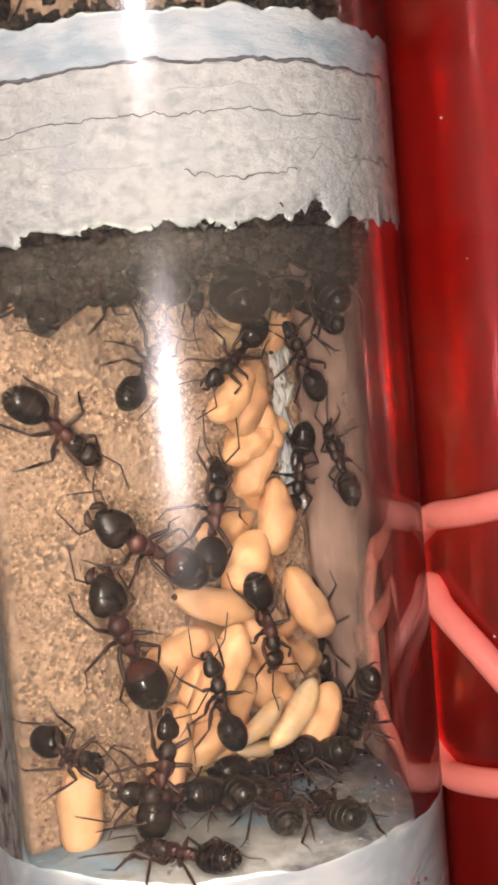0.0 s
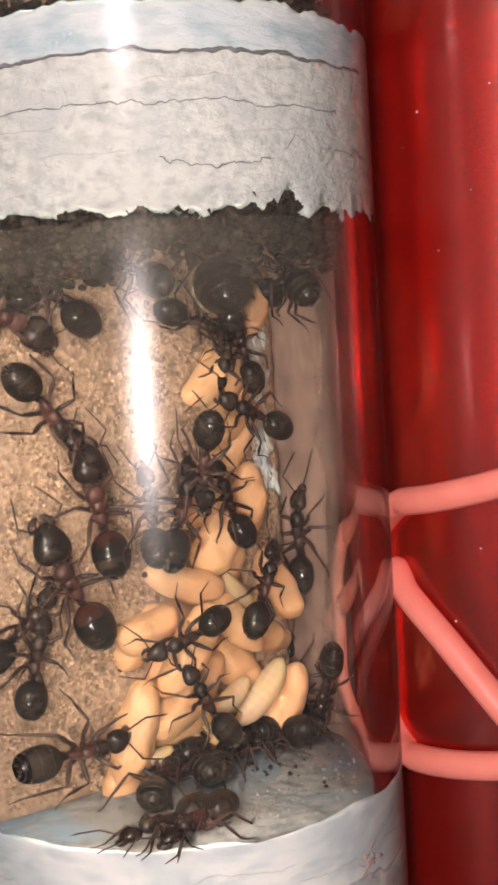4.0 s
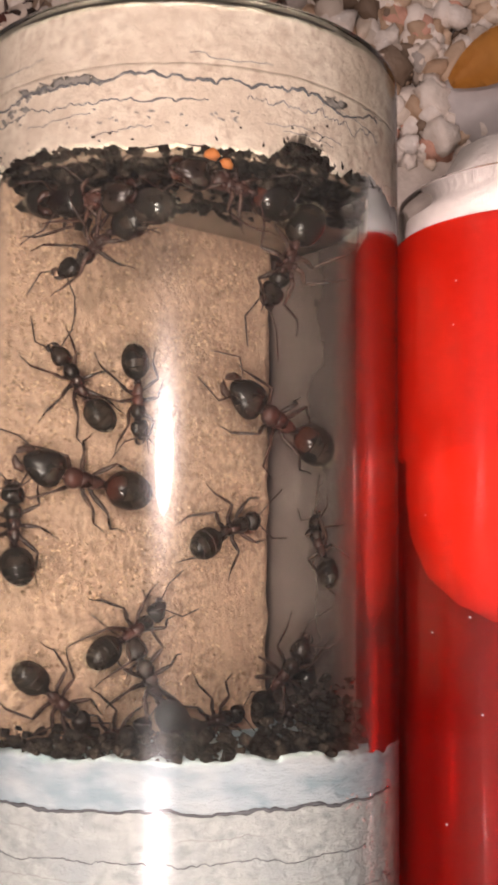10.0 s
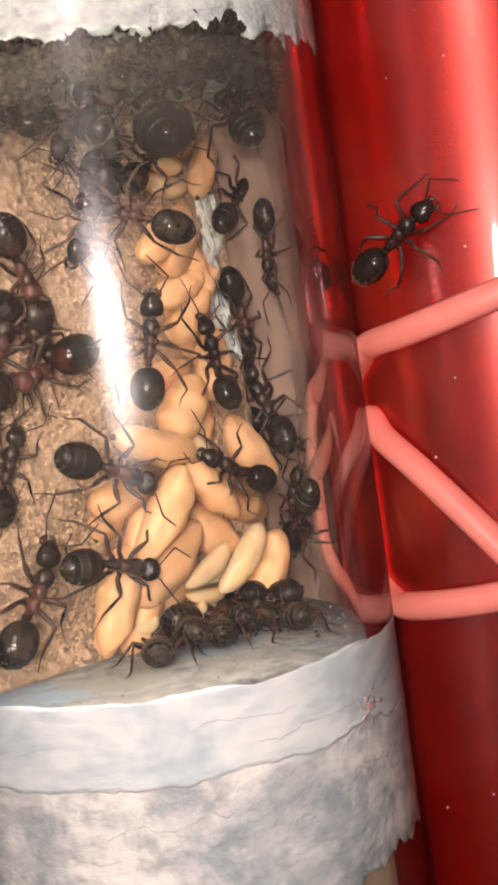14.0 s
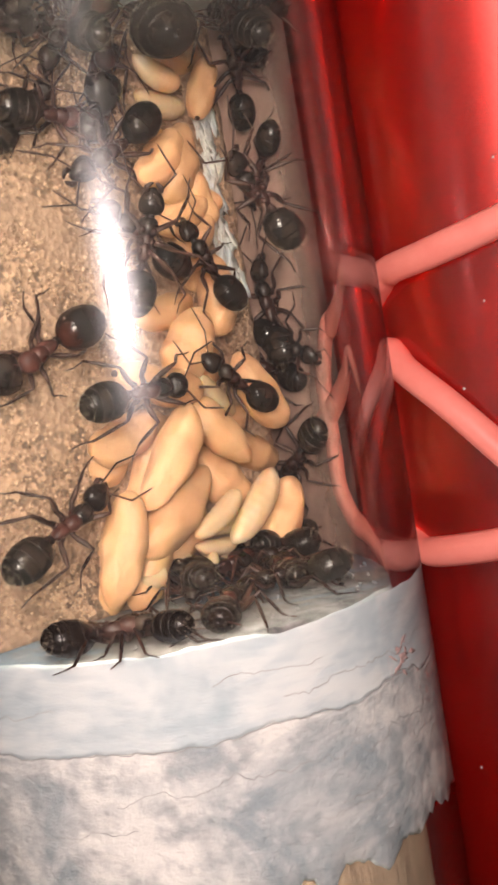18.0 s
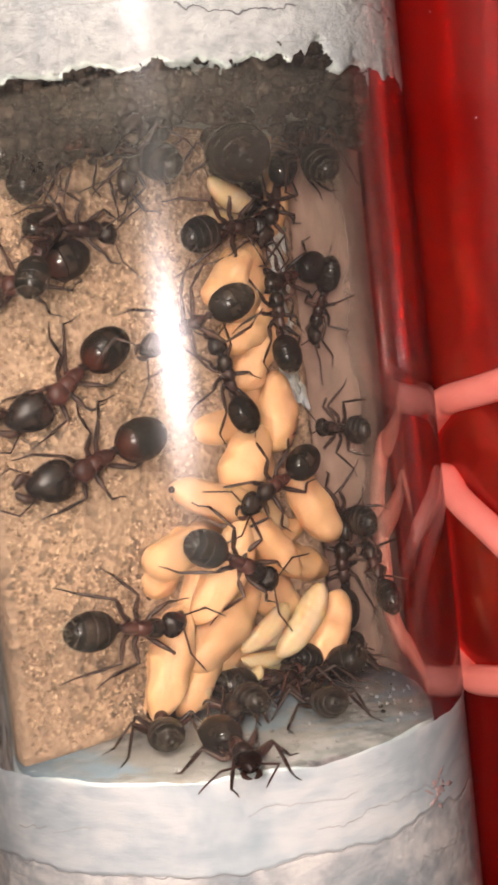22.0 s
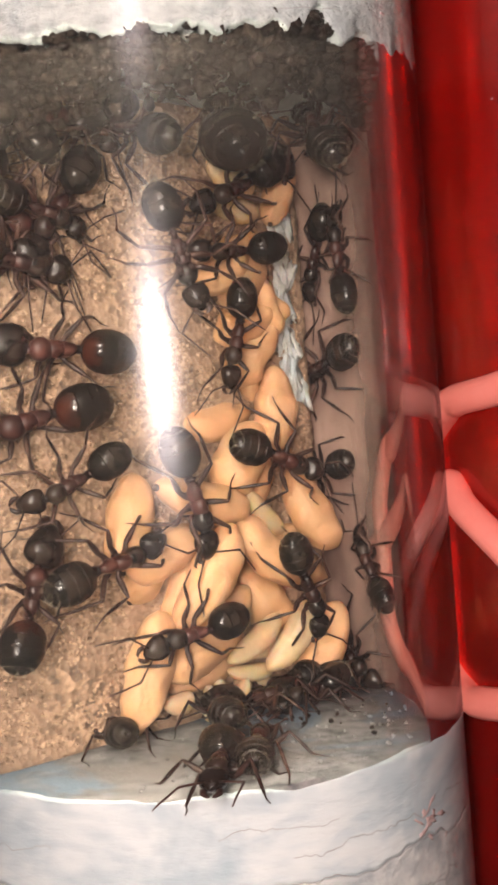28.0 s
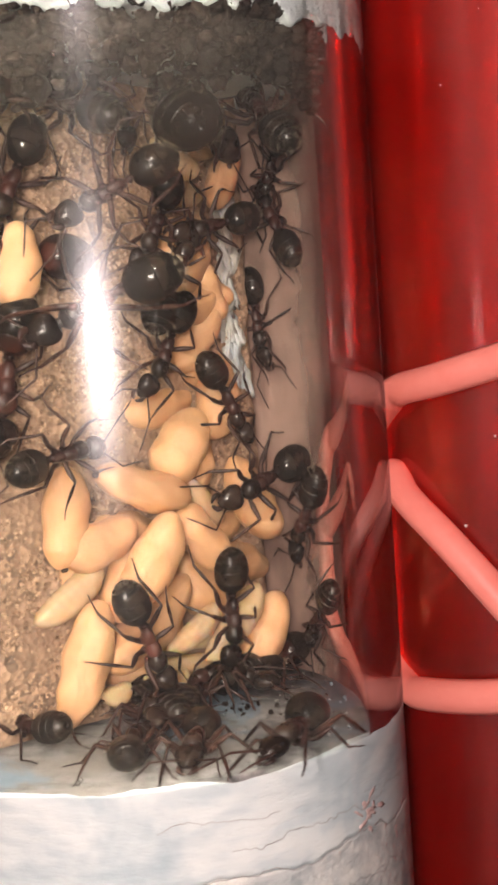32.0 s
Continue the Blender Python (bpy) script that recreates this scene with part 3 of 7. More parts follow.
band = empty("rubber_band", "salmon pink rubber band slung round both tubes", "rubber band")
side = under_nest(0.4, -2.0, 92, 112, 4) + under_nest(-5.0, -12.5, 118, 118, 3) + under_nest(-14.5, -16.0, 112, 93, 3)
part("strand", band_run(over_red(1.1, 7.4)[::-1] + side + over_red(-16.2, -12.6)), M_BAND, band)
part("strand", band_run(under_nest(-9.0, -3.6, 128, 93, 5) + over_red(-4.9, -34.6)), M_BAND, band)

# specks of dust on the film
rnd = random.Random(3)
bm = bmesh.new()
for i in range(44):
    a, y = radians(rnd.uniform(-62, 10)), rnd.uniform(-36, 62)
    s = rnd.uniform(0.03, 0.10)
    blob(bm, (AX2[0] + 11.05 * math.sin(a), y, AX2[1] + 11.05 * math.cos(a)), (s, s, s), i, 0.3, 1)
tagged(part("dust_specks", bm, M_COTTON, red, "pale specks of dust"), kind="stuff")

# ---- brood
M_COCOON = textured("cocoon_silk", ((0.66, 0.368, 0.195), (0.75, 0.46, 0.268), (0.59, 0.312, 0.152)), 2.2, 0.38, 0.5, 13.0, second=1.3, stain=((0.64, 0.37, 0.185), 3.6, 0.48, 0.72), per_piece=0.2, subsurface=0.3, span=(0.36, 0.64), stretch=(1.6, 0.8, 0.8))
M_LARVA = textured("larva_skin", ((0.80, 0.58, 0.37), (0.86, 0.67, 0.47), (0.70, 0.46, 0.26)), 3.0, 0.14, 0.25, 6.0, second=1.5, per_piece=0.08, subsurface=0.6)
M_SPOT = textured("cocoon_end_spot", ((0.05, 0.03, 0.02), (0.10, 0.06, 0.04), (0.07, 0.04, 0.03)), 900, 0.7)
tree = M_LARVA.node_tree
tree.nodes["Principled BSDF"].inputs["Transmission Weight"].default_value = 0.28
SLOPE = Matrix.Rotation(radians(39.3), 4, "Y")
brood_meshes = {}


def egg_mesh(kind, seed):
    """A unit cocoon (plump, blunt, lightly creased) or larva (bent, ringed), length 1 along x."""
    if (kind, seed) not in brood_meshes:
        bm = bmesh.new()
        nr, ns = 34, 24
        rings = []
        for i in range(nr + 1):
            u = -1 + 2 * i / nr
            r = max(0.03, (1 - abs(u) ** 2.6)) ** 0.5
            if kind == "larva":
                r *= (0.90 + 0.12 * u) * (1 + 0.022 * math.cos(u * 30))
            else:
                r *= 1 + 0.10 * u * (1 if seed % 2 else -1) + 0.13 * noise.noise(Vector((u * 2.4, seed * 3.1, 0)))
            bend = (0.16 if kind == "larva" else 0.03 + 0.05 * (seed % 3)) * (u * u)
            ring = []
            for k in range(ns):
                a = 2 * math.pi * k / ns
                w = 1 + (0.20 if kind == "cocoon" else 0.06) * noise.noise(Vector((u * 1.8, math.cos(a) * 1.2 + seed * 2.3, math.sin(a) * 1.2))) + (0.06 if kind == "cocoon" else 0.0) * noise.noise(Vector((u * 4, math.cos(a) * 5 + seed, math.sin(a) * 5)))
                ring.append(bm.verts.new((u * 500, (r * w * math.cos(a) * 0.5 + bend) * 1000, r * w * math.sin(a) * 0.47 * 1000)))
            rings.append(ring)
        for p, q in zip(rings, rings[1:]):
            for k in range(ns):
                bm.faces.new((p[k], p[(k + 1) % ns], q[(k + 1) % ns], q[k]))
        bm.faces.new(rings[0])
        bm.faces.new(rings[-1][::-1])
        bmesh.ops.recalc_face_normals(bm, faces=bm.faces)
        me = solid(bm)
        me.polygons.foreach_set("use_smooth", [True] * len(me.polygons))
        me.materials.append(M_COCOON if kind == "cocoon" else M_LARVA)
        brood_meshes[(kind, seed)] = me
    return brood_meshes[(kind, seed)]


spot_mesh = []


def egg(kind, x, y, z, length, width, angle, label):
    seed = int(abs(x * 7 + y * 13)) % 9
    ob = tagged(new("cocoon" if kind == "cocoon" else "larva", egg_mesh(kind, seed)), label, kind, "brood in the lower chamber")
    tilt = Matrix.Rotation(radians((seed % 5 - 2) * 4), 4, "Y")
    ob.matrix_world = Matrix.Translation((x * MM, y * MM, z * MM)) @ SLOPE @ Matrix.Rotation(radians(angle), 4, "Z") @ tilt @ Matrix.Diagonal((length * MM, width * 0.92 * MM, width * MM * 0.88, 1))
    if kind == "cocoon" and seed in (1, 3, 6):
        if not spot_mesh:
            bm = bmesh.new()
            blob(bm, (0, 0, 0), (40, 95, 95), 3, 0.12, 2)
            spot_mesh.append(solid(bm))
            spot_mesh[0].materials.append(M_SPOT)
        s = new("end_spot", spot_mesh[0])
        s.parent = ob
        s.location = (-0.488, 0.02, 0.06)
        s["label"] = "dark spot on the cocoon's blunt end"
    return ob


def cocoon(*a):
    return egg("cocoon", *a, "plump beige silk ant cocoon on the sand")


def larva(*a):
    return egg("larva", *a, "pale glossy curved ant larva lying in the brood heap")


cocoon(-2.3, -6.9, 15.8, 5.03, 2.55, 49)
cocoon(-2.5, -12.4, 18.8, 6.85, 2.78, 67)
cocoon(0.4, -13.1, 14.2, 5.87, 2.82, 30)
larva(3.4, -12.1, 14.0, 4.66, 1.71, 26)
cocoon(4.3, -7.0, 13.2, 5.81, 2.59, -48)
cocoon(7.4, -5.1, 10.0, 5.89, 2.97, -61)
cocoon(7.5, -13.6, 10.6, 6.46, 2.99, 49)
cocoon(3.8, -10.1, 11.4, 5.33, 3.05, -50)
cocoon(-0.6, -8.8, 15.0, 4.29, 2.33, 60)
larva(-1.2, -14.7, 17.1, 1.98, 1.46, 5)
cocoon(4.2, 6.6, 12.6, 4.91, 2.37, 23)
cocoon(3.2, 10.3, 11.8, 4.07, 1.66, 61)
larva(4.0, 15.1, 12.9, 3.93, 1.93, -23)
cocoon(3.3, -1.3, 13.4, 4.87, 3.41, 49)
larva(4.4, -4.8, 12.5, 4.19, 1.58, -44)
cocoon(6.5, -9.0, 8.5, 5.32, 2.52, -23)
cocoon(1.1, -7.9, 16.5, 6.85, 2.93, 55)
cocoon(0.9, -11.2, 15.4, 7.94, 3.09, 30)
cocoon(-1.5, -6.3, 16.7, 5.10, 2.74, 14)
larva(5.9, -12.2, 12.5, 5.62, 2.39, 45)
larva(2.9, -14.0, 13.6, 3.68, 1.28, -9)
cocoon(3.4, 9.9, 13.9, 5.02, 2.35, 36)
cocoon(5.5, 7.6, 11.6, 3.89, 2.04, -62)
cocoon(7.0, 14.5, 9.7, 4.50, 2.13, 60)
cocoon(4.2, -2.6, 11.1, 4.22, 2.16, 65)
cocoon(2.1, 0.9, 12.1, 5.35, 2.30, 9)
cocoon(5.7, 1.4, 11.4, 5.32, 2.99, 74)
cocoon(4.7, 5.1, 11.6, 5.23, 2.73, 51)
cocoon(5.4, 7.9, 10.1, 4.27, 1.81, -26)
cocoon(6.8, -15.1, 8.9, 5.16, 2.52, 46)
larva(6.1, -11.9, 10.1, 2.41, 1.96, -10)
cocoon(-3.1, -13.3, 16.4, 7.44, 3.04, 71)
cocoon(4.6, -6.7, 10.7, 4.75, 2.41, 8)
cocoon(4.5, 9.7, 12.4, 5.80, 2.77, 59)
cocoon(3.6, 5.0, 10.9, 6.44, 2.49, -77)
cocoon(5.6, 16.7, 9.2, 5.44, 2.21, 6)
larva(4.0, 13.6, 11.2, 3.91, 1.91, -14)
cocoon(1.0, -3.4, 16.0, 6.51, 2.42, -19)
cocoon(0.9, -6.7, 13.1, 5.64, 2.66, -26)
larva(2.2, -14.9, 13.0, 1.97, 1.24, 47)
larva(2.1, -15.2, 15.0, 2.63, 1.16, 45)
larva(3.9, -12.9, 12.1, 3.18, 1.45, 10)
larva(1.0, -14.9, 14.8, 1.94, 1.15, 74)
larva(3.5, -14.9, 12.2, 1.37, 1.05, -12)
larva(0.5, -15.1, 15.7, 2.07, 1.14, 80)
moved_cocoon = cocoon(-4.5, -6.0, 18.2, 5.6, 2.75, 73)
spare_cocoon = cocoon(-8.6, 18.4, 21.0, 4.5, 2.4, 80)
moved_larva = larva(-3.2, -8.9, 19.4, 5.09, 2.16, 16)


# ---- nest debris: dark pellets packed against the plugs
ico = bmesh.new()
bmesh.ops.create_icosphere(ico, subdivisions=2, radius=1.0)
ICO_V = [v.co.copy() for v in ico.verts]
ICO_F = [tuple(v.index for v in f.verts) for f in ico.faces]
ico.free()


def lumps(rows):
    """Many uneven lumps in one mesh; rows of place, size, turn, seed, roughness (mm)."""
    vs, fs = [], []
    for at, size, turn, seed, rough in rows:
        off = Vector((seed * 3.7 % 97, seed * 1.3 % 89, seed * 2.1 % 83))
        base = len(vs)
        for v in ICO_V:
            k = 1 + rough * 2 * noise.noise(v * 1.7 + off)
            p = turn @ Vector((v.x * size[0] * k, v.y * size[1] * k, v.z * size[2] * k)) + at
            vs.append(p * MM)
        fs += [tuple(base + i for i in f) for f in ICO_F]
    me = bpy.data.meshes.new("m")
    me.from_pydata(vs, [], fs)
    return me


tree = M_DIRT.node_tree
isle = tree.nodes.new("ShaderNodeNewGeometry")
span = node(tree, "ShaderNodeMapRange", To_Min=0.25, To_Max=1.15)
tree.links.new(isle.outputs["Random Per Island"], span.inputs[0])
shade = tree.nodes.new("ShaderNodeHueSaturation")
tree.links.new(span.outputs[0], shade.inputs["Value"])
base = tree.nodes["Principled BSDF"].inputs["Base Color"]
tree.links.new(base.links[0].from_socket, shade.inputs["Color"])
tree.links.new(shade.outputs[0], base)
tree.nodes["Principled BSDF"].inputs["Roughness"].default_value = 0.5


def debris(name, label, spots, count, seed, size=(0.14, 0.5), mat=None):
    rnd = random.Random(seed)
    rows = []
    for i in range(count):
        a0, a1, r0, r1, y0, y1 = spots[rnd.randrange(len(spots))]
        a, r = radians(rnd.uniform(a0, a1)), rnd.uniform(r0, r1)
        y = y0 + (y1 - y0) * min(1, abs(rnd.gauss(0, 0.45)))
        s = size[0] + (size[1] - size[0]) * rnd.random() ** 1.6
        r = min(r * BORE / 13.9, BORE - 0.05 - s * 0.8)
        rows.append((Vector((r * math.sin(a), y, 15 + r * math.cos(a))), (s, s * rnd.uniform(0.6, 1.1), s * rnd.uniform(0.6, 1.1)), Euler((rnd.random() * 6, rnd.random() * 6, 0)).to_matrix(), i, 0.38))
    return tagged(part(name, lumps(rows), mat or M_DIRT), label, "debris", kind="stuff")


debris("nest_debris", "dark brown nest debris packed under the middle plug", [(-75, 105, 12.6, 13.6, 20.3, 17.6), (-75, 105, 12.6, 13.6, 20.1, 18.4), (-65, 100, 4.0, 13.2, 19.9, 18.6), (-60, 70, 9.5, 13.0, 19.8, 17.5), (30, 70, 10, 13.2, 19.8, 17.6), (30, 46, 12.8, 13.8, 19.8, 21.2), (-70, 90, 11.0, 13.4, 19.6, 16.4), (-50, -10, 10.5, 13.2, 19.6, 16.0)], 2600, 1, (0.09, 0.46))
debris("nest_debris", "dark brown nest debris packed under the cream cap", [(-55, 75, 12.2, 13.5, 67.7, 65.4), (-55, 75, 12.4, 13.5, 67.5, 66.2), (-50, -5, 9.5, 13.0, 67.2, 64.0), (18, 60, 9.5, 13.2, 68.4, 64.9), (-60, 80, 4, 13, 67.0, 66.2), (-70, 90, 9, 13.3, 67.0, 65.8), (-60, 80, 4, 13, 67.0, 66.4), (26, 50, 13.0, 13.8, 67.0, 69.8), (30, 45, 13.0, 13.8, 67.0, 69.8), (-48, -20, 12.8, 13.8, 67.0, 68.6), (-60, 80, 10, 13.4, 67.2, 65.6), (-54, -6, 12.6, 13.8, 67.0, 68.5), (6, 64, 12.6, 13.8, 67.0, 68.3), (-54, 66, 12.8, 13.8, 66.8, 67.9), (-65, 90, 3, 13.3, 66.8, 66.1), (-65, 90, 3, 13.3, 66.8, 66.3)], 3600, 2, (0.12, 0.56))
debris("nest_debris", "dark crumbs lying along the middle plug's top edge", [(-60, 80, 12.6, 13.5, 31.1, 32.6), (30, 110, 10, 13.3, 31.1, 34.0), (40, 115, 10, 13.3, 31.1, 35.0), (-65, 80, 3, 13.2, 31.3, 31.9), (-65, 80, 8, 13.3, 31.3, 32.2)], 900, 3, (0.12, 0.42))
debris("sand_crumbs", "few dark crumbs scattered over the sand and the low plug", [(60, 170, 5, 12, -16.3, -15.8)], 60, 4, (0.06, 0.16))
debris("plaster_crumbs", "grey plaster crumbs scattered over the low plug's face", [(-20, 150, 3, 13, -16.35, -16.0), (20, 110, 8, 13.3, -16.38, -16.2)], 80, 6, (0.05, 0.15), M_SILT)
crumb = empty("food_crumb", "small orange food crumb stuck in the dark debris", "crumb")
M_ORANGE = textured("orange_crumb", ((0.60, 0.17, 0.03), (0.72, 0.26, 0.06), (0.5, 0.2, 0.08)), 900, 0.6, 0.4)
bm = bmesh.new()
blob(bm, (2.6, 66.6, 28.0), (0.45, 0.4, 0.35), 4, 0.3, 2)
part("crumb", bm, M_ORANGE, crumb)
bm = bmesh.new()
blob(bm, (3.4, 66.1, 27.8), (0.4, 0.38, 0.3), 6, 0.3, 2)
part("crumb", bm, M_ORANGE, crumb)

# pale shed skins and silk scraps along the sand's lower edge
M_SCRAP = textured("shed_silk", ((0.62, 0.60, 0.55), (0.82, 0.78, 0.70), (0.60, 0.67, 0.70)), 700, 0.55, 0.9, 1600, second=300, subsurface=0.2)
rnd = random.Random(12)
bm = bmesh.new()
for i in range(34):
    y = rnd.uniform(1.0, 13.0)
    x = 7.0 + rnd.gauss(0, 0.35)
    z = 22.9 - (x + 10.9) * 0.817 + 0.12
    m = SLOPE.to_3x3() @ Euler((rnd.uniform(-0.3, 0.3), rnd.uniform(-0.3, 0.3), rnd.uniform(1.0, 2.1))).to_matrix()
    blob(bm, (x, y, z), (rnd.uniform(0.5, 1.5), rnd.uniform(0.2, 0.55), 0.1), i, 0.5, 3, m, 2.0)
tagged(part("shed_skins", bm, M_SCRAP), "pale shed skins and silk scraps along the sand's edge", "scraps", kind="stuff")

# condensation fogging the glass below the middle plug
# Its pale haze colour is also added to lighten the dark debris.
M_FOG = bpy.data.materials.new("condensation")
M_FOG.use_nodes = True
tree = M_FOG.node_tree
tree.nodes.remove(tree.nodes["Principled BSDF"])
co = tree.nodes.new("ShaderNodeTexCoord")
n = node(tree, "ShaderNodeTexNoise", Scale=260.0, Detail=6.0, Roughness=0.65)
tree.links.new(co.outputs["Object"], n.inputs["Vector"])
sep = tree.nodes.new("ShaderNodeSeparateXYZ")
tree.links.new(co.outputs["Object"], sep.inputs[0])
away = node(tree, "ShaderNodeMapRange", From_Min=0.0125, From_Max=0.0185, To_Min=0.0, To_Max=0.06)
tree.links.new(sep.outputs[1], away.inputs[0])
mul = tree.nodes.new("ShaderNodeMath")
mul.operation = "MULTIPLY"
tree.links.new(n.outputs["Fac"], mul.inputs[0])
tree.links.new(away.outputs[0], mul.inputs[1])
m = tree.nodes.new("ShaderNodeMixShader")
tree.links.new(mul.outputs[0], m.inputs[0])
tree.links.new(tree.nodes.new("ShaderNodeBsdfTransparent").outputs[0], m.inputs[1])
tree.links.new(node(tree, "ShaderNodeBsdfDiffuse", Color=(0.70, 0.60, 0.52, 1)).outputs[0], m.inputs[2])
tree.links.new(m.outputs[0], tree.nodes["Material Output"].inputs[0])
bm = bmesh.new()
rings = [[bm.verts.new((r * math.sin(radians(a)), y, 15 + r * math.cos(radians(a)))) for a in range(-80, 101, 5)] for r, y in ((BORE - 0.04, 12.4), (BORE - 0.04, 15), (BORE - 0.04, 17.5), (BORE - 0.04, 19.4), (BORE - 0.06, 19.4), (BORE - 0.06, 17.5), (BORE - 0.06, 15), (BORE - 0.06, 12.4))]
for p, q in zip(rings, rings[1:] + rings[:1]):
    for k in range(len(p) - 1):
        bm.faces.new((p[k], p[k + 1], q[k + 1], q[k]))
bmesh.ops.recalc_face_normals(bm, faces=bm.faces)
fog = part("condensation", bm, M_FOG, nest, "faint fog of droplets inside the glass, its haze lightening the debris")
fog.visible_shadow = False

# loose sand grains standing proud of the beds
octa = [(1, 0, 0), (0, 1, 0), (-1, 0, 0), (0, -1, 0), (0, 0, 1), (0, 0, -1)]
octf = [(0, 1, 4), (1, 2, 4), (2, 3, 4), (3, 0, 4), (1, 0, 5), (2, 1, 5), (3, 2, 5), (0, 3, 5)]


def grains(bed, count, p1, p2, y0, y1, size, seed, label):
    rnd = random.Random(seed)
    vs, fs = [], []
    for i in range(count):
        s = 0.015 + 0.97 * rnd.random() ** 1.25
        y = rnd.uniform(y0, y1)
        x, z = p1[0] + (p2[0] - p1[0]) * s, p1[1] + (p2[1] - p1[1]) * s - 0.02
        r = rnd.uniform(*size)
        m = Euler((rnd.random() * 6, rnd.random() * 6, rnd.random() * 6)).to_matrix()
        base = len(vs)
        for o in octa:
            p = m @ Vector((o[0] * r * rnd.uniform(0.7, 1.2), o[1] * r * rnd.uniform(0.7, 1.2), o[2] * r * rnd.uniform(0.6, 1.1)))
            vs.append(((x + p.x) * MM, (y + p.y) * MM, (z + p.z) * MM))
        fs += [tuple(base + k for k in f) for f in octf]
    me = bpy.data.meshes.new("m")
    me.from_pydata(vs, [], fs)
    tagged(part("loose_sand_grains", me, M_GRAIN, bed, smooth=False), label, kind="stuff")


tree = M_GRAIN.node_tree
geo = tree.nodes.new("ShaderNodeNewGeometry")
ramp = tree.nodes.new("ShaderNodeValToRGB")
ramp.color_ramp.elements[0].color = (0.18, 0.11, 0.07, 1)
ramp.color_ramp.elements[1].color = (0.58, 0.39, 0.26, 1)
tree.links.new(geo.outputs["Random Per Island"], ramp.inputs[0])
tree.links.new(ramp.outputs[0], tree.nodes["Principled BSDF"].inputs["Base Color"])
grains(sand_low, 11000, (-10.35, 22.45), (8.2, 7.3), -16, 19.5, (0.07, 0.20), 8, "loose coarse sand grains")
grains(sand_up, 8000, (-10.35, 22.45), (6.3, 8.6), 32, 66, (0.05, 0.17), 9, "loose fine sand grains")

# ---- gravel behind the tube mouths
def gravel_mix(name, islands):
    """Whitish, tan, brown and grey stones, each stone of one colour with grain on it."""
    mat = textured(name, ((0.78, 0.74, 0.70), (1.0, 1.0, 1.0), (0.88, 0.83, 0.78)), 700, 0.65, 1.3, 1100, second=240)
    tree = mat.node_tree
    ramp = tree.nodes.new("ShaderNodeValToRGB")
    ramp.color_ramp.interpolation = "CONSTANT"
    tones = [(0.0, 0.78, 0.74, 0.69), (0.30, 0.66, 0.60, 0.53), (0.44, 0.60, 0.47, 0.35), (0.54, 0.82, 0.79, 0.75), (0.68, 0.46, 0.34, 0.24), (0.76, 0.78, 0.70, 0.60), (0.86, 0.44, 0.42, 0.40), (0.92, 0.62, 0.36, 0.28), (0.96, 0.20, 0.15, 0.11)]
    for k, (at, r, g, b) in enumerate(tones):
        e = ramp.color_ramp.elements[0] if k == 0 else ramp.color_ramp.elements.new(at)
        e.position, e.color = at, (r, g, b, 1)
    ramp.color_ramp.elements.remove(ramp.color_ramp.elements[-1])
    src = tree.nodes.new("ShaderNodeNewGeometry").outputs["Random Per Island"] if islands else tree.nodes.new("ShaderNodeObjectInfo").outputs["Random"]
    tree.links.new(src, ramp.inputs[0])
    base = tree.nodes["Principled BSDF"].inputs["Base Color"]
    mul = tree.nodes.new("ShaderNodeMix")
    mul.data_type, mul.blend_type = "RGBA", "MULTIPLY"
    mul.inputs[0].default_value = 1.0
    tree.links.new(base.links[0].from_socket, mul.inputs[6])
    tree.links.new(ramp.outputs[0], mul.inputs[7])
    tree.links.new(mul.outputs[2], base)
    return mat


M_STONE = gravel_mix("mixed_gravel", False)
M_STONE2 = gravel_mix("mixed_fine_gravel", True)
# Slab under the stones; its grey puts the gaps' shade into the colour.
M_GRAVEL_SHADE = textured("gravel_bed_shade", ((0.40, 0.36, 0.32), (0.56, 0.52, 0.47), (0.32, 0.28, 0.25)), 900, 0.9, 0.5)
M_LEAF = textured("dry_orange_leaf", ((0.55, 0.24, 0.03), (0.68, 0.34, 0.06), (0.48, 0.20, 0.03)), 400, 0.6, 0.4)
gravel = tagged(part("gravel_bed", box((-110, 69.5, -1.15), (110, 95.4, 0.2), 0.0), M_GRAVEL_SHADE, smooth=False), "bed of small whitish and brown gravel stones on the tray", "gravel", kind="stuff")
tagged(part("gravel_layer", box((-110, -100, -1.15), (-15.2, 69.4, 0.1)), M_GRAVEL_SHADE, gravel, smooth=False), "grey layer under the gravel, toned as shade between stones")
stones = []
for k in range(14):
    bm = bmesh.new()
    made = blob(bm, (0, 0, 0), (1.0, 0.8, 0.7), k + 20, 0.33, 2, None, 1.9)
    for v in made:
        v.co = Vector((round(v.co.x * 2.6) / 2.6 * 0.5 + v.co.x * 0.5, round(v.co.y * 2.3) / 2.3 * 0.4 + v.co.y * 0.6, v.co.z))
    me = solid(bm)
    me.polygons.foreach_set("use_smooth", [True] * len(me.polygons))
    me.materials.append(M_STONE)
    stones.append(me)
rnd = random.Random(5)
near, rest = 0, []
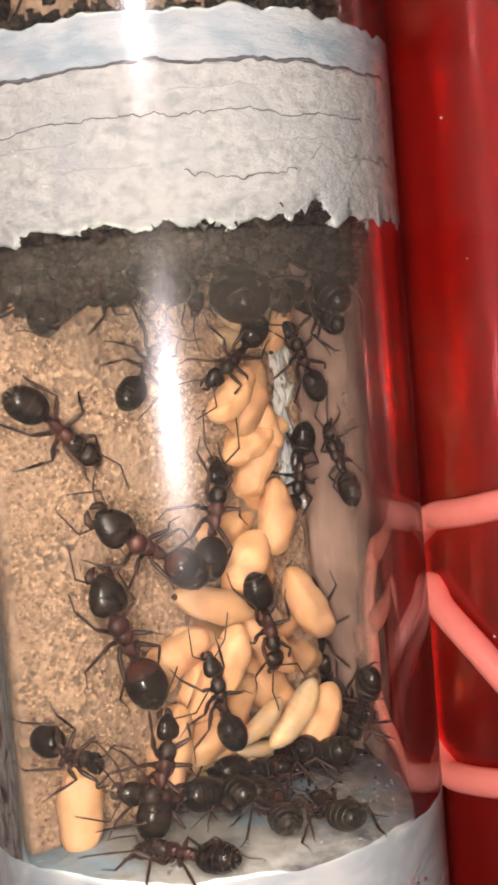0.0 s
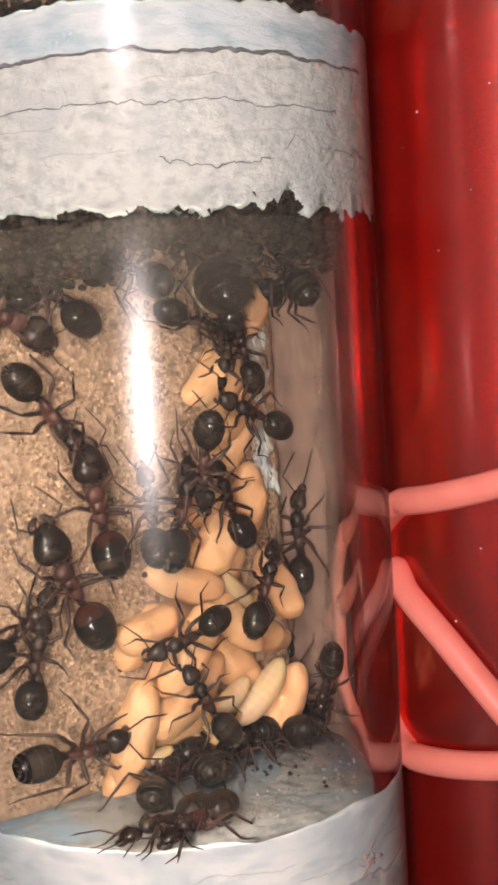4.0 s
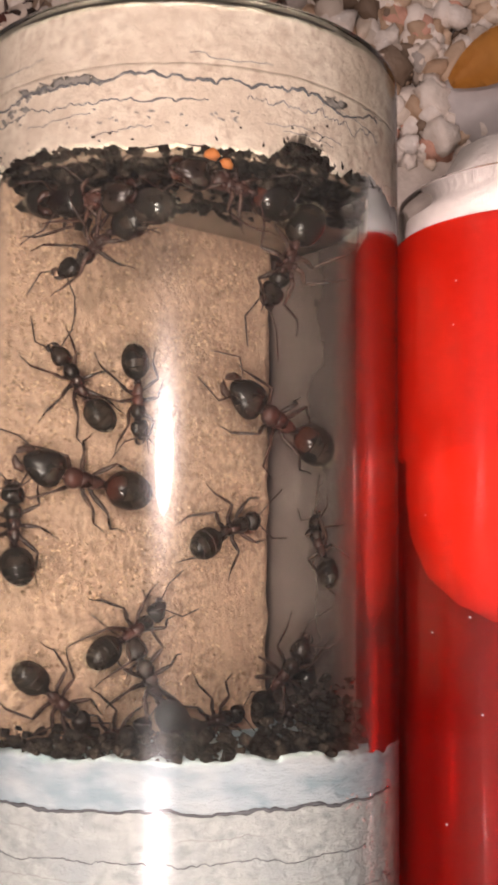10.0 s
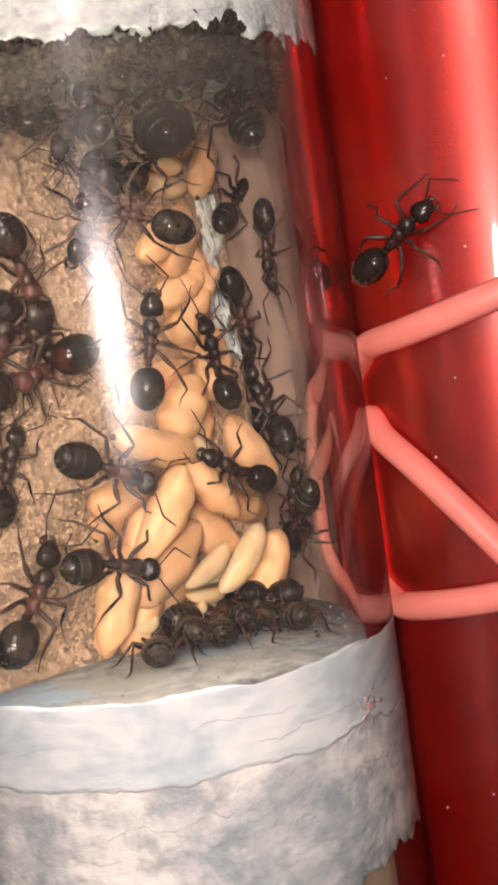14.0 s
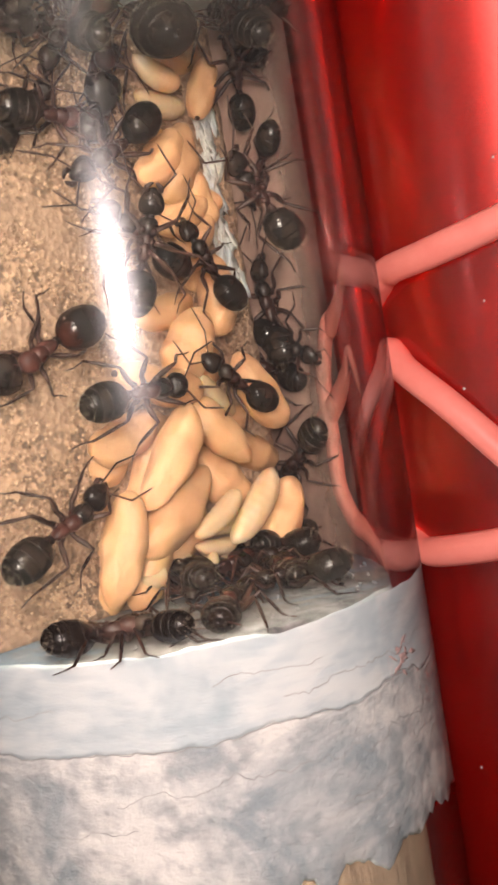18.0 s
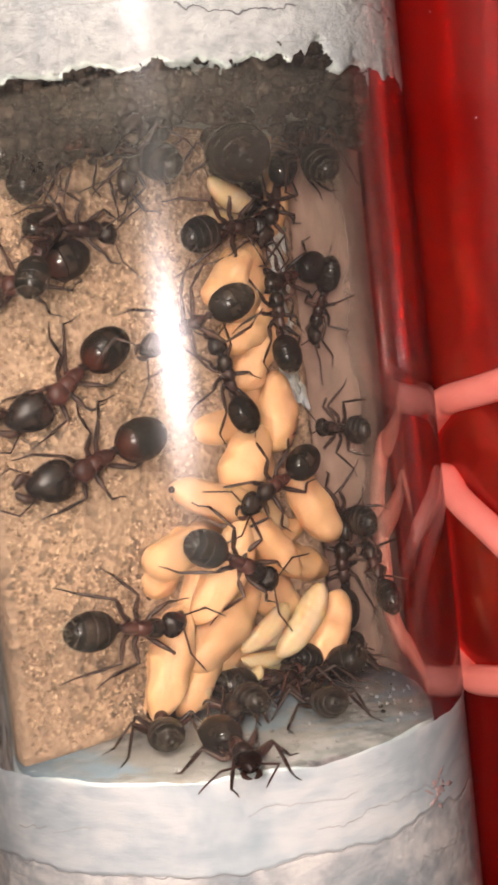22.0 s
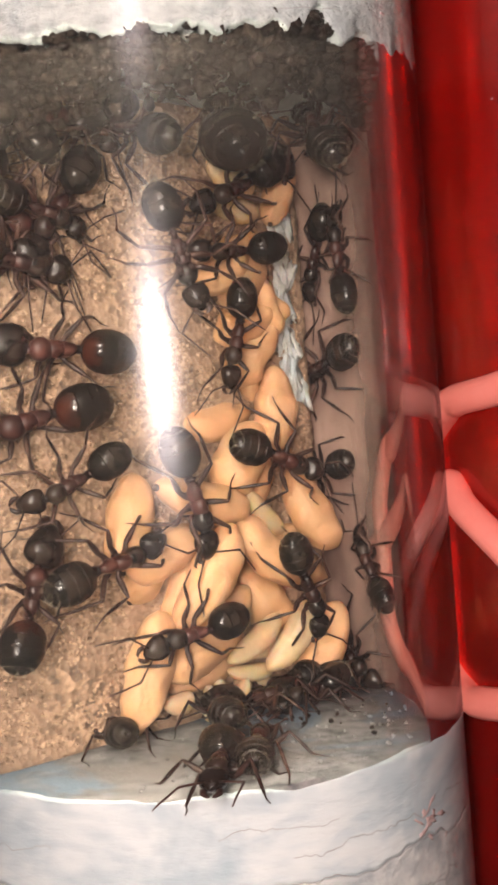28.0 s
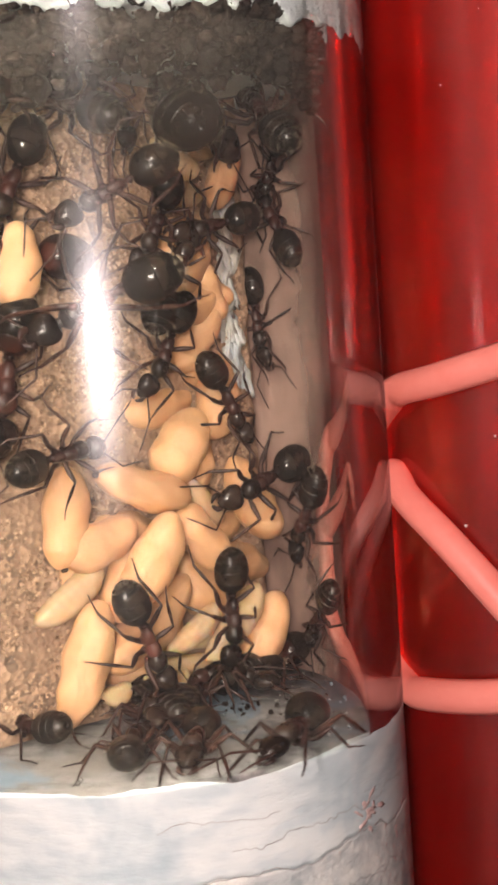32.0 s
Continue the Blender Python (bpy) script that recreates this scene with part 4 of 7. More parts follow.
for i in range(6200):
    behind = i < 3300
    x = rnd.uniform(-48, 52) if behind else rnd.uniform(-44, -16)
    y = rnd.uniform(70.5, 95) if behind else rnd.uniform(-60, 94)
    s = 0.6 + 1.5 * rnd.random() ** 1.5
    if abs(x) < 15.2 + s * 0.8 and y < 77.5 + s or 14 < x < 38 + s and y < 75.5 + s:
        continue
    layer = 0 if (i < 1700 if behind else i < 5000) else 1
    at = Vector((x, y, 0.2 + s * 0.45 + layer * 1.1))
    turn = Euler((rnd.random() * 6, rnd.random() * 6, rnd.random() * 6))
    wide = (s, s * rnd.uniform(0.8, 1.2), s)
    k = rnd.randrange(14)
    if behind and layer and -27 < x < 32 and near < 300:
        near += 1
        ob = new("stone", stones[k])
        ob.parent = gravel
        ob.matrix_basis = Matrix.LocRotScale(at * MM, turn, wide)
    else:
        rest.append((at, (wide[0], wide[1] * 0.8, wide[2] * 0.7), turn.to_matrix(), i, 0.30))
tagged(part("stone_mix", lumps(rest), M_STONE2, gravel), "small pale gravel stones", kind="stuff")
bm = bmesh.new()
for i in range(13):
    u = i / 12
    w = 2.1 * math.sin(math.pi * min(1, u * 0.93 + 0.05)) ** 0.8
    for j, side in enumerate((-1, -0.5, 0, 0.5, 1)):
        bm.verts.new((u * 9, side * w, 0.8 * math.sin(u * 3) + 0.5 * abs(side) + 0.15 * noise.noise(Vector((u * 5, side, 0)))))
bm.verts.ensure_lookup_table()
for i in range(12):
    for j in range(4):
        bm.faces.new([bm.verts[k] for k in (i * 5 + j, i * 5 + j + 1, i * 5 + j + 6, i * 5 + j + 5)])
bmesh.ops.solidify(bm, geom=bm.faces, thickness=0.25)
leaf = tagged(part("dry_leaf", bm, M_LEAF), "dry orange leaf lying curled on the gravel", "leaf")
leaf.matrix_world = pose(0.0205, 0.0815, 0.0042, 5, -8, 28)
bm = bmesh.new()
blob(bm, (25.5, 80.5, 1.6), (5.2, 4.0, 3.0), 31, 0.12, 3)
tagged(part("pebble", bm, textured("grey_pebble", ((0.40, 0.39, 0.39), (0.52, 0.50, 0.50), (0.46, 0.44, 0.43)), 350, 0.7, 0.3)), "smooth grey pebble lying on the gravel", "pebble")


# ---- ants
def chitin(name, dark, light, rough, gloss=0.5):
    """Polished dark chitin, clouded at two scales, with a faint grain."""
    mat, tree, b = material(name, rough)
    co = tree.nodes.new("ShaderNodeTexCoord")
    n = node(tree, "ShaderNodeTexNoise", Scale=1100.0, Detail=5.0, Roughness=0.6)
    tree.links.new(co.outputs["Object"], n.inputs["Vector"])
    r = tree.nodes.new("ShaderNodeValToRGB")
    r.color_ramp.elements[0].position, r.color_ramp.elements[1].position = 0.35, 0.72
    r.color_ramp.elements[0].color, r.color_ramp.elements[1].color = (*dark, 1), (*light, 1)
    tree.links.new(n.outputs["Fac"], r.inputs[0])
    info = tree.nodes.new("ShaderNodeObjectInfo")
    hsv = tree.nodes.new("ShaderNodeHueSaturation")
    vary = node(tree, "ShaderNodeMapRange", To_Min=0.7, To_Max=1.5)
    tree.links.new(info.outputs["Random"], vary.inputs[0])
    tree.links.new(vary.outputs[0], hsv.inputs["Value"])
    tree.links.new(r.outputs[0], hsv.inputs["Color"])
    tree.links.new(hsv.outputs[0], b.inputs["Base Color"])
    b.inputs["Specular IOR Level"].default_value = gloss
    n2 = node(tree, "ShaderNodeTexNoise", Scale=800.0, Detail=4.0)
    tree.links.new(co.outputs["Object"], n2.inputs["Vector"])
    worn = node(tree, "ShaderNodeMapRange", From_Min=0.35, From_Max=0.7, To_Min=rough * 0.7, To_Max=rough * 1.7)
    tree.links.new(n2.outputs["Fac"], worn.inputs[0])
    tree.links.new(worn.outputs[0], b.inputs["Roughness"])
    bp = node(tree, "ShaderNodeBump", Strength=0.35, Distance=0.00004)
    n3 = node(tree, "ShaderNodeTexNoise", Scale=4200.0, Detail=3.0)
    tree.links.new(co.outputs["Object"], n3.inputs["Vector"])
    tree.links.new(n3.outputs["Fac"], bp.inputs["Height"])
    tree.links.new(bp.outputs[0], b.inputs["Normal"])
    return mat


M_HEAD = chitin("black_chitin", (0.010, 0.007, 0.006), (0.034, 0.020, 0.014), 0.22)
M_THORAX = chitin("red_brown_chitin", (0.022, 0.010, 0.008), (0.080, 0.022, 0.015), 0.30)
M_WAIST = chitin("dark_waist_chitin", (0.014, 0.008, 0.007), (0.050, 0.017, 0.012), 0.28)
M_GASTER = chitin("glossy_black_chitin", (0.009, 0.007, 0.006), (0.030, 0.019, 0.013), 0.17)
M_GASTER2 = chitin("black_chitin_red_patch", (0.009, 0.006, 0.006), (0.030, 0.017, 0.012), 0.18)
M_MARGIN = chitin("pale_segment_margin", (0.009, 0.007, 0.006), (0.034, 0.023, 0.015), 0.25)
M_LEG = chitin("dark_brown_chitin", (0.020, 0.011, 0.009), (0.065, 0.028, 0.018), 0.33)
M_HAIR = material("pale_bristle", 0.3, (0.36, 0.30, 0.22))[0]
M_EYE = material("eye_gloss", 0.12, (0.02, 0.02, 0.022))[0]
# a rusty patch on each side of the gaster's first segment
tree = M_GASTER2.node_tree
co = tree.nodes.new("ShaderNodeTexCoord")
sep = tree.nodes.new("ShaderNodeSeparateXYZ")
tree.links.new(co.outputs["Object"], sep.inputs[0])
n5 = node(tree, "ShaderNodeTexNoise", Scale=1100.0, Detail=4.0)
tree.links.new(co.outputs["Object"], n5.inputs["Vector"])
add = node(tree, "ShaderNodeMath")
add.operation = "MULTIPLY_ADD"
add.inputs[1].default_value = 0.0011
tree.links.new(n5.outputs["Fac"], add.inputs[0])
tree.links.new(sep.outputs[0], add.inputs[2])
near_waist = node(tree, "ShaderNodeMapRange", From_Min=-0.00095, From_Max=-0.0003)
tree.links.new(add.outputs[0], near_waist.inputs[0])
tint = tree.nodes.new("ShaderNodeMix")
tint.data_type = "RGBA"
tint.inputs[7].default_value = (0.062, 0.015, 0.008, 1)
base = tree.nodes["Principled BSDF"].inputs["Base Color"]
tree.links.new(near_waist.outputs[0], tint.inputs[0])
tree.links.new(base.links[0].from_socket, tint.inputs[6])
tree.links.new(tint.outputs[2], base)


def segment(centre, rx, ry, rz, point=0.0, sub=3, bm=None, tilt=0.0):
    bm = bm or bmesh.new()
    made = bmesh.ops.create_icosphere(bm, subdivisions=sub, radius=1.0)["verts"]
    m = Matrix.Rotation(radians(tilt), 3, "Y")
    for v in made:
        k = 1 - point * v.co.x
        v.co = m @ Vector((v.co.x * rx, v.co.y * ry * k, v.co.z * rz * k)) + Vector(centre)
    return bm


LEGS = [(1.25, 0.36, 40, 0.92), (0.65, 0.40, 90, 0.88), (0.10, 0.36, 138, 1.08)]


def turned(bm, at, yaw, pitch=0.0):
    """Turn a mesh about a joint on the body's line."""
    m = Matrix.Translation((at, 0, 0)) @ Euler((0, radians(pitch), radians(yaw))).to_matrix().to_4x4() @ Matrix.Translation((-at, 0, 0))
    for v in bm.verts:
        v.co = m @ v.co
    return bm


def plate(gx, gl, gw, u0, u1, bulge, steps=24, rings=9):
    """One horny plate of the gaster from u0 back to u1 (1 at the waist, -1 at the tip), lifting towards its hind edge."""
    bm = bmesh.new()
    rows = []
    for i in range(rings + 1):
        k = i / rings
        u = u0 + (u1 - u0) * k
        r = max(0.0012, 1 - abs(u) ** (2.4 if u > 0 else 1.85)) ** 0.5
        r *= 0.965 + bulge * k ** 0.7
        rows.append([bm.verts.new((gx + u * gl, gw * r * math.cos(2 * math.pi * a / steps), 0.05 + gw * 0.90 * r * math.sin(2 * math.pi * a / steps))) for a in range(steps)])
    rows.append([bm.verts.new(v.co * 1.0 + Vector((0.02, -v.co.y * 0.05, -(v.co.z - 0.05) * 0.05))) for v in rows[-1]])
    for p, q in zip(rows, rows[1:]):
        for a in range(steps):
            bm.faces.new((p[a], p[(a + 1) % steps], q[(a + 1) % steps], q[a]))
    bm.faces.new(rows[0])
    bm.faces.new(rows[-1][::-1])
    bmesh.ops.recalc_face_normals(bm, faces=bm.faces)
    return bm


def margin(gx, gl, gw, u, steps=28):
    """The thin pale hind edge of a plate."""
    r = max(0.01, 1 - abs(u) ** (2.4 if u > 0 else 1.85)) ** 0.5 * 1.004
    bm = bmesh.new()
    rows = []
    for dx, k in ((0.012, 0.999), (0.002, 1.003), (-0.018, 0.998), (-0.018, 0.94)):
        rows.append([bm.verts.new((gx + u * gl + dx, gw * r * k * math.cos(2 * math.pi * a / steps), 0.05 + gw * 0.90 * r * k * math.sin(2 * math.pi * a / steps))) for a in range(steps)])
    for p, q in zip(rows, rows[1:]):
        for a in range(steps):
            bm.faces.new((p[a], p[(a + 1) % steps], q[(a + 1) % steps], q[a]))
    bmesh.ops.recalc_face_normals(bm, faces=bm.faces)
    return bm


def build_ant(kind, seed):
    """Heads along x, stands on z = -1.1; head, waist and hind body about the middle."""
    big = kind != "worker"
    queen = kind == "queen"
    rnd = random.Random(seed)
    label = "large-headed black and red-brown major ant in the nest" if big else "black ant with a dark red-brown waist in the nest"
    label = "very large bristly black queen ant crouched in the nest debris" if queen else label
    ant = empty("ant", label, "ant", "ants of the nest colony")
    h = 1.62 if big else 1.0
    hx = 3.2 if big else 2.75
    head_yaw, head_pitch = rnd.uniform(-17, 17), rnd.uniform(4, 22)
    neck = 2.0
    head = segment((hx, 0, 0.05), 0.82 * h, 0.68 * h, 0.50 * h, 0.20)
    for v in head.verts:
        if v.co.x < hx - 0.40 * h:
            v.co.x += 0.20 * h * (1 - abs(v.co.y) / (0.7 * h))
    segment((hx + 0.66 * h, 0, 0.04), 0.20 * h, 0.26 * h, 0.22 * h, 0.1, 2, head)
    head = part("head", turned(head, neck, head_yaw, head_pitch), M_HEAD, ant, "shiny black head")
    for s in (-1, 1):
        part("eye", turned(segment((hx + 0.02, s * 0.54 * h, 0.22 * h), 0.17, 0.09, 0.15, 0, 2), neck, head_yaw, head_pitch), M_EYE, head)
        jaw = tube_along([(hx + 0.60 * h, s * 0.36 * h, -0.12), (hx + 0.86 * h, s * 0.36 * h, -0.18), (hx + 1.04 * h, s * 0.18 * h, -0.2), (hx + 1.10 * h, s * 0.04, -0.2)], [0.17 * h, 0.16 * h, 0.11 * h, 0.03], 6, flat=0.6)
        part("mandible", turned(jaw, neck, head_yaw, head_pitch), M_LEG, head)
    wide = 1.18 if big else 1.0
    front = segment((1.42, 0, 0.12), 0.66, 0.54 * wide, 0.52, -0.10)
    segment((2.02, 0, 0.0), 0.26, 0.24, 0.22, 0, 2, front)
    thorax = segment((0.72, 0, 0.16), 0.56, 0.43 * wide, 0.46, -0.06, 3)
    segment((0.02, 0, 0.06), 0.66, 0.36 * wide, 0.45, -0.16, 3, thorax, 14)
    for x, y in ((1.25, 0.30), (0.65, 0.30), (0.10, 0.28)):
        for s in (-1, 1):
            segment((x, s * y * wide, -0.26), 0.22, 0.17, 0.24, 0, 2, thorax)
    part("thorax", thorax, M_THORAX if big or seed % 3 == 0 else M_WAIST, ant, "dark red-brown thorax")
    part("pronotum", front, M_HEAD if not big else M_THORAX, ant, "dark shiny fore part of the thorax")
    pet = segment((-0.70, 0, 0.04), 0.15, 0.27, 0.40, 0, 2)
    tube_along([(-0.35, 0, -0.12), (-0.66, 0, -0.18), (-1.0, 0, -0.10)], [0.15, 0.17, 0.14], 8, pet)
    part("petiole", pet, M_WAIST, ant)
    gl, gw = (1.52, 1.20) if big else (1.34, 1.02)
    if queen:
        gl, gw = 2.2, 1.7
    gx = -0.82 - gl
    yaw, pitch = rnd.uniform(-16, 16), rnd.uniform(-4, 14)
    edges = (1.0, 0.36, -0.10, -0.46, -0.74, -0.995)
    skin = M_GASTER2 if big and not queen else M_GASTER
    gaster = part("gaster", turned(plate(gx, gl, gw, edges[0], edges[1], 0.045), -0.8, yaw, pitch), skin, ant, "glossy black gaster with a rusty base" if big else "glossy black gaster with fine segment edges")
    for k in range(1, 5):
        part("tergite", turned(plate(gx, gl, gw, edges[k] + 0.08, edges[k + 1], 0.045 if k < 4 else 0.0), -0.8, yaw, pitch), M_GASTER, gaster)
    for k in range(2, 1 if queen else 5):
        part("margin", turned(margin(gx, gl, gw, edges[k]), -0.8, yaw, pitch), M_MARGIN, gaster, "thin brown segment edge")
    bm = bmesh.new()
    for i in range(240 if queen else 90):
        u = rnd.choice((-0.46, -0.74, -0.74, -0.9, -0.95) if not queen else (-0.10, -0.10, -0.46, -0.46, 0.36)) + rnd.uniform(-0.015, 0.03)
        a = rnd.uniform(0, 2 * math.pi)
        r = max(0.02, 1 - abs(u) ** 1.9) ** 0.5
        p = Vector((gx + u * gl, gw * r * math.cos(a), 0.05 + gw * 0.90 * r * math.sin(a)))
        d = (Vector((u * 0.9 - 0.55, r * math.cos(a), r * math.sin(a)))).normalized()
        tube_along([p * 1.0, p + d * rnd.uniform(0.14, 0.34) * (1.25 if queen else 0.75)], [0.010, 0.004], 3, bm)
    part("bristles", turned(bm, -0.8, yaw, pitch), M_HAIR, gaster, "short pale bristles")
    for n, (x, y, ang, size) in enumerate(LEGS):
        for s in (-1, 1):
            lead = (1 if n != 0 else -1)
            a = radians(s * (ang + rnd.uniform(-20, 20)))
            d = Vector((math.cos(a), math.sin(a), 0))
            b = radians(s * (ang + lead * rnd.uniform(5, 45)))
            e = Vector((math.cos(b), math.sin(b), 0))
            c = radians(s * (ang + lead * rnd.uniform(20, 75)))
            f = Vector((math.cos(c), math.sin(c), 0))
            up = Vector((0, 0, 1))
            p1 = d * 0.40 - up * 0.12
            p2 = d * rnd.uniform(1.35, 1.6) * size + up * rnd.uniform(0.3, 0.75)
            p3 = p2 + e * rnd.uniform(1.15, 1.4) * size - up * rnd.uniform(0.95, 1.25)
            p4 = p3 + f * 0.6 * size - up * 0.10
            p5 = p4 + f.lerp(e, 0.4) * 0.5 * size - up * 0.02
            pts = [Vector((0, 0, 0)), p1, p1.lerp(p2, 0.30), p1.lerp(p2, 0.7), p2, p2.lerp(p3, 0.12), p2.lerp(p3, 0.55), p3, p3.lerp(p4, 0.5), p4, p5]
            low = min(p.z for p in pts)
            pts = [p if i < 6 else Vector((p.x, p.y, p.z + (-0.80 - low) * min(1, (i - 5) / 3))) for i, p in enumerate(pts)]
            leg = part("leg", tube_along(pts, [0.16, 0.13, 0.165, 0.13, 0.085, 0.075, 0.105, 0.07, 0.045, 0.04, 0.028], 7), M_LEG, ant, "thin dark jointed leg")
            leg.location = (x * MM, s * y * MM, -0.22 * MM)
    for s in (-1, 1):
        k = rnd.uniform(24, 58)
        d = Vector((math.cos(radians(k)), s * math.sin(radians(k)), 0.12))
        k2 = k - rnd.uniform(10, 80)
        e = Vector((math.cos(radians(k2)), s * math.sin(radians(k2)), -0.22))
        q = d * 1.45
        pts = [Vector((0, 0, 0)), d * 0.5, d * 1.1, q, q + e * 0.25, q + e * 0.8, q + e * 1.35, q + e * 1.8 - Vector((0, 0, 0.05))]
        feeler = part("antenna", tube_along(pts, [0.055, 0.05, 0.055, 0.062, 0.05, 0.05, 0.052, 0.03], 6), M_LEG, ant, "thin elbowed antenna")
        root = turned_point((hx + 0.5 * h, s * 0.3 * h, 0.2), neck, head_yaw, head_pitch)
        feeler.location = root * MM
    return ant


def turned_point(p, at, yaw, pitch):
    m = Matrix.Translation((at, 0, 0)) @ Euler((0, radians(pitch), radians(yaw))).to_matrix().to_4x4() @ Matrix.Translation((-at, 0, 0))
    return m @ Vector(p)


patterns = {f"worker{k}": build_ant("worker", 11 + k) for k in range(6)}
patterns.update({"major0": build_ant("major", 31), "major1": build_ant("major", 32), "queen": build_ant("queen", 15)})
used = set()


def take(kind):
    """The pattern itself the first time, copies after that."""
    if kind in used:
        ant = copy_thing(patterns[kind], Matrix.Identity(4))
        for o in (ant, *ant.children_recursive):
            o.animation_data_clear()
        for o, p in zip(ant.children, patterns[kind].children):
            if o.animation_data is None and p.animation_data:
                o.rotation_quaternion = (1, 0, 0, 0)
        return ant
    used.add(kind)
    return patterns[kind]


def swing(ant, seed, times):
    """Legs and feelers stir a little all through."""
    rnd = random.Random(seed)
    for n, o in enumerate([c for c in ant.children if c.name.startswith(("leg", "antenna"))]):
        at = o.location.copy()
        reach = 14 if o.name.startswith("leg") else 18
        rows = [(t, Matrix.Translation(at) @ pose(0, 0, 0, 0, 0, rnd.uniform(-reach, reach))) for t in times]
        walk(o, rows)


count = [0]


def trek(kind, size, rows):
    ant = take(kind)
    ant.scale = (size, size, size)
    rows = sorted(rows)
    if rows[0][0] > 0:
        rows = [(0.0, *rows[0][1:])] + rows
    if rows[-1][0] < 32:
        rows = rows + [(32.0, *rows[-1][1:])]
    inside = []
    for t, x, y, z, rx, ry, rz in rows:
        far = math.hypot(x, z - 15)
        k = min(1.0, (BORE - 1.15 * size) / far) if far < 13.9 else 1.0
        inside.append((t, pose(x * k * MM, y * MM, (15 + (z - 15) * k) * MM, rx, ry, rz)))
    walk(ant, inside)
    count[0] += 1
    swing(ant, count[0], [0, 2.1, 3.9, 6.2, 8.0, 9.7, 11.4, 13.3, 15.2, 17.4, 19.1, 20.6, 22.3, 24.2, 26.0, 28.1, 29.9, 32])


def crouch(kind, size, x, y, z, ry, rz, seed, rx=0):
    """An ant that stays in its place under the plug and shifts a little."""
    rnd = random.Random(seed)
    trek(kind, size, [(t, x + rnd.uniform(-0.35, 0.35), y + rnd.uniform(-0.25, 0.25), z, rx + rnd.uniform(-8, 8), ry + rnd.uniform(-6, 6), rz + rnd.uniform(-9, 9)) for t in (0, 2, 4, 6, 9, 13, 15, 17, 19, 21, 23, 25, 27, 29, 30.5, 32)])


def settle(kind, size, rows):
    """Rows of time, x, y and heading on the lower sand slope."""
    out = []
    for t, x, y, heading in rows:
        e = (Matrix.Rotation(radians(39.3), 3, "Y") @ Matrix.Rotation(radians(heading), 3, "Z")).to_euler()
        out.append((t, x + 0.66 * size, y, 22.9 - (x + 10.9) * 0.817 + 0.82 * size, math.degrees(e.x), math.degrees(e.y), math.degrees(e.z)))
    trek(kind, size, out)


def carried_brood(ob, rows):
    """Rows of time, x, y, z and heading on the sand slope."""
    walk(ob, [(t, Matrix.Translation((x * MM, y * MM, z * MM)) @ SLOPE @ Matrix.Rotation(radians(heading), 4, "Z")) for t, x, y, z, heading in rows])


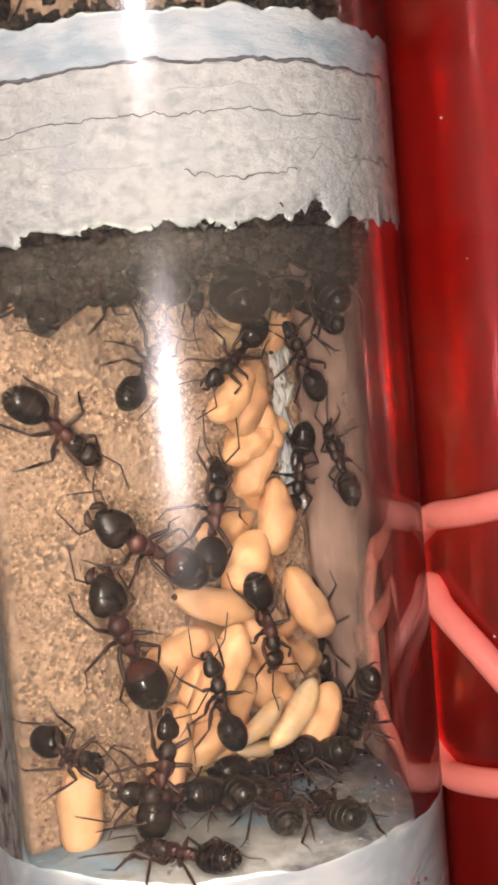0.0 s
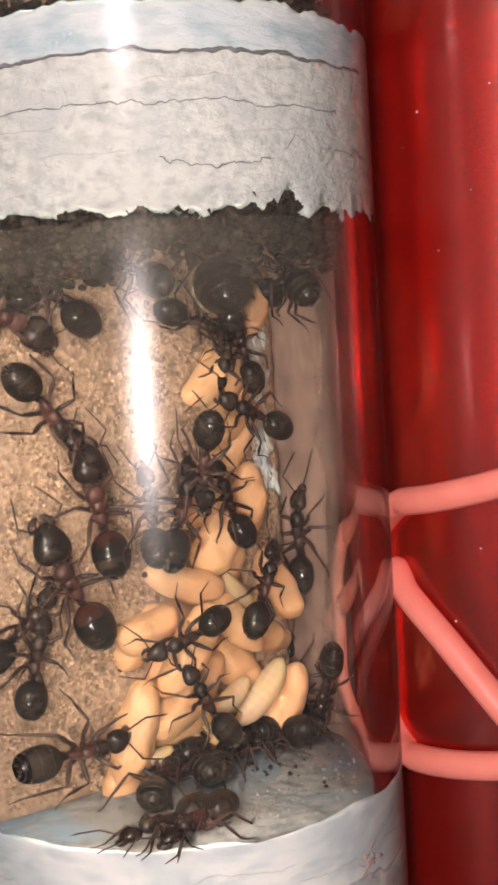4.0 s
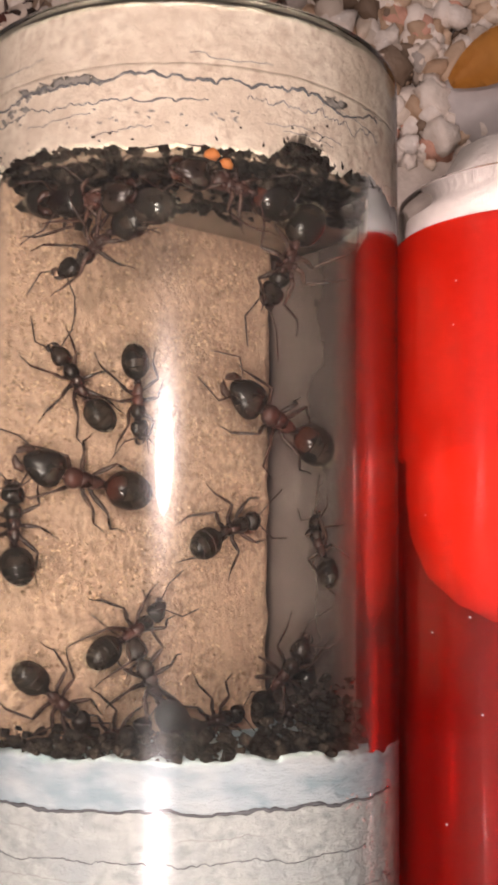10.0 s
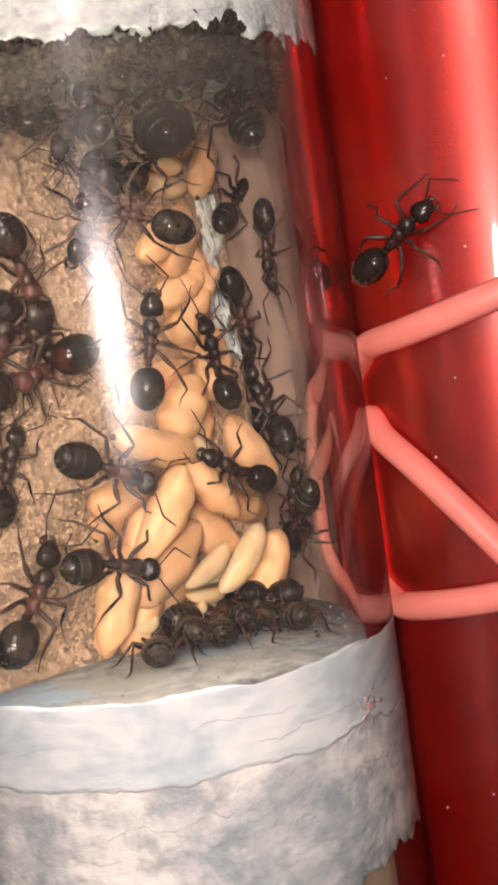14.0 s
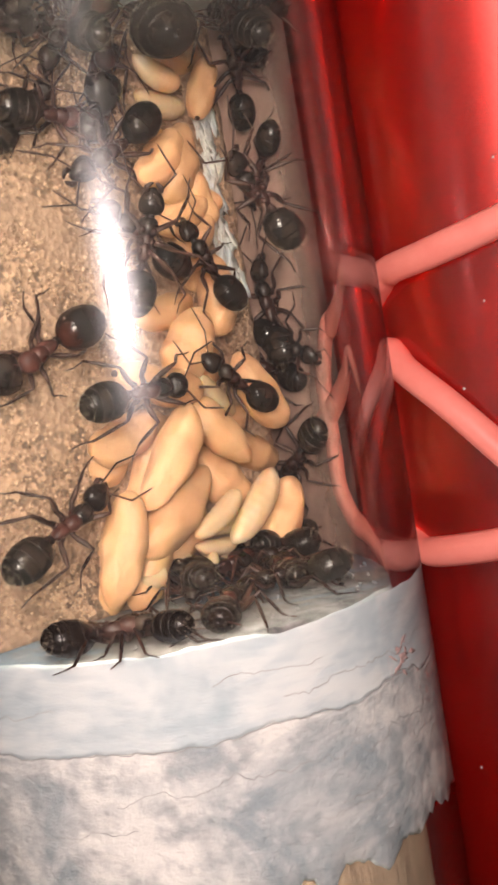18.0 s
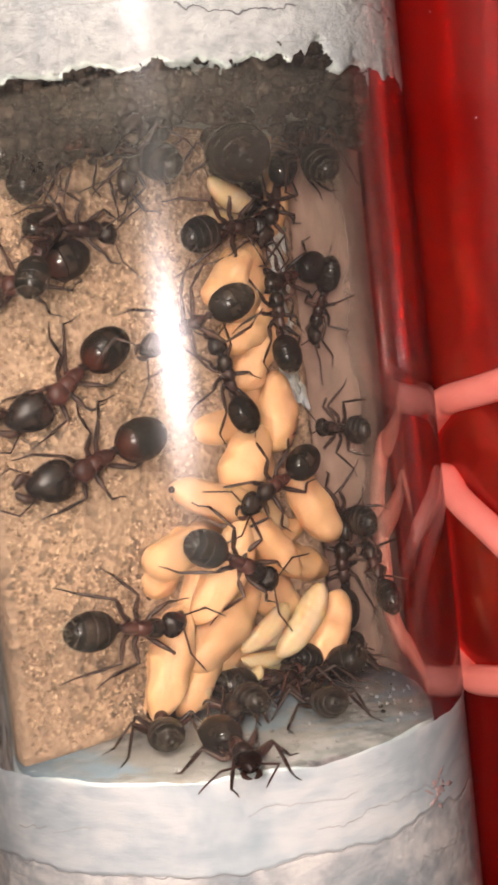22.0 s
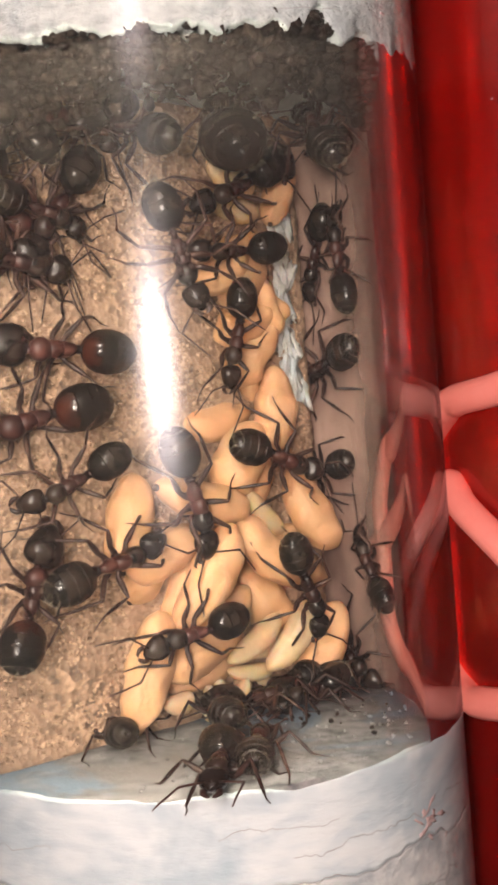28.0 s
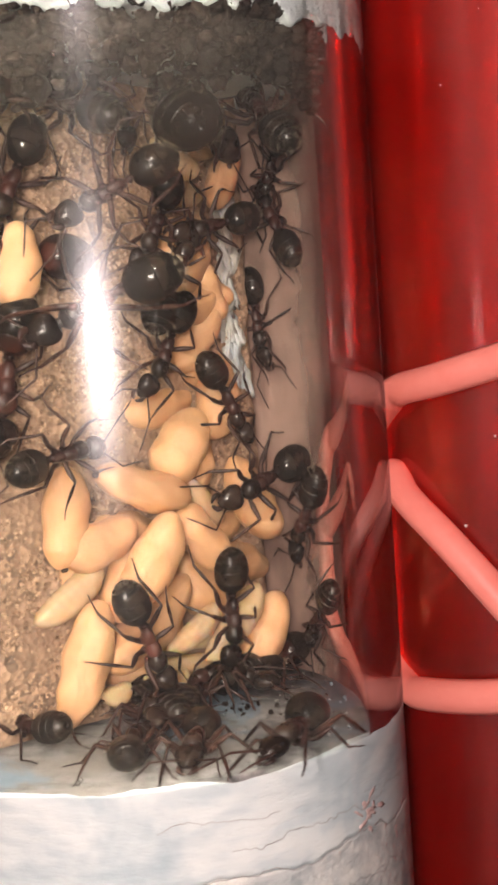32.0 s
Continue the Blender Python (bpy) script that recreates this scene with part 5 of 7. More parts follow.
def motions():
    carried_brood(moved_cocoon, [(0, -7.8, -14.3, 21.5, 88), (1, -6.6, -14.6, 20.5, 82), (2, -5.6, -15.0, 19.7, 70), (3, -4.6, -15.2, 18.9, 55), (6, -1.4, -14.0, 16.4, 60), (13, -1.4, -14.0, 16.4, 60), (21.5, -1.4, -14.0, 16.4, 62), (22.8, -0.2, -12.6, 17.3, 35), (23.5, 0.4, -10.3, 18.2, 20), (24, -3.7, -5.7, 19.4, 76), (24.5, -3.9, -3.3, 20.2, 78), (25, -2.4, -2.9, 20.0, 60), (25.3, -4.7, -2.6, 20.8, 92), (25.5, -5.1, -3.3, 20.9, 98), (28, -3.1, -4.2, 17.8, 74), (31, -3.2, -4.6, 17.8, 82), (32, -3.2, -4.6, 17.8, 82)])
    carried_brood(spare_cocoon, [(0, -8.6, 18.4, 21.0, 80), (28, -8.6, 18.4, 21.0, 80), (29, -5.9, 15.0, 21.0, 84), (30, -5.4, 9.2, 20.8, 88), (31, -4.3, 9.3, 19.9, 84), (32, -4.3, 9.0, 19.9, 80)])
    carried_brood(moved_larva, [(0, 0.4, -11.4, 13.6, 50), (28.3, 0.4, -11.4, 13.6, 50), (29.2, -1.8, -10.4, 16.9, 38), (30, -3.4, -9.5, 18.0, 28), (31, -3.2, -9.0, 17.9, 30), (32, -3.2, -9.0, 17.9, 30)])
    settle("major0", 1.0, [(0, -8.8, 18.2, 30), (25, -8.8, 18.2, 30), (26.5, -8.4, 16.5, -30), (28, -8.2, 13.6, -60), (30, -7.6, 13.0, -50), (32, -7.0, 12.4, -62)])
    settle("worker1", 1.1, [(0, -9.0, 18.0, 160), (25, -9.0, 18.0, 160), (26.5, -8.0, 16.2, 200), (28, -5.8, 13.4, 230), (30, -5.4, 12.4, 215), (32, -5.2, 13.6, 240)])
    settle("worker5", 1.1, [(0, -7.6, 18.3, 80), (25, -7.6, 18.3, 80), (26.5, -8.6, 15.2, 30), (28, -8.4, 10.4, -10), (30, -8.0, 9.6, 5), (32, -8.2, 9.0, -12)])
    crouch("queen", 1.12, 4.2, 17.7, 15.0, 66, 92, 1)
    crouch("worker1", 1.15, 9.3, 17.2, 14.2, 52, 104, 2)
    crouch("major1", 1.0, -5.6, 17.4, 21.6, 36, 12, 4)
    crouch("worker5", 1.1, -1.2, 17.6, 17.6, 40, 150, 5)
    crouch("worker5", 1.05, 3.0, -15.2, 14.6, 30, 0, 6, -80)
    crouch("worker1", 1.08, 5.6, -15.1, 12.6, -150, 0, 7, -84)
    crouch("worker0", 1.05, 1.0, -15.0, 17.0, 100, 0, 8, -78)
    crouch("worker2", 1.0, 7.2, -14.9, 10.4, 60, 0, 9, -86)
    trek("worker0", 1.09, [(0, -4.37, 17.36, 18.85, 3, 39, 5), (1, -4.42, 16.53, 18.89, -27, 29, -47), (2, -4.47, 15.69, 18.93, -39, 4, -85), (2.5, -4.77, 17.01, 19.18, -33, -23, -121), (3, -5.08, 18.34, 19.43, -7, -39, -169), (4, -5.62, 15.89, 19.87, 33, -24, 122), (5, -6.15, 13.43, 20.31, 38, 13, 74), (6, -6.69, 10.98, 20.75, 9, 39, 14), (9.5, -6.13, 12.97, 23.49, -40, 99, -37), (13, -5.57, 14.95, 26.22, 180, 26, 180), (13.33, -3.99, 14.04, 22.79, 56, 145, 36), (13.67, -2.41, 13.13, 19.37, -74, 16, -116), (14, -0.83, 12.22, 15.94, -36, -16, -111), (17, 0.87, 12.22, 14.73, -13, -37, -158), (18, 1.00, 10.49, 17.28, -19, -35, -148), (18.33, 1.53, 11.49, 16.53, -38, -9, -101), (18.67, 2.07, 12.50, 15.79, -33, 22, -60), (19, 2.60, 13.50, 15.04, -3, 39, -5), (20, 1.88, 11.67, 16.53, -8, 39, -12), (21, 1.58, 13.13, 14.46, -6, 39, -9), (22, 3.60, 13.09, 13.95, 2, 39, 3), (23, 6.67, 13.90, 11.98, 14, 37, 22), (24, 6.55, 12.85, 11.87, -20, 34, -33), (25, 6.96, 11.00, 11.75, -38, 12, -75), (26.5, 5.82, 12.77, 12.79, -37, -15, -110), (28, 4.69, 14.54, 13.83, -16, -36, -154), (29, 5.28, 13.24, 13.37, -13, -38, -160), (29.33, 4.73, 12.95, 13.50, -39, -11, -103), (29.67, 4.18, 12.65, 13.63, -32, 25, -56), (30, 3.63, 12.36, 13.76, 7, 39, 12), (31, 3.42, 8.42, 15.42, 33, 23, 59)])
    trek("worker4", 1.05, [(0, -7.23, 9.17, 21.19, -31, 26, -54), (1, -6.72, 8.73, 20.78, -28, 28, -49), (2, -6.88, 8.68, 20.91, -32, 25, -55), (3, -7.22, 8.69, 21.19, -34, 20, -63), (6, -4.42, 9.60, 18.89, -27, 30, -46), (9.5, -6.43, 6.47, 20.54, 13, 38, 21), (13, -8.45, 3.34, 22.19, 38, 12, 75), (17, 1.35, 5.09, 17.14, 33, 23, 59), (17.5, 1.49, 5.05, 17.02, 39, -3, 94), (18, 1.62, 5.00, 16.91, 29, -28, 130), (18.5, 1.75, 4.95, 16.80, 0, -39, 179), (19, 1.89, 4.90, 16.69, -29, -28, -131), (20, 1.89, 17.39, 15.42, -14, -37, -158), (21, 1.89, 17.39, 15.42, -14, -37, -158), (22, 5.27, -2.78, 14.38, -15, -37, -157), (23, 3.13, -2.36, 16.20, 1, -39, 178), (23.5, 3.65, -2.05, 15.47, -37, -13, -108), (24, 4.18, -1.75, 14.74, -29, 28, -50), (25, 4.09, -2.40, 15.31, 18, 36, 29), (28, 5.61, -1.33, 14.34, -19, 35, -30), (28.5, 8.89, -1.55, 12.84, 23, 2, -51), (29, 12.16, -1.76, 11.34, 73, -6, -88), (30, 11.24, -1.99, 9.38, 54, 40, -115), (31, 12.39, -2.14, 12.99, 75, 53, -102), (32, 11.70, -6.28, 10.11, 61, 37, -108)])
    trek("worker5", 0.93, [(0, -2.03, 12.21, 16.93, 32, 25, 56), (1, -3.15, 12.55, 17.85, 38, -13, 106), (1.67, -2.08, 9.28, 21.12, 86, -13, 99), (2.33, -1.00, 6.02, 24.38, 134, -7, 94), (3, 0.07, 2.75, 27.65, -180, 0, 95), (4, -0.16, 2.36, 24.68, 140, 28, 94), (5, -0.39, 1.96, 21.72, 83, 46, 66), (6, -0.62, 1.57, 18.75, 20, 35, 32), (8.33, -0.03, 2.29, 21.69, 83, 39, 58), (10.67, 0.56, 3.00, 24.63, 139, 23, 74), (13, 1.15, 3.72, 27.57, -175, 2, 70), (14, 1.89, 2.46, 27.50, -172, 2, 78), (17, 5.16, 2.87, 26.51, -164, 19, 41), (18, 1.37, 3.40, 27.57, -174, 2, 71), (19, 1.85, 3.78, 27.50, -179, 9, 10), (20, 2.32, 4.16, 27.43, 172, 7, -52), (21, 1.48, 5.15, 27.56, 173, 1, -79), (21.67, 1.38, 6.35, 27.57, -5, -176, 48), (22.33, 1.29, 7.55, 27.58, 0, -174, -5), (23, 1.19, 8.75, 27.59, -175, -3, 122), (25, 2.33, 6.16, 27.36, -168, 0, 92), (26, 2.06, 7.36, 27.42, -172, 8, 36), (27, 1.79, 8.55, 27.49, 179, 9, -20), (28, 1.52, 9.75, 27.55, 173, 2, -76), (28.33, -0.39, 12.42, 24.67, -139, 16, -79), (28.67, -2.31, 15.08, 21.78, -86, 27, -69), (29, -4.22, 17.75, 18.90, -30, 26, -53), (30, -4.22, 17.75, 18.90, -30, 26, -53), (31, -4.22, 17.75, 18.90, -30, 26, -53), (31.33, -2.33, 15.71, 21.79, -87, 50, -94), (31.67, -0.43, 13.68, 24.67, 30, 148, 39), (32, 1.46, 11.64, 27.56, 177, -6, -153)])
    trek("worker0", 0.93, [(0, 3.98, 12.71, 14.64, -26, -31, -137), (1, 4.72, 13.46, 14.52, -32, -25, -124), (2, 4.75, 13.87, 13.73, -11, -38, -162), (3, 5.24, 14.41, 13.21, -25, -32, -139), (4.5, 4.44, 10.02, 14.23, -40, 1, -88), (6, 3.65, 5.63, 15.25, -22, 33, -36), (8.33, 4.32, 9.87, 14.26, -39, 6, -82), (10.67, 4.99, 14.12, 13.28, -31, -25, -124), (13, 5.66, 18.36, 12.29, 2, -39, 177), (13.33, 4.86, 17.18, 13.16, 32, -23, 122), (13.67, 4.07, 16.00, 14.03, 38, 7, 82), (14, 3.27, 14.82, 14.90, 22, 33, 37), (17, -2.84, 15.25, 17.60, 23, 33, 38), (19, -5.19, 10.89, 19.52, 26, 31, 43), (20, -5.52, 12.21, 22.87, 97, 31, 80), (21, -5.84, 13.53, 26.22, 153, 3, 95), (22, -6.47, 11.83, 23.65, 98, 44, 75), (23, -7.09, 10.13, 21.08, 10, 38, 15), (24, -6.26, 13.42, 19.98, 36, 16, 69), (25, -6.24, 12.28, 20.07, 28, 29, 48), (28, -7.14, 10.64, 21.12, -10, 38, -16), (29, -4.16, 12.94, 18.68, -38, 10, -77), (30, -1.18, 15.24, 16.24, -30, -27, -127), (30.5, 0.28, 13.72, 16.81, -5, -39, -172), (31, 1.73, 12.19, 17.39, 24, -32, 140), (31.5, 2.30, 11.75, 16.78, -10, -38, -164), (32, 2.87, 11.31, 16.17, -35, -20, -116)])
    trek("worker1", 0.93, [(0, -0.45, 18.11, 16.95, 15, 37, 25), (2, -0.45, 18.11, 16.95, 15, 37, 25), (3, -0.45, 18.11, 16.95, 15, 37, 25), (4, 2.78, 13.97, 13.40, 19, 28, -25), (5, 6.02, 9.83, 9.85, 29, 24, -72), (6, 9.25, 5.69, 6.30, 39, 28, -119), (13, 8.95, 4.14, 5.99, 45, -1, -89), (14, 11.62, 8.83, 9.87, 66, 7, -93), (17, 11.79, 7.23, 10.28, 68, 9, -93), (18, 10.88, 9.34, 8.52, 49, 38, -118), (19, 11.44, 9.82, 9.51, 58, 34, -109), (20, 10.91, 8.77, 8.52, 56, 25, -106), (21, 10.78, 8.40, 8.31, 55, 24, -106), (22, 10.44, 8.23, 7.85, 51, 27, -111), (23, 10.34, 7.46, 7.68, 46, 34, -118), (24, 10.37, 7.20, 8.54, 53, 31, -111), (25, 10.55, 7.30, 8.40, 54, 27, -108), (28, 9.92, 10.95, 7.07, 49, 19, -106), (28.5, 9.28, 9.25, 7.62, 5, 6, -103), (29, 8.64, 7.55, 8.18, -39, -2, -92), (30, 8.51, 7.65, 8.28, -38, -11, -104), (31, 8.87, 7.12, 7.99, -39, -5, -96), (31.5, 9.12, 6.64, 7.22, 4, -3, -91), (32, 9.38, 6.17, 6.44, 47, -5, -85)])
    trek("worker5", 0.97, [(0, 11.53, 4.53, 9.71, -60, 33, 108), (1, 10.89, 4.90, 8.46, -57, 21, 103), (1.5, 9.49, 5.31, 9.59, -13, 1, 133), (2, 8.08, 5.72, 10.71, 22, -34, 144), (3, 7.05, 6.41, 12.05, 18, -36, 151), (6, 6.04, 9.34, 13.26, 26, -30, 136), (9.5, 6.61, 11.06, 12.58, 38, 8, 81), (13, 7.19, 12.77, 11.89, 10, 38, 16), (14, 9.53, 12.55, 7.45, 29, 28, 49), (15.5, 10.22, 14.61, 7.99, 1, -12, 28), (17, 10.90, 16.67, 8.54, -23, -56, 26), (17.67, 9.88, 15.27, 9.63, -19, -43, 76), (18.33, 8.87, 13.88, 10.71, -5, -36, 119), (19, 7.85, 12.48, 11.80, 11, -38, 162), (20, 7.59, 14.36, 10.82, 9, -38, 165), (21, 8.34, 14.28, 9.30, -33, -23, -122), (22, 7.01, 15.04, 11.29, -36, -16, -110), (22.33, 7.24, 14.47, 11.10, -13, -37, -157), (22.67, 7.48, 13.89, 10.90, 22, -34, 144), (23, 7.71, 13.32, 10.71, 39, -9, 101), (24, 6.44, 13.52, 11.47, 33, -22, 120), (24.5, 8.07, 14.78, 9.19, -2, 6, 133), (25, 9.71, 16.03, 6.92, -38, 36, 127), (26.5, 1.58, 16.93, 14.80, -3, 5, 136), (28, -6.56, 17.83, 22.67, 31, -25, 125), (29, -6.56, 17.83, 22.67, 31, -25, 125), (29.33, -1.35, 16.29, 18.48, 38, 7, 80), (29.67, 3.86, 14.75, 14.28, 18, 35, 30), (30, 9.07, 13.21, 10.09, -22, 33, -37), (30.5, 8.36, 12.68, 10.31, -39, 3, -86), (31, 7.65, 12.14, 10.52, -27, -29, -133), (32, 6.27, 11.32, 13.09, -11, -38, -163)])
    trek("worker3", 0.95, [(0, 7.76, 4.41, 8.90, -39, -8, -100), (0.33, 7.47, 3.55, 10.27, -34, 21, -63), (0.67, 7.19, 2.68, 11.65, -7, 39, -12), (1, 6.90, 1.82, 13.02, 27, 30, 45), (2, 5.61, 1.55, 14.08, 39, 0, 89), (3, 4.32, 1.28, 15.15, 27, -30, 134), (4.5, 4.32, 1.76, 14.92, 39, 6, 83), (6, 4.33, 2.25, 14.69, 15, 37, 25), (9.5, 4.55, 1.02, 14.57, 37, 13, 75), (13, 4.76, -0.20, 14.45, 35, -19, 115), (14, 5.78, 1.25, 13.65, 39, -6, 97), (17, 4.47, 2.36, 14.96, 38, 12, 75), (18, 5.28, 3.00, 14.39, 35, -19, 114), (19, 6.11, 3.65, 13.65, 39, 1, 89), (20, 4.32, 6.57, 15.03, 38, -12, 105), (21, 5.16, 6.74, 14.12, 39, -7, 99), (22, 6.24, 6.95, 13.12, 39, -2, 92), (23, 6.50, 6.59, 12.91, 38, 9, 78), (24, 6.65, 6.94, 12.32, 39, 8, 80), (25, 6.17, 6.78, 12.89, 38, -10, 103), (26.5, 5.18, 8.71, 13.93, 25, -31, 137), (28, 4.18, 10.64, 14.96, -2, -39, -177), (29, 2.89, 9.25, 16.34, -16, -36, -153), (30, 2.35, 8.12, 16.91, -36, -17, -112), (32, 2.90, 4.46, 15.86, -36, -18, -113)])
    trek("worker1", 1.12, [(0, 1.44, 2.18, 17.06, 38, 9, 78), (1, 1.73, 1.86, 16.82, 39, 9, 79), (2, 1.35, 1.88, 17.14, 39, 9, 79), (3, 1.29, 1.89, 17.18, 38, 11, 76), (6, 0.49, -0.51, 18.90, 36, 17, 68), (9.5, -0.25, -1.70, 19.53, 18, 36, 29), (13, -0.99, -2.88, 20.17, -13, 38, -20), (14, -1.65, -4.13, 20.55, -20, 35, -32), (17, -0.18, -3.47, 20.01, 4, 39, 7), (18, -0.21, -3.59, 20.04, 1, 39, 1), (19, 0.14, -6.00, 19.49, -21, 34, -34), (20, 1.03, -6.15, 18.42, -15, 37, -23), (21, 0.13, -6.71, 19.38, -25, 31, -43), (22, 1.88, -6.95, 17.79, -23, 33, -38), (23, 1.41, -8.15, 18.13, -33, 23, -59), (24, 3.56, -4.56, 15.77, -5, 39, -7), (26, 2.12, -3.63, 17.17, -28, 29, -48), (28, 0.69, -2.70, 18.57, -38, 9, -79), (28.33, 0.38, -2.84, 21.60, -85, 9, -84), (28.67, 0.08, -2.98, 24.62, -132, 5, -88), (29, -0.23, -3.12, 27.65, -179, 0, -88), (29.33, 0.33, -2.25, 27.62, 1, -177, 40), (29.67, 0.89, -1.39, 27.59, 4, -176, -11), (30, 1.45, -0.52, 27.56, -174, -3, 117), (31, 0.97, 2.98, 27.56, -179, -3, 161), (32, 0.49, 6.48, 27.55, 179, -2, -155)])
    trek("major1", 1.04, [(0, -2.09, 1.01, 20.50, 22, -33, 143), (1, -2.03, 0.74, 20.73, 24, -32, 139), (2, -1.96, 0.79, 20.47, 23, -33, 142), (3, -2.09, 0.75, 20.49, 21, -34, 146), (4, -3.61, 1.93, 20.71, 39, -8, 100), (5, -5.13, 3.11, 20.94, 33, 22, 60), (6, -6.65, 4.29, 21.16, 3, 39, 4), (13, -6.07, 6.43, 20.69, 27, 29, 47), (13.33, -5.67, 5.09, 20.36, 39, -2, 93), (13.67, -5.27, 3.75, 20.04, 23, -32, 141), (14, -4.87, 2.41, 19.71, -17, -36, -153), (17, -4.22, -0.47, 21.94, -21, -34, -146), (18, -4.75, -0.29, 19.61, -20, -35, -148), (19, -4.98, -0.47, 19.80, -24, -32, -140), (20, -5.46, 0.57, 20.19, -13, -38, -159), (21, -4.39, 1.10, 19.32, -17, -36, -153), (22, -5.93, 4.91, 20.57, -27, -30, -135), (23, -6.21, 4.44, 20.80, -27, -30, -135), (24, -6.65, 4.58, 20.55, -26, -31, -136), (25, -7.18, 5.95, 21.15, -8, -39, -168), (28, -5.34, 5.59, 20.09, 2, -39, 177), (29, -5.17, 6.39, 19.95, -8, -39, -167), (30, -5.35, 5.28, 20.10, -6, -39, -171), (31, -5.56, 5.52, 20.28, -13, -37, -159), (32, -4.21, 9.69, 19.17, 1, -39, 179)])
    trek("major1", 1.09, [(0, -4.13, -4.51, 21.47, 37, -14, 108), (1, -5.66, -4.76, 21.26, 37, -13, 107), (2, -5.81, -4.19, 21.19, 37, -15, 109), (3, -5.80, -3.99, 21.05, 38, -13, 106), (6.33, -3.54, 3.13, 19.26, 14, -38, 159), (9.67, -1.27, 10.26, 17.46, -25, -31, -137), (13, 0.99, 17.38, 15.67, -39, -1, -91), (14, 0.99, 17.38, 15.67, -39, -1, -91), (17, 0.99, 17.38, 15.67, -39, -1, -91), (18, 0.99, 17.38, 15.67, -39, -1, -91), (19, 0.99, 17.38, 15.67, -39, -1, -91), (20, 0.99, 17.38, 15.67, -39, -1, -91), (21, 0.99, 17.38, 15.67, -39, -1, -91), (22, -4.91, 0.12, 19.74, -17, -36, -153), (23, -5.24, -0.31, 20.01, -15, -37, -156), (24, -5.26, 0.27, 21.75, -17, -36, -152), (25, -6.36, 0.98, 20.39, -11, -38, -163), (28, -6.81, 2.05, 21.30, -10, -38, -163), (29, -6.70, 1.57, 21.21, -16, -37, -155), (30, -6.57, 1.69, 21.10, -9, -39, -166), (31, -6.05, 1.54, 20.67, -20, -35, -148), (32, -5.37, 3.49, 20.12, -39, -7, -98)])
    trek("worker1", 1.00, [(0, 4.34, -4.92, 15.29, -39, 7, -81), (1, 5.74, -7.95, 14.53, -34, 21, -63), (1.33, 5.74, -7.40, 14.50, -2, 40, -4), (1.67, 5.75, -6.85, 14.48, 33, 24, 58), (2, 5.75, -6.30, 14.45, 39, -9, 101), (4, 6.32, -4.64, 13.52, 37, 17, 69), (6, 6.88, -2.99, 12.60, 18, 36, 29), (13, -5.12, 17.85, 19.62, 34, 21, 62), (13.5, 1.64, 11.18, 14.00, -10, 38, -16), (14, 8.40, 4.51, 8.37, -39, 6, -82), (15.5, 1.64, 11.18, 14.00, -10, 38, -16), (17, -5.12, 17.85, 19.62, 34, 21, 62), (18, -5.12, 17.85, 19.62, 34, 21, 62), (18.5, 2.82, 11.36, 14.01, -9, 17, 89), (19, 10.76, 4.86, 8.40, -52, 32, 112), (19.5, 9.34, 6.73, 8.59, -7, 12, 105), (20, 7.92, 8.60, 8.77, 39, 3, 86), (21, 7.82, 10.57, 10.36, 38, -11, 103), (21.5, 7.72, 10.26, 10.48, 23, -33, 143), (22, 7.62, 9.96, 10.59, -9, -38, -165), (23, 9.24, 11.58, 9.57, -30, -78, -143), (23.33, 9.66, 12.27, 9.23, -37, -68, -80), (23.67, 10.09, 12.96, 8.89, -22, -60, -37), (24, 10.51, 13.65, 8.55, -2, -59, 2), (24.5, 10.06, 13.53, 7.71, -47, -32, 66), (25, 9.61, 13.41, 6.87, -50, 8, 96), (29, 11.67, 9.74, 10.00, -67, 8, 93), (30, 10.76, 10.62, 8.33, -50, 36, 117), (31, 11.36, 10.45, 9.32, -61, 24, 103), (32, 10.96, 11.70, 8.66, -55, 29, 108)])
    trek("worker5", 1.12, [(0, 8.72, -7.24, 5.77, 43, -7, -82), (0.33, 9.05, -7.27, 6.12, 17, -42, -28), (0.67, 9.39, -7.29, 6.48, -37, -34, 49), (1, 9.72, -7.32, 6.83, -50, 6, 95), (2, 10.23, -5.27, 7.48, -53, -8, 84), (3, 10.17, -4.27, 7.39, -53, 5, 93), (6, 10.78, 1.19, 8.29, -58, -6, 86), (13, 9.35, -1.77, 6.41, -45, -16, 75), (14, 10.33, -2.32, 7.62, -48, 29, 113), (17, 9.80, 0.12, 6.92, -49, 14, 102), (18, 10.29, -0.20, 7.55, -53, 12, 99), (19, 10.28, 3.77, 7.54, -54, 9, 96), (19.5, 7.52, 10.76, 9.52, -7, 1, 101), (20, 4.77, 17.75, 11.51, 39, -8, 99), (21, 4.77, 17.75, 11.51, 39, -8, 99), (22, 4.77, 17.75, 11.51, 39, -8, 99), (23, 4.77, 17.75, 11.51, 39, -8, 99), (24, 4.77, 17.75, 11.51, 39, -8, 99), (25, 4.77, 17.75, 11.51, 39, -8, 99), (26.5, 7.25, 10.80, 9.41, 16, 16, 152), (28, 9.73, 3.84, 7.30, 23, 48, -150), (28.5, 9.72, 0.98, 7.06, 47, 22, -108), (29, 9.70, -1.88, 6.81, 49, -11, -81), (31, 10.31, -3.22, 7.58, 53, 13, -100), (31.5, 9.36, -3.45, 9.46, 14, -4, -135), (32, 8.42, -3.69, 11.34, -15, -37, -157)])
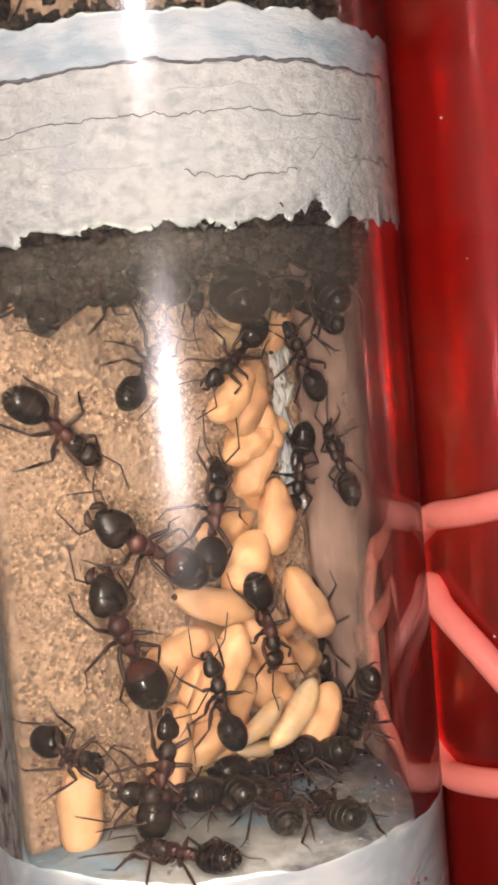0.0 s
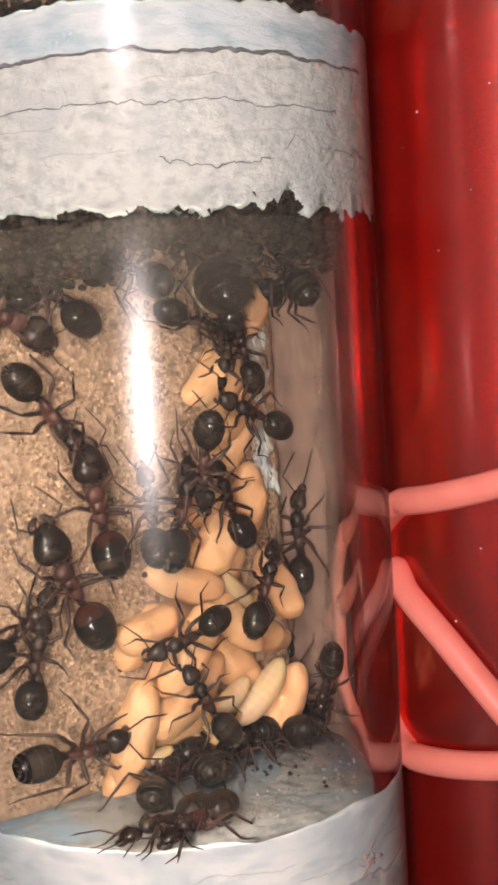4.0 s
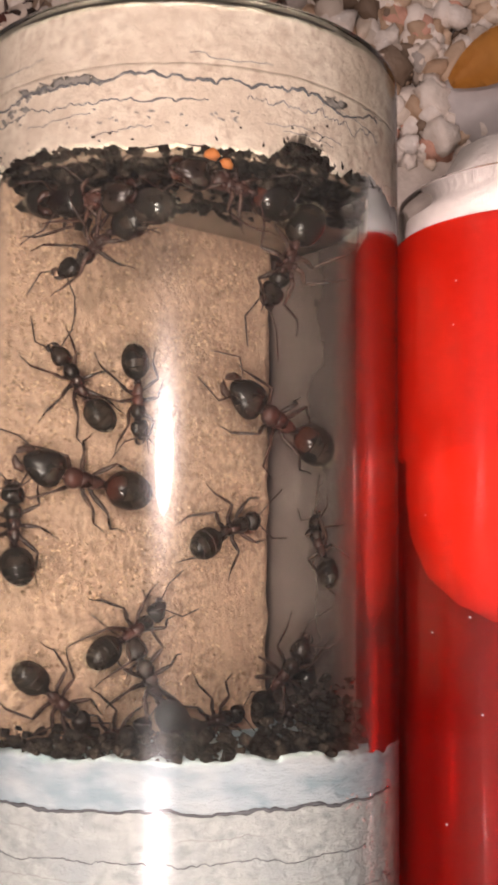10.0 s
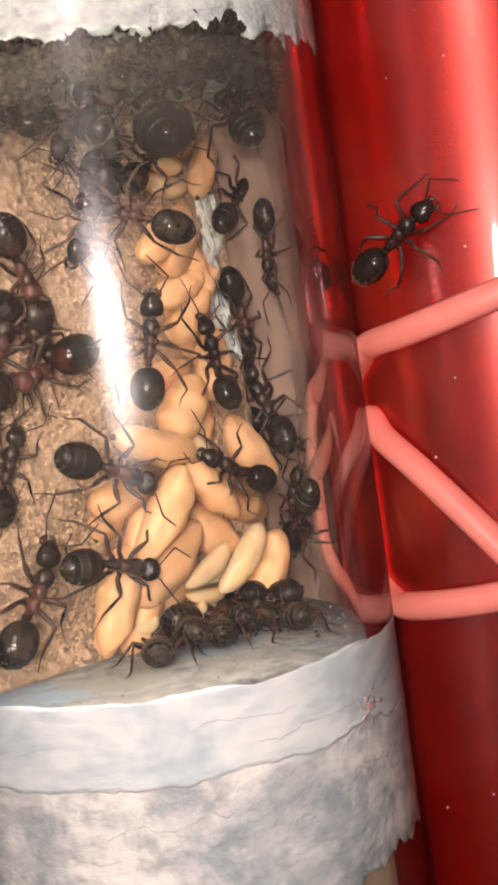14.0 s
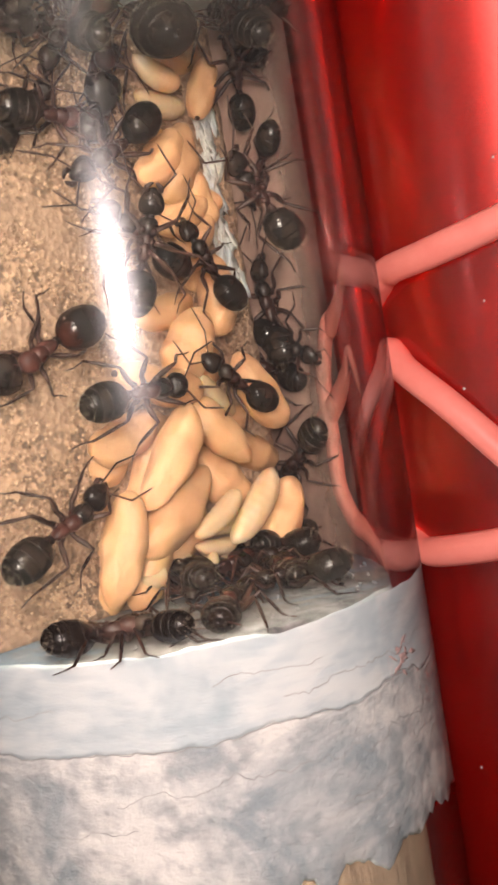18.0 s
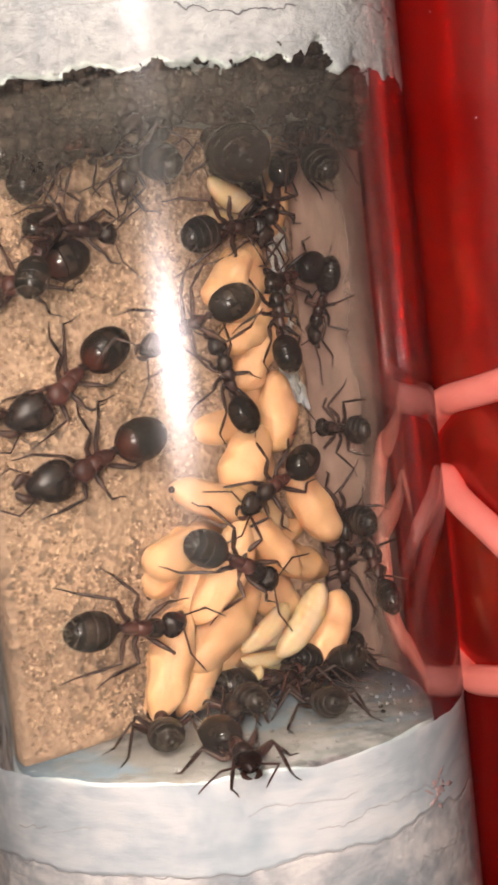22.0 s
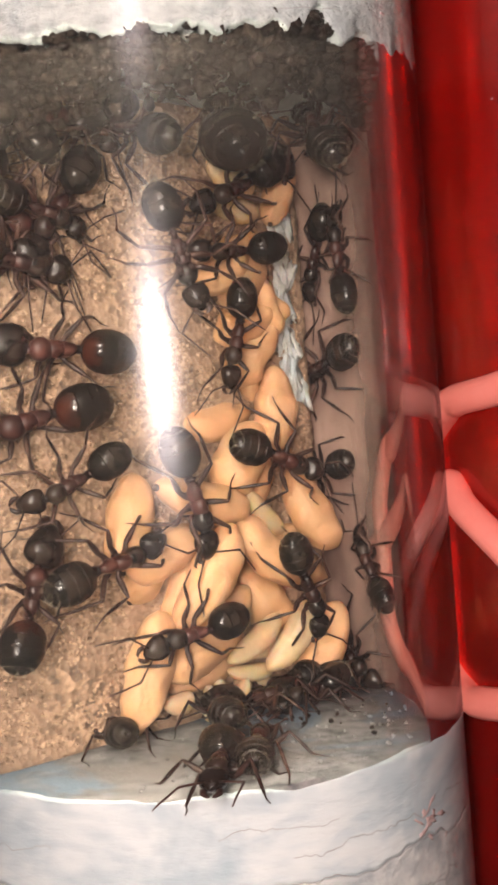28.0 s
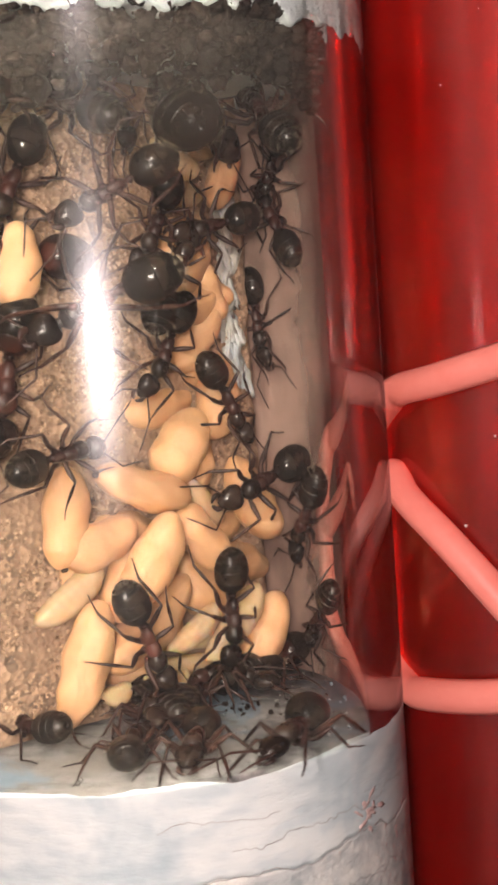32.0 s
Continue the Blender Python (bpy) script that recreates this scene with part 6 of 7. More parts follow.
    trek("worker0", 0.94, [(0, 0.99, -9.33, 18.64, 39, -6, 97), (1, 0.49, -8.40, 19.20, 30, 26, 53), (2, 1.07, -6.15, 18.98, 36, 17, 69), (2.33, 1.09, -6.34, 19.04, 37, -14, 108), (2.67, 1.11, -6.54, 19.10, 13, -37, 158), (3, 1.13, -6.73, 19.16, -24, -32, -141), (4.5, 1.64, -6.01, 18.44, 3, -39, 175), (6, 2.15, -5.29, 17.72, 28, -29, 133), (9.5, 2.18, -10.24, 16.66, 40, 27, 131), (13, 2.20, -15.20, 15.60, -84, 100, 0), (13.5, 4.30, -10.65, 14.33, 39, 25, 135), (14, 6.40, -6.11, 13.06, 22, -33, 143), (17, 7.61, -6.91, 12.00, 37, -16, 110), (18, 6.01, -4.28, 13.47, 28, -29, 133), (19, 4.32, -2.66, 14.84, 27, -29, 133), (20, 3.85, -1.12, 15.38, 34, -22, 119), (21, 3.02, 2.50, 15.76, 38, -10, 102), (22, 2.71, 3.40, 16.02, 38, -9, 101), (23, 3.37, 7.44, 15.80, 38, 12, 76), (24, 1.83, 9.24, 16.47, 37, -15, 109), (24.33, 1.17, 9.98, 17.08, 36, 18, 66), (24.67, 0.51, 10.73, 17.70, 6, 39, 9), (25, -0.15, 11.47, 18.31, -31, 26, -54), (28, -4.34, 17.40, 19.27, -9, 38, -14), (28.33, -4.36, 17.90, 19.29, -36, 17, -67), (28.67, -4.39, 18.40, 19.31, -37, -14, -108), (29, -4.41, 18.90, 19.33, -13, -37, -159), (29.5, -4.23, 19.06, 19.18, -37, -14, -108), (30, -4.05, 19.21, 19.03, -36, 17, -68), (30.5, -4.03, 18.48, 19.02, -38, -13, -107), (31, -4.02, 17.75, 19.01, -16, -37, -155), (32, -2.84, 21.05, 18.04, -23, -33, -142)])
    trek("worker1", 0.93, [(0, 10.32, -12.67, 7.74, 17, -53, -21), (0.5, 7.36, -13.99, 10.57, -41, -10, 13), (1, 4.40, -15.30, 13.40, -84, 40, 0), (3, 4.40, -15.30, 13.40, -84, 40, 0), (8, 7.59, -12.97, 10.83, -56, 9, 41), (13, 10.77, -10.64, 8.26, -52, -30, 69), (15, 11.03, -9.11, 8.77, -60, 14, 97), (17, 11.29, -7.58, 9.27, -37, 56, 138), (18, 9.53, -3.82, 6.61, -25, 43, 145), (18.5, 10.07, -3.55, 7.60, -56, 5, 130), (19, 10.60, -3.27, 8.59, -83, -34, 136), (19.5, 11.14, -2.99, 9.58, -74, -68, 98), (20, 11.67, -2.72, 10.57, 25, -67, -27), (21, 12.24, -8.82, 12.14, -54, -67, 56), (21.5, 12.19, -9.20, 11.70, -74, -16, 87), (22, 12.14, -9.58, 11.27, -69, 36, 103), (22.5, 12.03, -10.37, 11.00, -40, 66, 138), (23, 11.92, -11.16, 10.73, 45, 62, -132), (25, 11.05, -9.73, 10.70, -47, 60, 129), (28, 11.81, -8.85, 10.34, -63, 36, 106), (29, 11.95, -10.65, 10.71, -52, 57, 123), (30, 11.89, -12.72, 10.81, 63, 44, -110), (31, 12.11, -12.10, 11.19, 65, 46, -109), (32, 12.00, -12.32, 11.04, 64, 45, -110)])
    trek("major1", 0.95, [(0, 6.40, -15.30, 11.40, -84, 160, 0), (23, 6.40, -15.30, 11.40, -84, 160, 0), (23.5, -1.49, -11.26, 16.96, 62, 21, 132), (24, -9.38, -7.22, 22.52, 39, -1, 91), (25, -6.46, -3.22, 23.26, 17, 36, 28), (29, -7.98, -8.37, 22.26, 39, 2, 87), (30, -6.58, -5.57, 21.11, 39, -1, 91), (30.5, 0.71, -10.39, 15.26, 75, -9, 139), (31, 8.00, -15.20, 9.40, -84, 220, 0), (32, 8.00, -15.20, 9.40, -84, 220, 0)])
    trek("worker3", 0.93, [(0, -7.99, -9.78, 24.55, -173, -39, -11), (0.5, -7.75, -10.66, 22.99, -90, -35, -68), (1, -7.51, -11.55, 21.43, -39, 7, -82), (2, -6.84, -11.27, 23.85, -32, 24, -57), (2.33, -7.65, -10.43, 23.52, 1, 39, 1), (2.67, -8.45, -9.59, 23.19, 33, 23, 59), (3, -9.26, -8.75, 22.86, 39, -8, 100), (4.5, -6.63, -5.66, 22.66, 32, 24, 57), (6, -4.00, -2.57, 22.46, -2, 39, -3), (9.5, -5.78, -2.53, 21.96, 24, 32, 41), (13, -7.55, -2.48, 21.46, 38, 13, 74), (14, -7.71, -3.56, 21.59, 37, 16, 70), (15, -4.94, -7.41, 20.13, -11, 4, 25), (16, -2.17, -11.25, 18.66, -43, -34, -2), (17, 0.60, -15.10, 17.20, -84, 280, 0), (23, 0.60, -15.10, 17.20, -84, 280, 0), (23.33, -1.36, -11.20, 19.09, -41, -37, -20), (23.67, -3.32, -7.29, 20.99, -21, 5, -7), (24, -5.28, -3.39, 22.88, 16, 36, 26), (25, -5.21, -2.89, 22.88, 29, -6, 38), (26, -5.07, -2.36, 22.88, 31, -28, 84), (27, -4.94, -1.82, 22.88, 11, -44, 143), (28, -4.80, -1.29, 22.88, -17, -36, -152), (30, -4.23, -1.73, 22.87, 20, -35, 147), (30.33, -4.07, -1.52, 22.70, 38, -11, 102), (30.67, -3.91, -1.31, 22.53, 35, 19, 64), (31, -3.75, -1.10, 22.36, 9, 38, 14), (32, -2.94, -1.02, 21.53, 8, 39, 12)])
    trek("worker4", 1.10, [(0, -3.02, -12.86, 20.94, 37, 14, 73), (1, -3.56, -12.52, 21.16, 34, 20, 63), (1.33, -4.48, -13.46, 21.67, -15, 9, 20), (1.67, -5.39, -14.41, 22.17, -49, -27, -3), (2, -6.31, -15.35, 22.68, -90, -69, 0), (2.5, -6.00, -14.15, 22.80, -40, -18, -34), (3, -5.69, -12.95, 22.91, -15, 37, -24), (13, -6.99, -9.92, 23.63, 29, 28, 50), (14, -6.93, -11.09, 23.47, 34, 21, 62), (17, -5.18, -9.92, 22.80, 26, 30, 44), (18, -5.43, -10.22, 22.86, 17, 36, 28), (19, -4.31, -10.65, 22.30, -13, 37, -22), (20, -3.92, -10.71, 21.76, -18, 36, -30), (21, -4.27, -9.73, 22.33, -17, 36, -28), (22, -4.31, -9.33, 22.42, -10, 38, -16), (23, -4.62, -7.32, 21.68, 24, 32, 40), (24, -4.63, -10.22, 21.79, 37, 16, 70), (25, -4.21, -7.55, 21.51, 36, 17, 67), (28, -3.98, -6.10, 20.75, 8, 39, 13), (28.5, -4.25, -6.08, 21.73, 35, 19, 66), (29, -4.52, -6.06, 22.71, 38, -12, 105), (29.33, -1.28, -9.11, 19.21, 68, -47, 128), (29.67, 1.96, -12.15, 15.70, -27, -95, -97), (30, 5.20, -15.20, 12.20, -84, 310, 0), (32, 5.20, -15.20, 12.20, -84, 310, 0)])
    trek("worker2", 1.00, [(0, 7.05, -15.35, 21.87, 90, 77, 180), (1, 5.13, -15.35, 22.01, 90, 27, 180), (1.5, 6.27, -15.33, 16.10, -58, 86, 29), (2, 7.40, -15.30, 10.20, -84, 20, 0), (3, 7.40, -15.30, 10.20, -84, 20, 0), (8, 7.90, -15.33, 13.46, -85, 63, 3), (13, 8.41, -15.35, 16.72, 90, 73, 180), (14, 7.98, -15.35, 17.18, 90, 83, 180), (15, 7.45, -15.35, 18.21, -90, 150, 0), (16, 6.91, -15.35, 19.23, -90, -157, 0), (17, 6.38, -15.35, 20.26, 90, -76, 180), (17.5, 6.52, -15.35, 20.13, -90, -146, 0), (18, 6.65, -15.35, 20.00, 90, 8, 180), (18.5, 6.78, -15.35, 19.87, -90, 130, 0), (19, 6.91, -15.35, 19.74, -90, 88, 0), (20, 7.70, -15.35, 14.13, -90, 87, 0), (22, 5.87, -15.35, 19.21, 90, 84, 180), (23, 4.83, -15.35, 17.45, 90, 86, 180), (24, 5.78, -15.24, 16.41, 90, 57, 180), (25, 3.94, -15.44, 12.88, 90, 72, 180), (26.5, 5.27, -15.40, 13.31, -90, 166, 0), (28, 6.59, -15.35, 13.73, 90, -45, 180), (28.33, 6.49, -15.35, 13.44, -90, 171, 0), (28.67, 6.38, -15.35, 13.15, -90, 116, 0), (29, 6.28, -15.35, 12.86, -90, 62, 0), (30, 5.08, -15.35, 13.19, 90, 75, 180), (31, 3.97, -15.35, 10.93, 90, 71, 180), (31.5, 3.59, -15.33, 12.77, -86, 155, 1), (32, 3.20, -15.30, 14.60, -84, 200, 0)])
    trek("worker0", 1.08, [(0, -2.41, -14.25, 20.52, 16, -37, 155), (0.5, -1.71, -14.80, 19.15, -135, -122, -1), (1, -1.00, -15.35, 17.78, 90, -84, 180), (1.5, -1.00, -15.35, 18.17, -90, -55, -0), (2, -0.99, -15.35, 18.57, -90, -14, 0), (2.5, -0.99, -15.35, 18.96, -90, 27, 0), (3, -0.99, -15.35, 19.35, -90, 69, 0), (8, -1.38, -12.69, 20.15, -27, 55, 23), (13, -1.76, -10.02, 20.96, 11, 38, 17), (14, -2.32, -9.86, 20.89, -14, 37, -23), (16, -2.82, -12.60, 23.71, -52, 18, -17), (18, -3.31, -15.35, 26.53, -90, 6, 0), (20, -2.77, -15.35, 26.68, -90, -49, 0), (21, 1.99, -15.35, 26.07, 90, -78, 180), (22, 0.89, -15.35, 26.97, -90, -78, 0), (24, -1.25, -15.28, 24.30, -90, -30, 0), (25, 0.07, -15.46, 23.53, -90, -68, 0), (29, 1.92, -15.35, 26.55, 90, -85, 180), (30, 2.54, -15.35, 24.10, 90, -79, 180), (31, 1.53, -15.35, 26.06, 90, -40, 180), (32, 8.16, -15.35, 23.80, 90, -63, 180)])
    trek("worker4", 1.01, [(0, 4.05, -15.35, 20.74, 90, 88, 180), (1, 2.20, -15.20, 15.60, -84, 100, 0), (3, 2.20, -15.20, 15.60, -84, 100, 0), (13, -0.29, -15.35, 22.49, -90, 87, 0), (14, -0.36, -15.35, 19.64, -90, 85, 0), (17, 2.01, -15.35, 19.85, -90, 90, 0), (18, 2.51, -15.35, 24.71, -90, 75, 0), (19, 1.85, -15.35, 26.86, -90, 78, 0), (21, -3.00, -15.35, 24.41, 90, 86, 180), (22, -3.25, -15.35, 20.95, 90, 85, 180), (22.33, -2.47, -15.35, 19.58, -90, 39, -0), (22.67, -1.68, -15.35, 18.20, -90, -17, 0), (23, -0.90, -15.35, 16.83, -90, -73, 0), (23.5, 1.75, -15.33, 15.11, -87, -16, -2), (24, 4.40, -15.30, 13.40, -84, 40, 0), (25, 4.40, -15.30, 13.40, -84, 40, 0), (26, 3.05, -13.66, 15.19, -96, -6, -40), (27, 1.69, -12.03, 16.98, -68, -48, -91), (28, 0.34, -10.39, 18.77, -2, -39, -176), (28.5, 3.37, -12.85, 15.09, 50, -10, 168), (29, 6.40, -15.30, 11.40, -84, 160, 0), (30, 6.40, -15.30, 11.40, -84, 160, 0), (30.33, 4.59, -13.98, 14.04, 58, -13, -160), (30.67, 2.77, -12.66, 16.68, 6, -22, -120), (31, 0.96, -11.34, 19.32, -39, 1, -88), (32, 0.84, -11.09, 19.34, -38, 12, -75)])
    trek("worker5", 1.10, [(0, 11.69, -12.32, 10.38, 63, 36, -107), (1, 11.65, -13.06, 9.95, 64, 25, -102), (2, 11.47, -13.47, 9.64, 60, 32, -107), (3, 11.68, -12.61, 10.02, 65, 23, -101), (8, 9.84, -13.90, 9.71, 68, -13, -134), (13, 8.00, -15.20, 9.40, -84, 220, 0), (13.5, 9.70, -12.73, 9.45, 64, -6, -138), (14, 11.40, -10.26, 9.51, 57, 38, -112), (17, 10.21, -11.03, 7.51, 25, 49, -148), (18, 10.43, -9.76, 8.10, 42, 42, -127), (19, 11.47, -9.46, 9.74, 52, 48, -120), (20, 11.25, -9.38, 9.51, 38, 56, -136), (20.5, 10.47, -11.44, 8.15, -41, 44, 124), (21, 9.69, -13.50, 6.79, -50, -5, 86), (22, 10.22, -10.17, 7.46, -54, -1, 89), (22.5, 9.69, -12.76, 8.68, -44, 41, 68), (23, 9.16, -15.35, 9.89, -90, 80, 0), (23.33, 9.27, -14.89, 9.34, -46, 35, 36), (23.67, 9.38, -14.44, 8.78, -35, -12, 33), (24, 9.49, -13.98, 8.23, -12, -57, 14), (25, 9.26, -13.38, 7.31, -52, -12, 81), (26.33, 9.51, -13.76, 7.27, -30, -46, 39), (27.67, 9.77, -14.13, 7.23, 26, -47, -34), (29, 10.02, -14.51, 7.19, 51, -15, -78), (30, 9.96, -10.93, 7.12, 51, -9, -83), (31, 9.41, -16.58, 6.47, 47, 11, -101), (31.5, 5.01, -15.84, 11.84, 32, -41, -104), (32, 0.60, -15.10, 17.20, -84, 280, 0)])
    trek("worker3", 1.04, [(0, 9.30, -17.86, 6.43, -26, -41, 37), (1, 8.73, -18.43, 5.85, -41, -20, 72), (2, 8.16, -19.00, 5.27, -40, 6, 97), (3, 9.11, -15.45, 6.15, -44, 13, 103), (8, 8.46, -11.09, 5.57, -40, -12, 74), (13, 7.81, -6.72, 4.98, -23, -31, 39), (13.5, 6.51, -10.96, 8.59, -54, -36, 17), (14, 5.20, -15.20, 12.20, -84, 310, 0), (20, 5.20, -15.20, 12.20, -84, 310, 0), (20.5, 8.13, -10.42, 10.48, -85, -15, 49), (21, 11.06, -5.64, 8.75, -60, 10, 96), (21.67, 10.82, -5.98, 8.37, -41, 47, 133), (22.33, 10.57, -6.33, 7.99, 23, 53, -149), (23, 10.33, -6.67, 7.61, 52, 19, -104), (24, 9.63, -7.20, 8.17, 54, 22, -105), (24.5, 8.19, -7.01, 10.43, 8, 3, -119), (25, 6.75, -6.83, 12.70, -35, -20, -116), (28, 6.66, -8.99, 13.64, -37, 14, -72), (29, 3.92, -9.18, 16.50, -32, 24, -58), (30, 0.67, -6.66, 19.05, -39, 4, -85), (31, 5.87, -5.91, 14.32, -19, 35, -30), (32, 5.55, -10.71, 14.67, -39, 0, -90)])
    trek("worker1", 1.00, [(0, -1.46, -15.35, 26.91, 90, 31, 180), (1, 0.76, -15.35, 25.17, 90, 66, 180), (1.5, 1.63, -15.35, 24.65, -90, 176, 0), (2, 2.51, -15.35, 24.13, 90, -58, 180), (3, 1.63, -15.35, 26.43, 90, -55, 180), (13, 4.70, -15.35, 24.74, 90, -76, 180), (13.33, 4.34, -15.35, 22.17, -90, -161, 0), (13.67, 3.97, -15.35, 19.61, -90, 142, 0), (14, 3.61, -15.35, 17.04, -90, 85, 0), (18, 6.29, -15.35, 17.11, 90, 82, 180), (19, 3.69, -15.35, 18.00, 90, 81, 180), (20, 2.97, -15.35, 19.14, -90, 76, 0), (20.33, 4.11, -15.35, 20.07, -90, 133, 0), (20.67, 5.24, -15.35, 20.99, -90, -171, 0), (21, 6.38, -15.35, 21.92, 90, -66, 180), (21.5, 6.89, -15.33, 16.06, -85, -47, -3), (22, 7.40, -15.30, 10.20, -84, 20, 0), (23, 7.40, -15.30, 10.20, -84, 20, 0), (23.33, 5.68, -15.31, 14.42, -85, -28, -2), (23.67, 3.95, -15.32, 18.63, -81, -76, -8), (24, 2.23, -15.33, 22.85, 90, -56, 180), (25.33, 2.54, -15.34, 23.15, -90, -175, 0), (26.67, 2.84, -15.34, 23.44, -90, 135, 0), (28, 3.15, -15.35, 23.74, -90, 84, 0), (28.5, 3.18, -15.33, 19.17, -86, 142, 2), (29, 3.20, -15.30, 14.60, -84, 200, 0), (31, 3.20, -15.30, 14.60, -84, 200, 0), (32, 3.22, -15.35, 23.92, 90, -81, 180)])
    trek("worker5", 0.93, [(0, 10.74, 15.12, 8.36, -29, 53, 146), (1, 9.56, 14.94, 6.64, -39, 32, 123), (2, 10.05, 15.56, 7.23, -42, 34, 122), (3, 10.38, 15.86, 7.82, -32, 48, 140), (8, 10.80, 14.04, 8.42, 32, 52, -143), (13, 11.21, 12.22, 9.02, 60, 18, -100), (13.5, 11.32, 15.51, 9.24, 8, 62, -169), (14, 11.43, 18.80, 9.46, -61, 27, 105), (15.5, 11.28, 18.31, 9.18, -36, 56, 140), (17, 11.14, 17.82, 8.91, 28, 57, -148), (18, 10.98, 17.67, 8.63, -51, 37, 116), (19, 10.95, 18.11, 8.56, -52, 34, 113), (20, 11.27, 18.57, 9.14, -56, 35, 111), (21, 11.77, 18.31, 10.24, -64, 31, 104), (22, 10.85, 18.05, 8.41, -38, 49, 134), (23, 11.37, 18.08, 9.36, -47, 49, 125), (25, 11.61, 18.87, 9.85, -64, 20, 99), (28, 11.07, 17.89, 8.87, -30, 56, 146), (28.67, 11.07, 18.33, 8.84, 42, 49, -130), (29.33, 11.07, 18.78, 8.81, 60, 10, -96), (30, 11.07, 19.22, 8.78, 55, -32, -70), (31, 11.00, 17.15, 8.65, 60, -3, -89), (32, 10.92, 15.07, 8.51, 55, 26, -107)])
    trek("major0", 0.95, [(0, 5.31, 17.67, 12.56, -18, 36, -29), (1, -7.33, 15.12, 21.73, -25, 31, -42), (2, -8.28, 14.87, 22.51, -39, 6, -83), (3, -8.73, 14.81, 22.88, -39, 7, -82), (4, -8.58, 14.86, 22.76, -16, 37, -26), (5, -8.44, 14.91, 22.63, 27, 30, 45), (6, -8.29, 14.96, 22.51, 39, -4, 95), (13, -7.49, 8.73, 21.86, 35, 19, 65), (13.5, -6.35, 8.63, 20.92, -4, 39, -6), (14, -5.21, 8.53, 19.99, -37, 13, -73), (15, -4.98, 9.88, 19.80, -16, 36, -26), (16, -4.75, 11.22, 19.61, 20, 34, 33), (17, -4.52, 12.57, 19.42, 38, 10, 78), (17.5, -3.55, 12.63, 18.62, 25, 31, 42), (18, -2.57, 12.69, 17.82, -4, 39, -7), (18.33, -2.73, 11.24, 17.95, -34, 21, -63), (18.67, -2.89, 9.80, 18.08, -38, -11, -104), (19, -3.05, 8.35, 18.21, -17, -36, -153), (20, -2.95, 7.85, 18.13, -22, -33, -143), (21, -3.85, 7.98, 18.87, -28, -29, -133), (22, -7.36, 10.63, 21.75, -18, -36, -151), (23, -6.79, 12.76, 21.28, -36, -16, -110), (24, -8.27, 13.21, 22.75, -87, -10, -98), (25, -9.07, 12.83, 24.23, -137, -3, -87), (26.5, -1.88, 15.25, 18.40, -88, 31, -73), (28, 5.31, 17.67, 12.56, -18, 36, -29), (29, 5.31, 17.67, 12.56, -18, 36, -29), (30, 5.31, 17.67, 12.56, -18, 36, -29), (31, 5.31, 17.67, 12.56, -18, 36, -29), (32, 5.31, 17.67, 12.56, -18, 36, -29)])
    trek("worker4", 0.93, [(0, 2.20, -15.20, 15.60, -84, 100, 0), (0.5, -3.20, -10.69, 18.95, 23, 58, 78), (1, -8.59, -6.18, 22.31, 30, 27, 52), (2, -8.69, -6.40, 22.39, 28, 28, 49), (3, -9.05, -6.08, 22.69, 26, 31, 43), (6, -7.20, -1.75, 21.17, 32, 25, 56), (13, -7.92, -2.25, 21.76, 38, -10, 103), (13.5, -4.36, 7.74, 19.54, 10, -38, 164), (14, -0.80, 17.73, 17.32, -31, -25, -125), (17, -0.80, 17.73, 17.32, -31, -25, -125), (18, -0.80, 17.73, 17.32, -31, -25, -125), (18.5, -2.54, 10.49, 18.05, 6, -39, 171), (19, -4.27, 3.25, 18.77, 36, -17, 112), (19.5, -2.54, 10.49, 18.05, 6, -39, 171), (20, -0.80, 17.73, 17.32, -31, -25, -125), (21, -0.80, 17.73, 17.32, -31, -25, -125), (22, -0.80, 17.73, 17.32, -31, -25, -125), (23, -0.80, 17.73, 17.32, -31, -25, -125), (24, -2.89, 8.96, 17.14, -36, 17, -68), (25, -2.58, 6.86, 17.01, -39, 5, -84), (28, 3.75, 6.00, 15.46, -38, -12, -106), (29, 3.80, 3.88, 15.14, -39, 2, -88), (30, 5.31, 1.45, 13.89, -32, 25, -56), (31, 6.07, 0.73, 13.26, -35, 18, -66), (32, 6.19, 1.24, 13.16, -36, 17, -68)])
    trek("worker2", 0.93, [(0, 4.40, -15.30, 13.40, -84, 40, 0), (0.5, 4.37, -14.73, 14.55, -23, 44, 30), (1, 4.34, -14.16, 15.69, 29, 28, 50), (2, 3.30, -13.24, 15.75, 38, 12, 75), (3, 2.11, -11.23, 17.83, 38, -13, 106), (8, 4.26, -13.26, 14.61, 61, 13, 138), (13, 6.40, -15.30, 11.40, -84, 160, 0), (14, 4.72, -15.35, 14.99, 90, 85, 180), (17, -1.55, -15.35, 13.51, 90, 69, 180), (17.5, 3.22, -15.27, 11.45, -87, 166, 2), (18, 8.00, -15.20, 9.40, -84, 220, 0), (25, 8.00, -15.20, 9.40, -84, 220, 0), (26.5, 1.66, -15.27, 14.18, -87, 163, 2), (28, -4.68, -15.35, 18.95, 90, 74, 180), (29, -3.56, -15.35, 19.76, 90, 77, 180), (30, -1.37, -15.35, 21.58, 90, 24, 180), (31, -3.97, -15.35, 20.22, 90, 57, 180), (32, -5.60, -15.35, 19.79, 90, 50, 180)])
